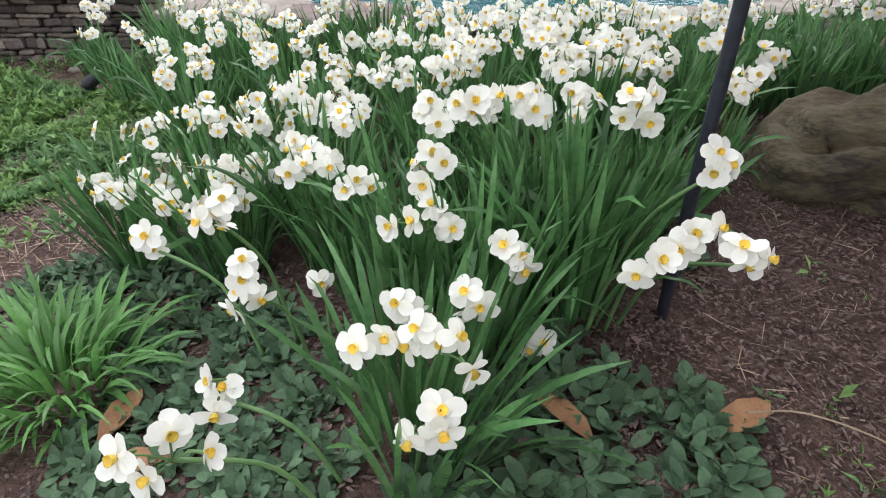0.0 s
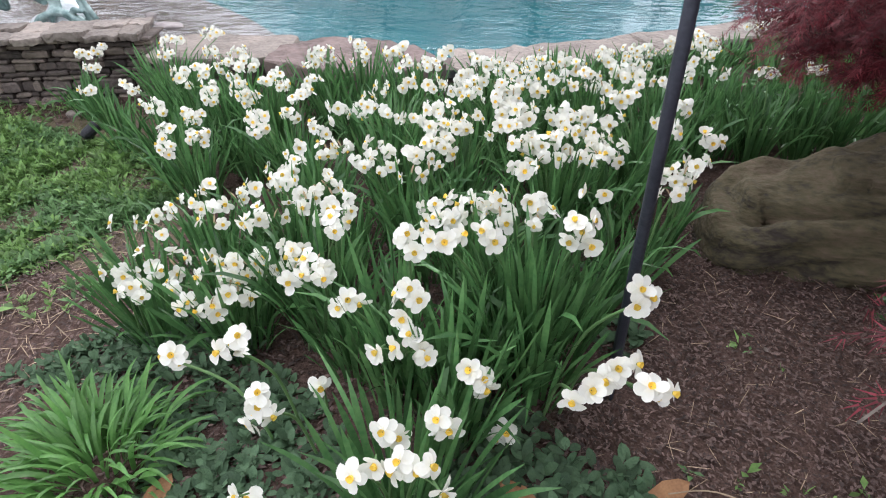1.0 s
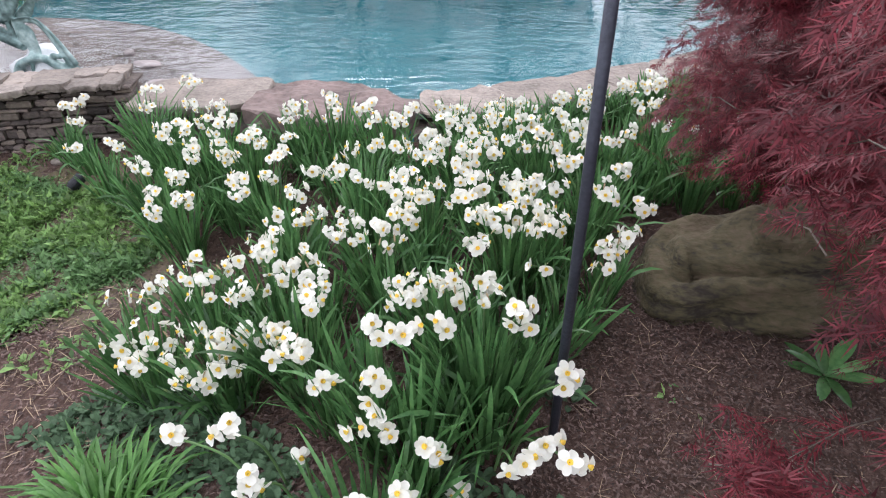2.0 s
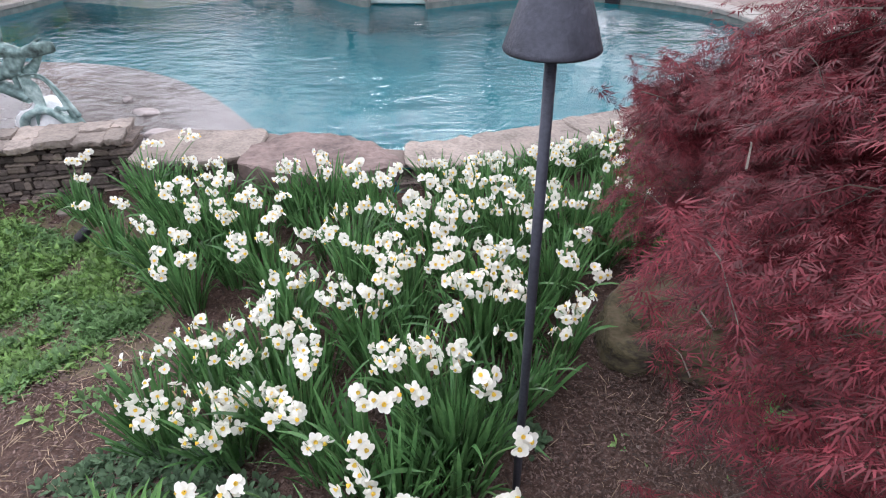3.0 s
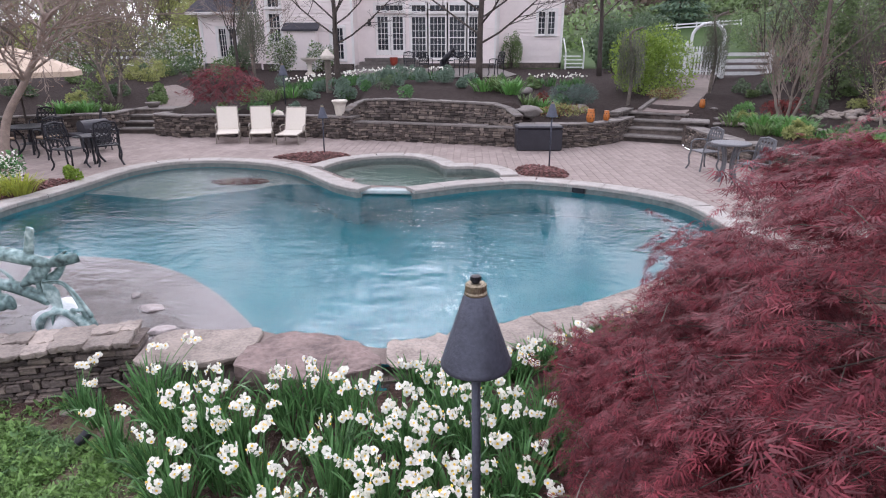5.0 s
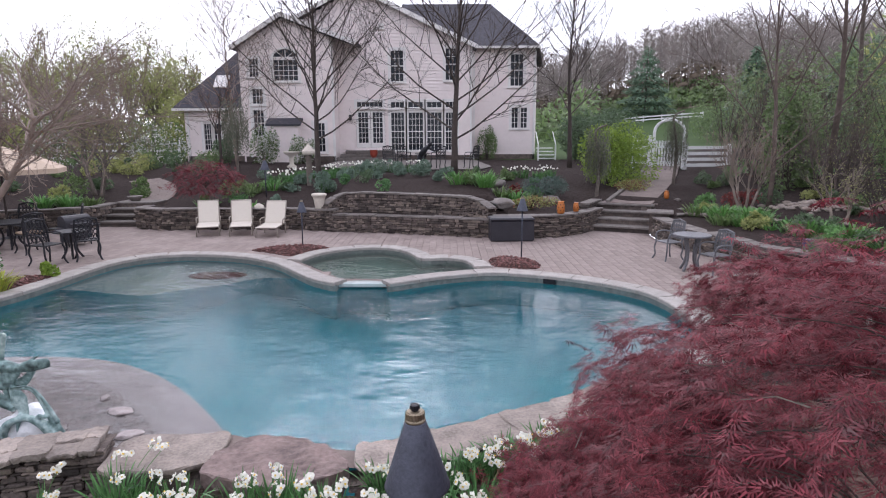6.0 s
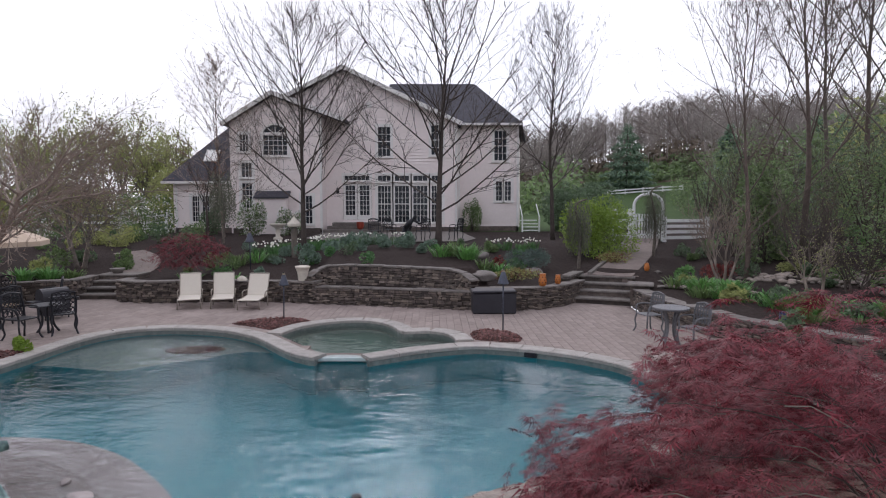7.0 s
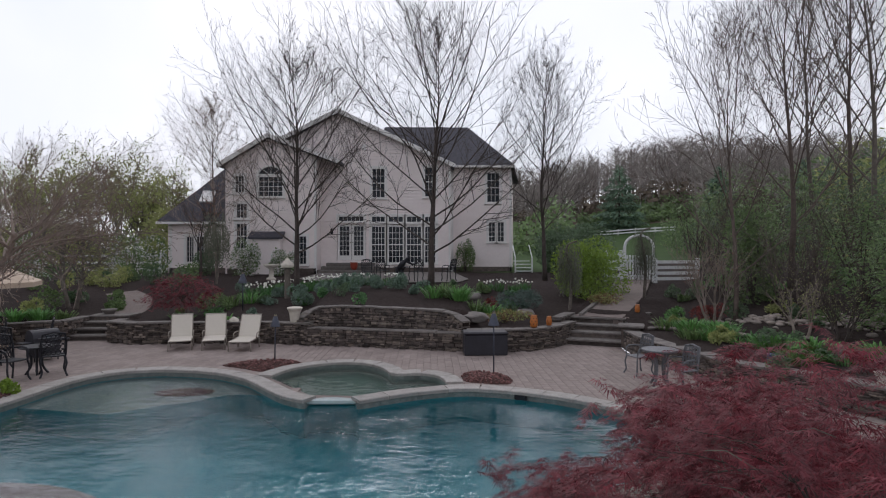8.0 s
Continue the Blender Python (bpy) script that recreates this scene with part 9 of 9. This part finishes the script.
# mulch islands with torches by the spa
for nm, ring, z in (("mulch_island", [(-7.35, 9.3), (-7.12, 9.9), (-6.98, 10.4), (-7.35, 10.62), (-7.9, 10.2), (-8.6, 10.6), (-9.0, 9.6), (-8.2, 8.6), (-7.7, 8.7)], 0.02),
                    ("mulch_island", [(-4.15, 13.2), (-3.6, 12.86), (-3.15, 12.52), (-2.95, 12.55), (-2.68, 13.0), (-2.3, 13.4), (-2.85, 13.85), (-3.6, 13.7)], 0.03),
                    ("mulch_island", [(1.5, 11.4), (1.9, 11.2), (2.36, 11.12), (2.48, 11.55), (2.2, 12.1), (1.7, 12.3), (1.44, 12.0)], 0.03)):
    b = Build()
    pts = smooth_line([(*p, 0) for p in ring], 4, True)
    cx, cy = sum(p.x for p in pts) / len(pts), sum(p.y for p in pts) / len(pts)
    for i in range(len(pts)):
        p, q = pts[i], pts[(i + 1) % len(pts)]
        m1, m2 = p.lerp(Vector((cx, cy, 0)), 0.25), q.lerp(Vector((cx, cy, 0)), 0.25)
        b.face([(p.x, p.y, -0.01), (q.x, q.y, -0.01), (m2.x, m2.y, z + 0.03), (m1.x, m1.y, z + 0.03)])
        b.face([(m1.x, m1.y, z + 0.03), (m2.x, m2.y, z + 0.03), (cx, cy, z + 0.06)])
    isle = solid(nm, b, [M_BROWNMULCH], "small island of reddish mulch in the patio", "mulch", "structure", smooth=True)
    chips = Build()
    ri = random.Random(int(100 * cx) + 7)
    for _ in range(420):
        t1, t2 = ri.random(), math.sqrt(ri.random()) * 0.97
        p = pts[int(t1 * len(pts))]
        hx, hy = cx + (p.x - cx) * t2, cy + (p.y - cy) * t2
        hz = z + 0.06 - (0.03 * t2 / 0.75 if t2 < 0.75 else 0.03 + (t2 - 0.75) / 0.25 * (0.04 + z))
        k = ri.uniform(0.02, 0.05)
        m = Matrix.Rotation(ri.uniform(0, 6.28), 3, "Z") @ Matrix.Rotation(ri.uniform(-0.5, 0.5), 3, "X") @ Matrix.Rotation(ri.uniform(-0.5, 0.5), 3, "Y")
        chips.box((hx, hy, hz + 0.012), (k * 1.6, k * 0.8, k * 0.5), m)
    part("bark_chips", chips, [M_REDCHIP], isle, kind="stuff")
garden_torch("garden_torch", (-3.0, 13.5, 0.05), (-2.98, 13.5, 1.2), 1.25, "black garden torch in a mulch island", False)
garden_torch("garden_torch", (2.15, 12.0, 0.05), (2.15, 12.0, 1.42), 1.3, "black garden torch in a mulch island", False)
garden_torch("garden_torch", at(-5.6, 19.3), (-5.6, 19.3, 2.0), 1.6, "black garden torch in the raised bed", False)
shrub("lime_plant", (-7.15, 10.45, 0.03), (0.17, 0.17, 0.26), 900, 0.03, M_BRIGHT, "small round lime-green leafy plant in mulch at the pool edge", 267, "plant", 5, stem=False)

# birdhouse post
bh = thing("birdhouse_post", "pale birdhouse with pointed roof on a wooden post", "birdhouse", pose(-4.5, 21.0, ground(-4.5, 21.0)))
b = Build()
b.tube([(0, 0, -0.1), (0, 0, 1.15)], 0.11, 10)
part("post", b, [M_BARK], bh)
b = Build()
b.lathe([(0.2, 1.15), (0.24, 1.2), (0.24, 1.28), (0.15, 1.38), (0.08, 1.46), (0.04, 1.5), (0.03, 1.56)], n=16)
part("roof", b, [M_CREAMPOT], bh)

# plain cast statues on the house terrace
def plain_statue(x, y, lean, height, turn):
    b = Build()
    k = height
    for sx in (-0.09, 0.12):
        b.tube([(sx * 1.6 - 0.05, 0, 0), (sx, 0, 0.28 * k), (sx * 0.5, 0, 0.52 * k)], [0.055, 0.06, 0.085], 8)
    hip, neck = Vector((0, 0, 0.52 * k)), Vector((lean, 0, 0.84 * k))
    b.tube([hip - Vector((0, 0, 0.05)), hip.lerp(neck, 0.5), neck], [0.12, 0.13, 0.07], 10)
    b.tube([neck, neck + Vector((lean * 0.25, 0, 0.05 * k)), neck + Vector((lean * 0.35, 0, 0.15 * k))], [0.05, 0.085, 0.05], 10)
    b.tube([hip.lerp(neck, 0.85), hip.lerp(neck, 0.8) + Vector((lean * 0.7 + 0.1, -0.1, -0.12 * k)), hip.lerp(neck, 0.8) + Vector((lean + 0.25, -0.05, -0.05 * k))], [0.055, 0.045, 0.04], 6)
    solid("garden_statue", b, [M_BLACKIRON], "dark cast garden statue on the house terrace", "statue", smooth=True, m=pose(x, y, 1.32, 0, 0, turn))


plain_statue(-0.62, 25.1, 0.34, 1.15, 5)
# paved side terrace beyond the left wall
b = Build()
way = smooth_line([(-9.75, 18.5, 0), (-9.75, 19.6, 0), (-10.05, 20.9, 0), (-10.7, 22.2, 0), (-11.7, 23.2, 0)], 5)
lanes = [offset(way, d) for d in (-0.6, -0.3, 0.0, 0.3, 0.6)]
for i in range(len(way) - 1):
    for la, lb in zip(lanes, lanes[1:]):
        c = [la[i], lb[i], lb[i + 1], la[i + 1]]
        mid = sum(c, Vector()) / 4
        b.face([(p.x, p.y, ground(p.x, p.y) + 0.045) for p in (mid.lerp(q, 0.985) for q in c)])
solid("side_path", b, [M_PATH], "pinkish paved path curving away from the left steps", "path", "structure")
# terrace before the house
ring = [(-5.6, 27.5), (-4.0, 25.2), (-1.0, 24.2), (2.0, 24.6), (2.6, 27.0), (2.2, 35.4), (-5.8, 35.4)]
pts = [Vector((*p, 0)) for p in ring]
terr = filled([pts], 1.325, "terrace", M_CAP)
solid("terrace", terr, None, "paved terrace before the house doors", "terrace", "structure")


# ---- leaping dolphins fountain ----
def dolphins():
    b = Build()

    def body(pts, rs):
        line = smooth_line(pts, 6)
        n = len(line)
        xs = [i / (len(rs) - 1) for i in range(len(rs))]
        b.tube(line, [float(np.interp(i / (n - 1), xs, rs)) for i in range(n)], 12)

    def paddle(pts, widths, thick=0.014):
        """Flat fin or fluke: a lens-shaped section along a line."""
        line = smooth_line(pts, 6)
        n = len(line)
        xs = [i / (len(widths) - 1) for i in range(len(widths))]
        vs, fs = [], []
        for i, p in enumerate(line):
            d = (line[min(n - 1, i + 1)] - line[max(0, i - 1)]).normalized()
            side = d.cross(Vector((0, 1, 0))).normalized()
            flat = d.cross(side)
            w = float(np.interp(i / (n - 1), xs, widths))
            vs += [p + side * w * math.cos(k * math.pi / 4) + flat * thick * math.sin(k * math.pi / 4) for k in range(8)]
        for i in range(n - 1):
            fs += [(i * 8 + k, i * 8 + (k + 1) % 8, i * 8 + 8 + (k + 1) % 8, i * 8 + 8 + k) for k in range(8)]
        fs += [tuple(range(7, -1, -1)), tuple((n - 1) * 8 + k for k in range(8))]
        b.add(vs, fs)

    # upper dolphin: beak beyond the wall, long back, upright fin, spread tail flukes
    body([(-5.0, 4.7, 0.2), (-4.65, 4.62, 0.5), (-4.3, 4.56, 0.63), (-3.91, 4.52, 0.65), (-3.66, 4.5, 0.615), (-3.44, 4.5, 0.565)], (0.015, 0.05, 0.075, 0.07, 0.066, 0.045))
    paddle([(-3.62, 4.5, 0.60), (-3.57, 4.5, 0.78), (-3.53, 4.5, 0.91)], (0.055, 0.045, 0.036))
    paddle([(-3.43, 4.49, 0.585), (-3.54, 4.47, 0.47), (-3.71, 4.45, 0.36)], (0.05, 0.085, 0.02), 0.016)
    paddle([(-3.48, 4.49, 0.56), (-3.3, 4.48, 0.60), (-3.12, 4.47, 0.637)], (0.035, 0.062, 0.045), 0.016)
    paddle([(-3.66, 4.53, 0.36), (-3.44, 4.53, 0.42), (-3.30, 4.53, 0.57)], (0.024, 0.055, 0.02), 0.016)
    body([(-3.40, 4.51, 0.57), (-3.32, 4.51, 0.64), (-3.24, 4.51, 0.69)], (0.026, 0.018, 0.008))
    # middle dolphin with a broad fluke
    body([(-4.2, 4.52, 0.36), (-3.95, 4.5, 0.352), (-3.75, 4.5, 0.305), (-3.50, 4.49, 0.19)], (0.03, 0.055, 0.062, 0.05))
    paddle([(-3.51, 4.48, 0.39), (-3.44, 4.46, 0.28), (-3.40, 4.46, 0.12)], (0.03, 0.088, 0.035), 0.02)
    body([(-3.60, 4.52, 0.40), (-3.58, 4.5, 0.32), (-3.56, 4.49, 0.24)], (0.02, 0.022, 0.03))
    # arched stems down to the stone
    body([(-3.50, 4.47, 0.385), (-3.32, 4.47, 0.375), (-3.225, 4.47, 0.245), (-3.14, 4.47, 0.03), (-3.06, 4.47, -0.16)], (0.012, 0.018, 0.028, 0.036, 0.045))
    body([(-3.50, 4.45, 0.40), (-3.31, 4.44, 0.41), (-3.19, 4.44, 0.27), (-3.10, 4.46, 0.05)], (0.008, 0.010, 0.014, 0.022))
    # lower dolphin: rounded head hanging, back curving to the foot
    body([(-3.60, 4.42, -0.08), (-3.585, 4.42, 0.0), (-3.52, 4.42, 0.07), (-3.37, 4.43, 0.108), (-3.25, 4.44, 0.05), (-3.14, 4.45, -0.07), (-3.07, 4.46, -0.16)], (0.028, 0.042, 0.034, 0.03, 0.042, 0.062, 0.055))
    body([(-3.43, 4.42, 0.10), (-3.45, 4.41, 0.03), (-3.46, 4.41, -0.03)], (0.02, 0.014, 0.008))
    body([(-3.45, 4.45, 0.13), (-3.42, 4.44, 0.12), (-3.38, 4.43, 0.10)], (0.03, 0.03, 0.025))
    paddle([(-3.27, 4.43, 0.10), (-3.24, 4.42, 0.13), (-3.17, 4.42, 0.12)], (0.03, 0.028, 0.01))
    # tangle of fins at the back
    body([(-4.2, 4.5, 0.08), (-3.96, 4.5, 0.17), (-3.86, 4.5, 0.10)], (0.07, 0.088, 0.02))
    body([(-4.02, 4.5, 0.57), (-3.85, 4.5, 0.444), (-3.80, 4.5, 0.33)], (0.008, 0.016, 0.02))
    paddle([(-3.92, 4.49, 0.16), (-3.86, 4.47, 0.22), (-3.82, 4.46, 0.13)], (0.03, 0.035, 0.008))
    body([(-3.98, 4.5, 0.2), (-3.99, 4.5, 0.30), (-3.96, 4.5, 0.35)], (0.03, 0.025, 0.02))
    statue = solid("dolphin_statue", b, [M_BRONZE], "weathered green bronze statue of leaping dolphins on the ledge", "statue", smooth=True)
    fuse = statue.modifiers.new("fuse", "REMESH")
    fuse.mode, fuse.voxel_size, fuse.use_smooth_shade = "VOXEL", 0.009, True


dolphins()
M_PALESTONE = material("pale_pebble", (0.37, 0.325, 0.315), (0.22, 0.19, 0.185), scale=12, rough=0.7, bump=0.3, bscale=40, island=0.3)
M_FOAM = material("white_stone_plinth", (0.82, 0.83, 0.84), (0.70, 0.72, 0.74), scale=8, rough=0.6, bump=0.4, bscale=30)
rock("plinth_stone", (0.32, 0.16, 0.26), 31, M_FOAM, "white wet stone at the foot of the statue", pose(-3.46, 4.56, -0.1), cuts=3)
for i, (x, y, s) in enumerate(((-2.85, 5.05, 0.14), (-2.5, 4.55, 0.13), (-2.25, 4.35, 0.10), (-3.2, 5.35, 0.07), (-2.7, 4.35, 0.09))):
    rock("ledge_stone", (s, s * 0.75, 0.045), 33 + i, M_PALESTONE, "pale flat stone on the shallow ledge", pose(x, y, -0.125, 0, 0, 30 * i), cuts=2, flat=0.5)
b = Build()
rr = random.Random(9)
for _ in range(260):
    x, y = rr.uniform(-5.6, -1.9), rr.uniform(4.15, 5.9)
    if y > 6.0 - 0.75 * (x + 4.2) - 0.45 or x > -1.95:
        continue
    k = rr.uniform(0.015, 0.05)
    b.lathe([(k * 0.6, -k * 0.2), (k, k * 0.1), (k * 0.7, k * 0.4), (k * 0.2, k * 0.5)], (x, y, -0.147), 6, m=Matrix.Rotation(rr.uniform(0, 3), 4, "Z") @ Matrix.Diagonal((1, rr.uniform(0.5, 0.9), 1, 1)))
solid("ledge_pebbles", b, [M_PALESTONE], "small pebbles scattered in the shallow basin", "stones", "stuff", smooth=True)

# spot light in the lawn
sp = thing("spot_light", "small black garden spot light on a spike", "lamp", pose(-2.36, 3.05, garden(-2.36, 3.05), 0, 0, 60))
b = Build()
b.tube([(0, 0, -0.05), (0, 0, 0.06)], 0.008, 6)
part("spike", b, [M_BLACKIRON], sp)
b = Build()
b.lathe([(0.022, -0.05), (0.034, -0.03), (0.036, 0.05), (0.034, 0.055), (0.03, 0.03)], n=16)
part("head", b, [M_BLACKIRON], sp, m=Matrix.Translation((0, 0, 0.085)) @ Matrix.Rotation(radians(65), 4, "Y"))
b = Build()
b.lathe([(0.029, 0.035), (0.029, 0.037)], n=16)
part("lens", b, [M_GLASS], sp, m=Matrix.Translation((0, 0, 0.085)) @ Matrix.Rotation(radians(65), 4, "Y"))


# ---- dry creek, hedge, side stair ----
def creek():
    rr = random.Random(12)
    b = Build()
    line = smooth_line([(9.6, 15.4, 0), (10.6, 13.6, 0), (11.2, 12.2, 0), (11.6, 10.8, 0), (12.4, 9.2, 0)], 8)
    for _ in range(420):
        p = line[rr.randrange(len(line))]
        x, y = p.x + rr.gauss(0, 0.35), p.y + rr.gauss(0, 0.3)
        s = rr.uniform(0.05, 0.16)
        z = ground(x, y) + s * 0.15
        b.lathe([(s * 0.5, -s * 0.2), (s * rr.uniform(0.85, 1.05), s * 0.1), (s * 0.75, s * 0.35), (s * 0.3, s * 0.5)], (x, y, z), 6, m=Matrix.Rotation(rr.uniform(0, 3), 4, "Z") @ Matrix.Diagonal((1, rr.uniform(0.6, 0.9), 1, 1)))
    solid("creek_stones", b, [M_FLAG], "pale rounded stones of a dry creek bed", "stones", "stuff", smooth=True)
    b = Build()
    line = smooth_line([(7.2, 15.6, 0), (7.9, 14.4, 0), (8.6, 13.2, 0), (9.4, 12.3, 0)], 8)
    for i, p in enumerate(line):
        s = rr.uniform(0.09, 0.14)
        b.lathe([(s * 0.6, -s * 0.2), (s, s * 0.15), (s * 0.7, s * 0.5)], (p.x, p.y, ground(p.x, p.y) + 0.02), 6)
    solid("border_stones", b, [M_FLAG], "line of small pale border stones on the bank", "stones", "stuff", smooth=True)


creek()
stair = thing("side_stair", "white wooden stair beside the house corner", "stair", pose(6.55, 35.4, 1.28))
for i in range(4):
    b = Build()
    b.box((0, 0.3 * i, 0.2 * i + 0.1), (1.0, 0.3, 0.05))
    part("tread", b, [M_WHITE], stair)
for sx in (-0.52, 0.52):
    b = Build()
    b.tube([(sx, -0.1, 0.9), (sx, 1.1, 1.7)], 0.035, 6)
    part("handrail", b, [M_WHITE], stair)
    b = Build()
    b.box((sx, -0.05, 0.45), (0.08, 0.08, 0.95))
    part("post", b, [M_WHITE], stair)
for i, (x, y, sx, sz, mt) in enumerate(((-31, 46, 5.0, 2.8, M_FRESH), (-22, 52, 5.0, 3.0, M_FRESH), (-40, 48, 6.0, 3.2, M_FRESH), (-15, 54, 4.5, 3.0, M_FRESH), (30, 40, 6.0, 6.5, M_SHRUBGREEN), (26, 30, 4.5, 6.0, M_FRESH), (38, 46, 7.0, 8.0, M_EVERGREEN), (34, 36, 4.0, 4.0, M_EVERGREEN))):
    shrub("hedge_tree", at(x, y), (sx, sx * 0.6, sz), 2600, 0.22, mt, "broad leafy hedge tree at the garden edge", 500 + i, "tree", 9)


# ---- patio pavers, last ----
def lay_pavers():
    """Running-bond pavers over the visible patio; those by the steps and right pool edge are parts."""
    rr = random.Random(8)
    patio = bpy.data.objects["patio"]
    mesh_b = Build()
    mesh_b.box((0, 0, 0), (0.168, 0.338, 0.05), bevel=0.004)
    single = mesh_b.mesh("paver", [M_PAVER])
    clear = [(p.x, p.y) for p in offset(POOL, 0.25, True)]
    if not inside(POOL[0].x - 0.15, POOL[0].y, clear):
        clear = [(p.x, p.y) for p in offset(POOL, -0.25, True)]
    spa = [(p.x, p.y) for p in SPA_HOLE]
    rest, count = Build(), 0
    for i in range(-62, 48):
        x = i * 0.172
        for j in range(17, 51):
            y = j * 0.342 + (0.171 if i % 2 else 0.0)
            if not inside(x, y, DECK) or inside(x, y, clear) or inside(x, y, spa) or deck_distance(x, y) < 0.1 or (x < -6.5 and y < 8.5):
                continue
            if -2.9 < x < 1.3 and 10.5 < y < 13.8 and min(math.hypot(x - q[0], y - q[1]) for q in spa) < 0.26:
                continue
            if -1.75 < x < -0.4 and 10.1 < y < 10.9:
                continue
            z = -0.024 + rr.uniform(-0.002, 0.002)
            if count < 300 and x > 2.4 and y < 14.6:
                ob = part("paver", single, None, patio)
                ob.matrix_basis = pose(x, y, z, rr.uniform(-0.3, 0.3), rr.uniform(-0.3, 0.3), rr.uniform(-0.4, 0.4))
                count += 1
            else:
                rest.box((x, y, z), (0.168, 0.338, 0.05), Matrix.Rotation(rr.uniform(-0.006, 0.006), 3, "Z"), bevel=0.004)
    part("paver_field", rest, [M_PAVER], patio, kind="stuff")


lay_pavers()
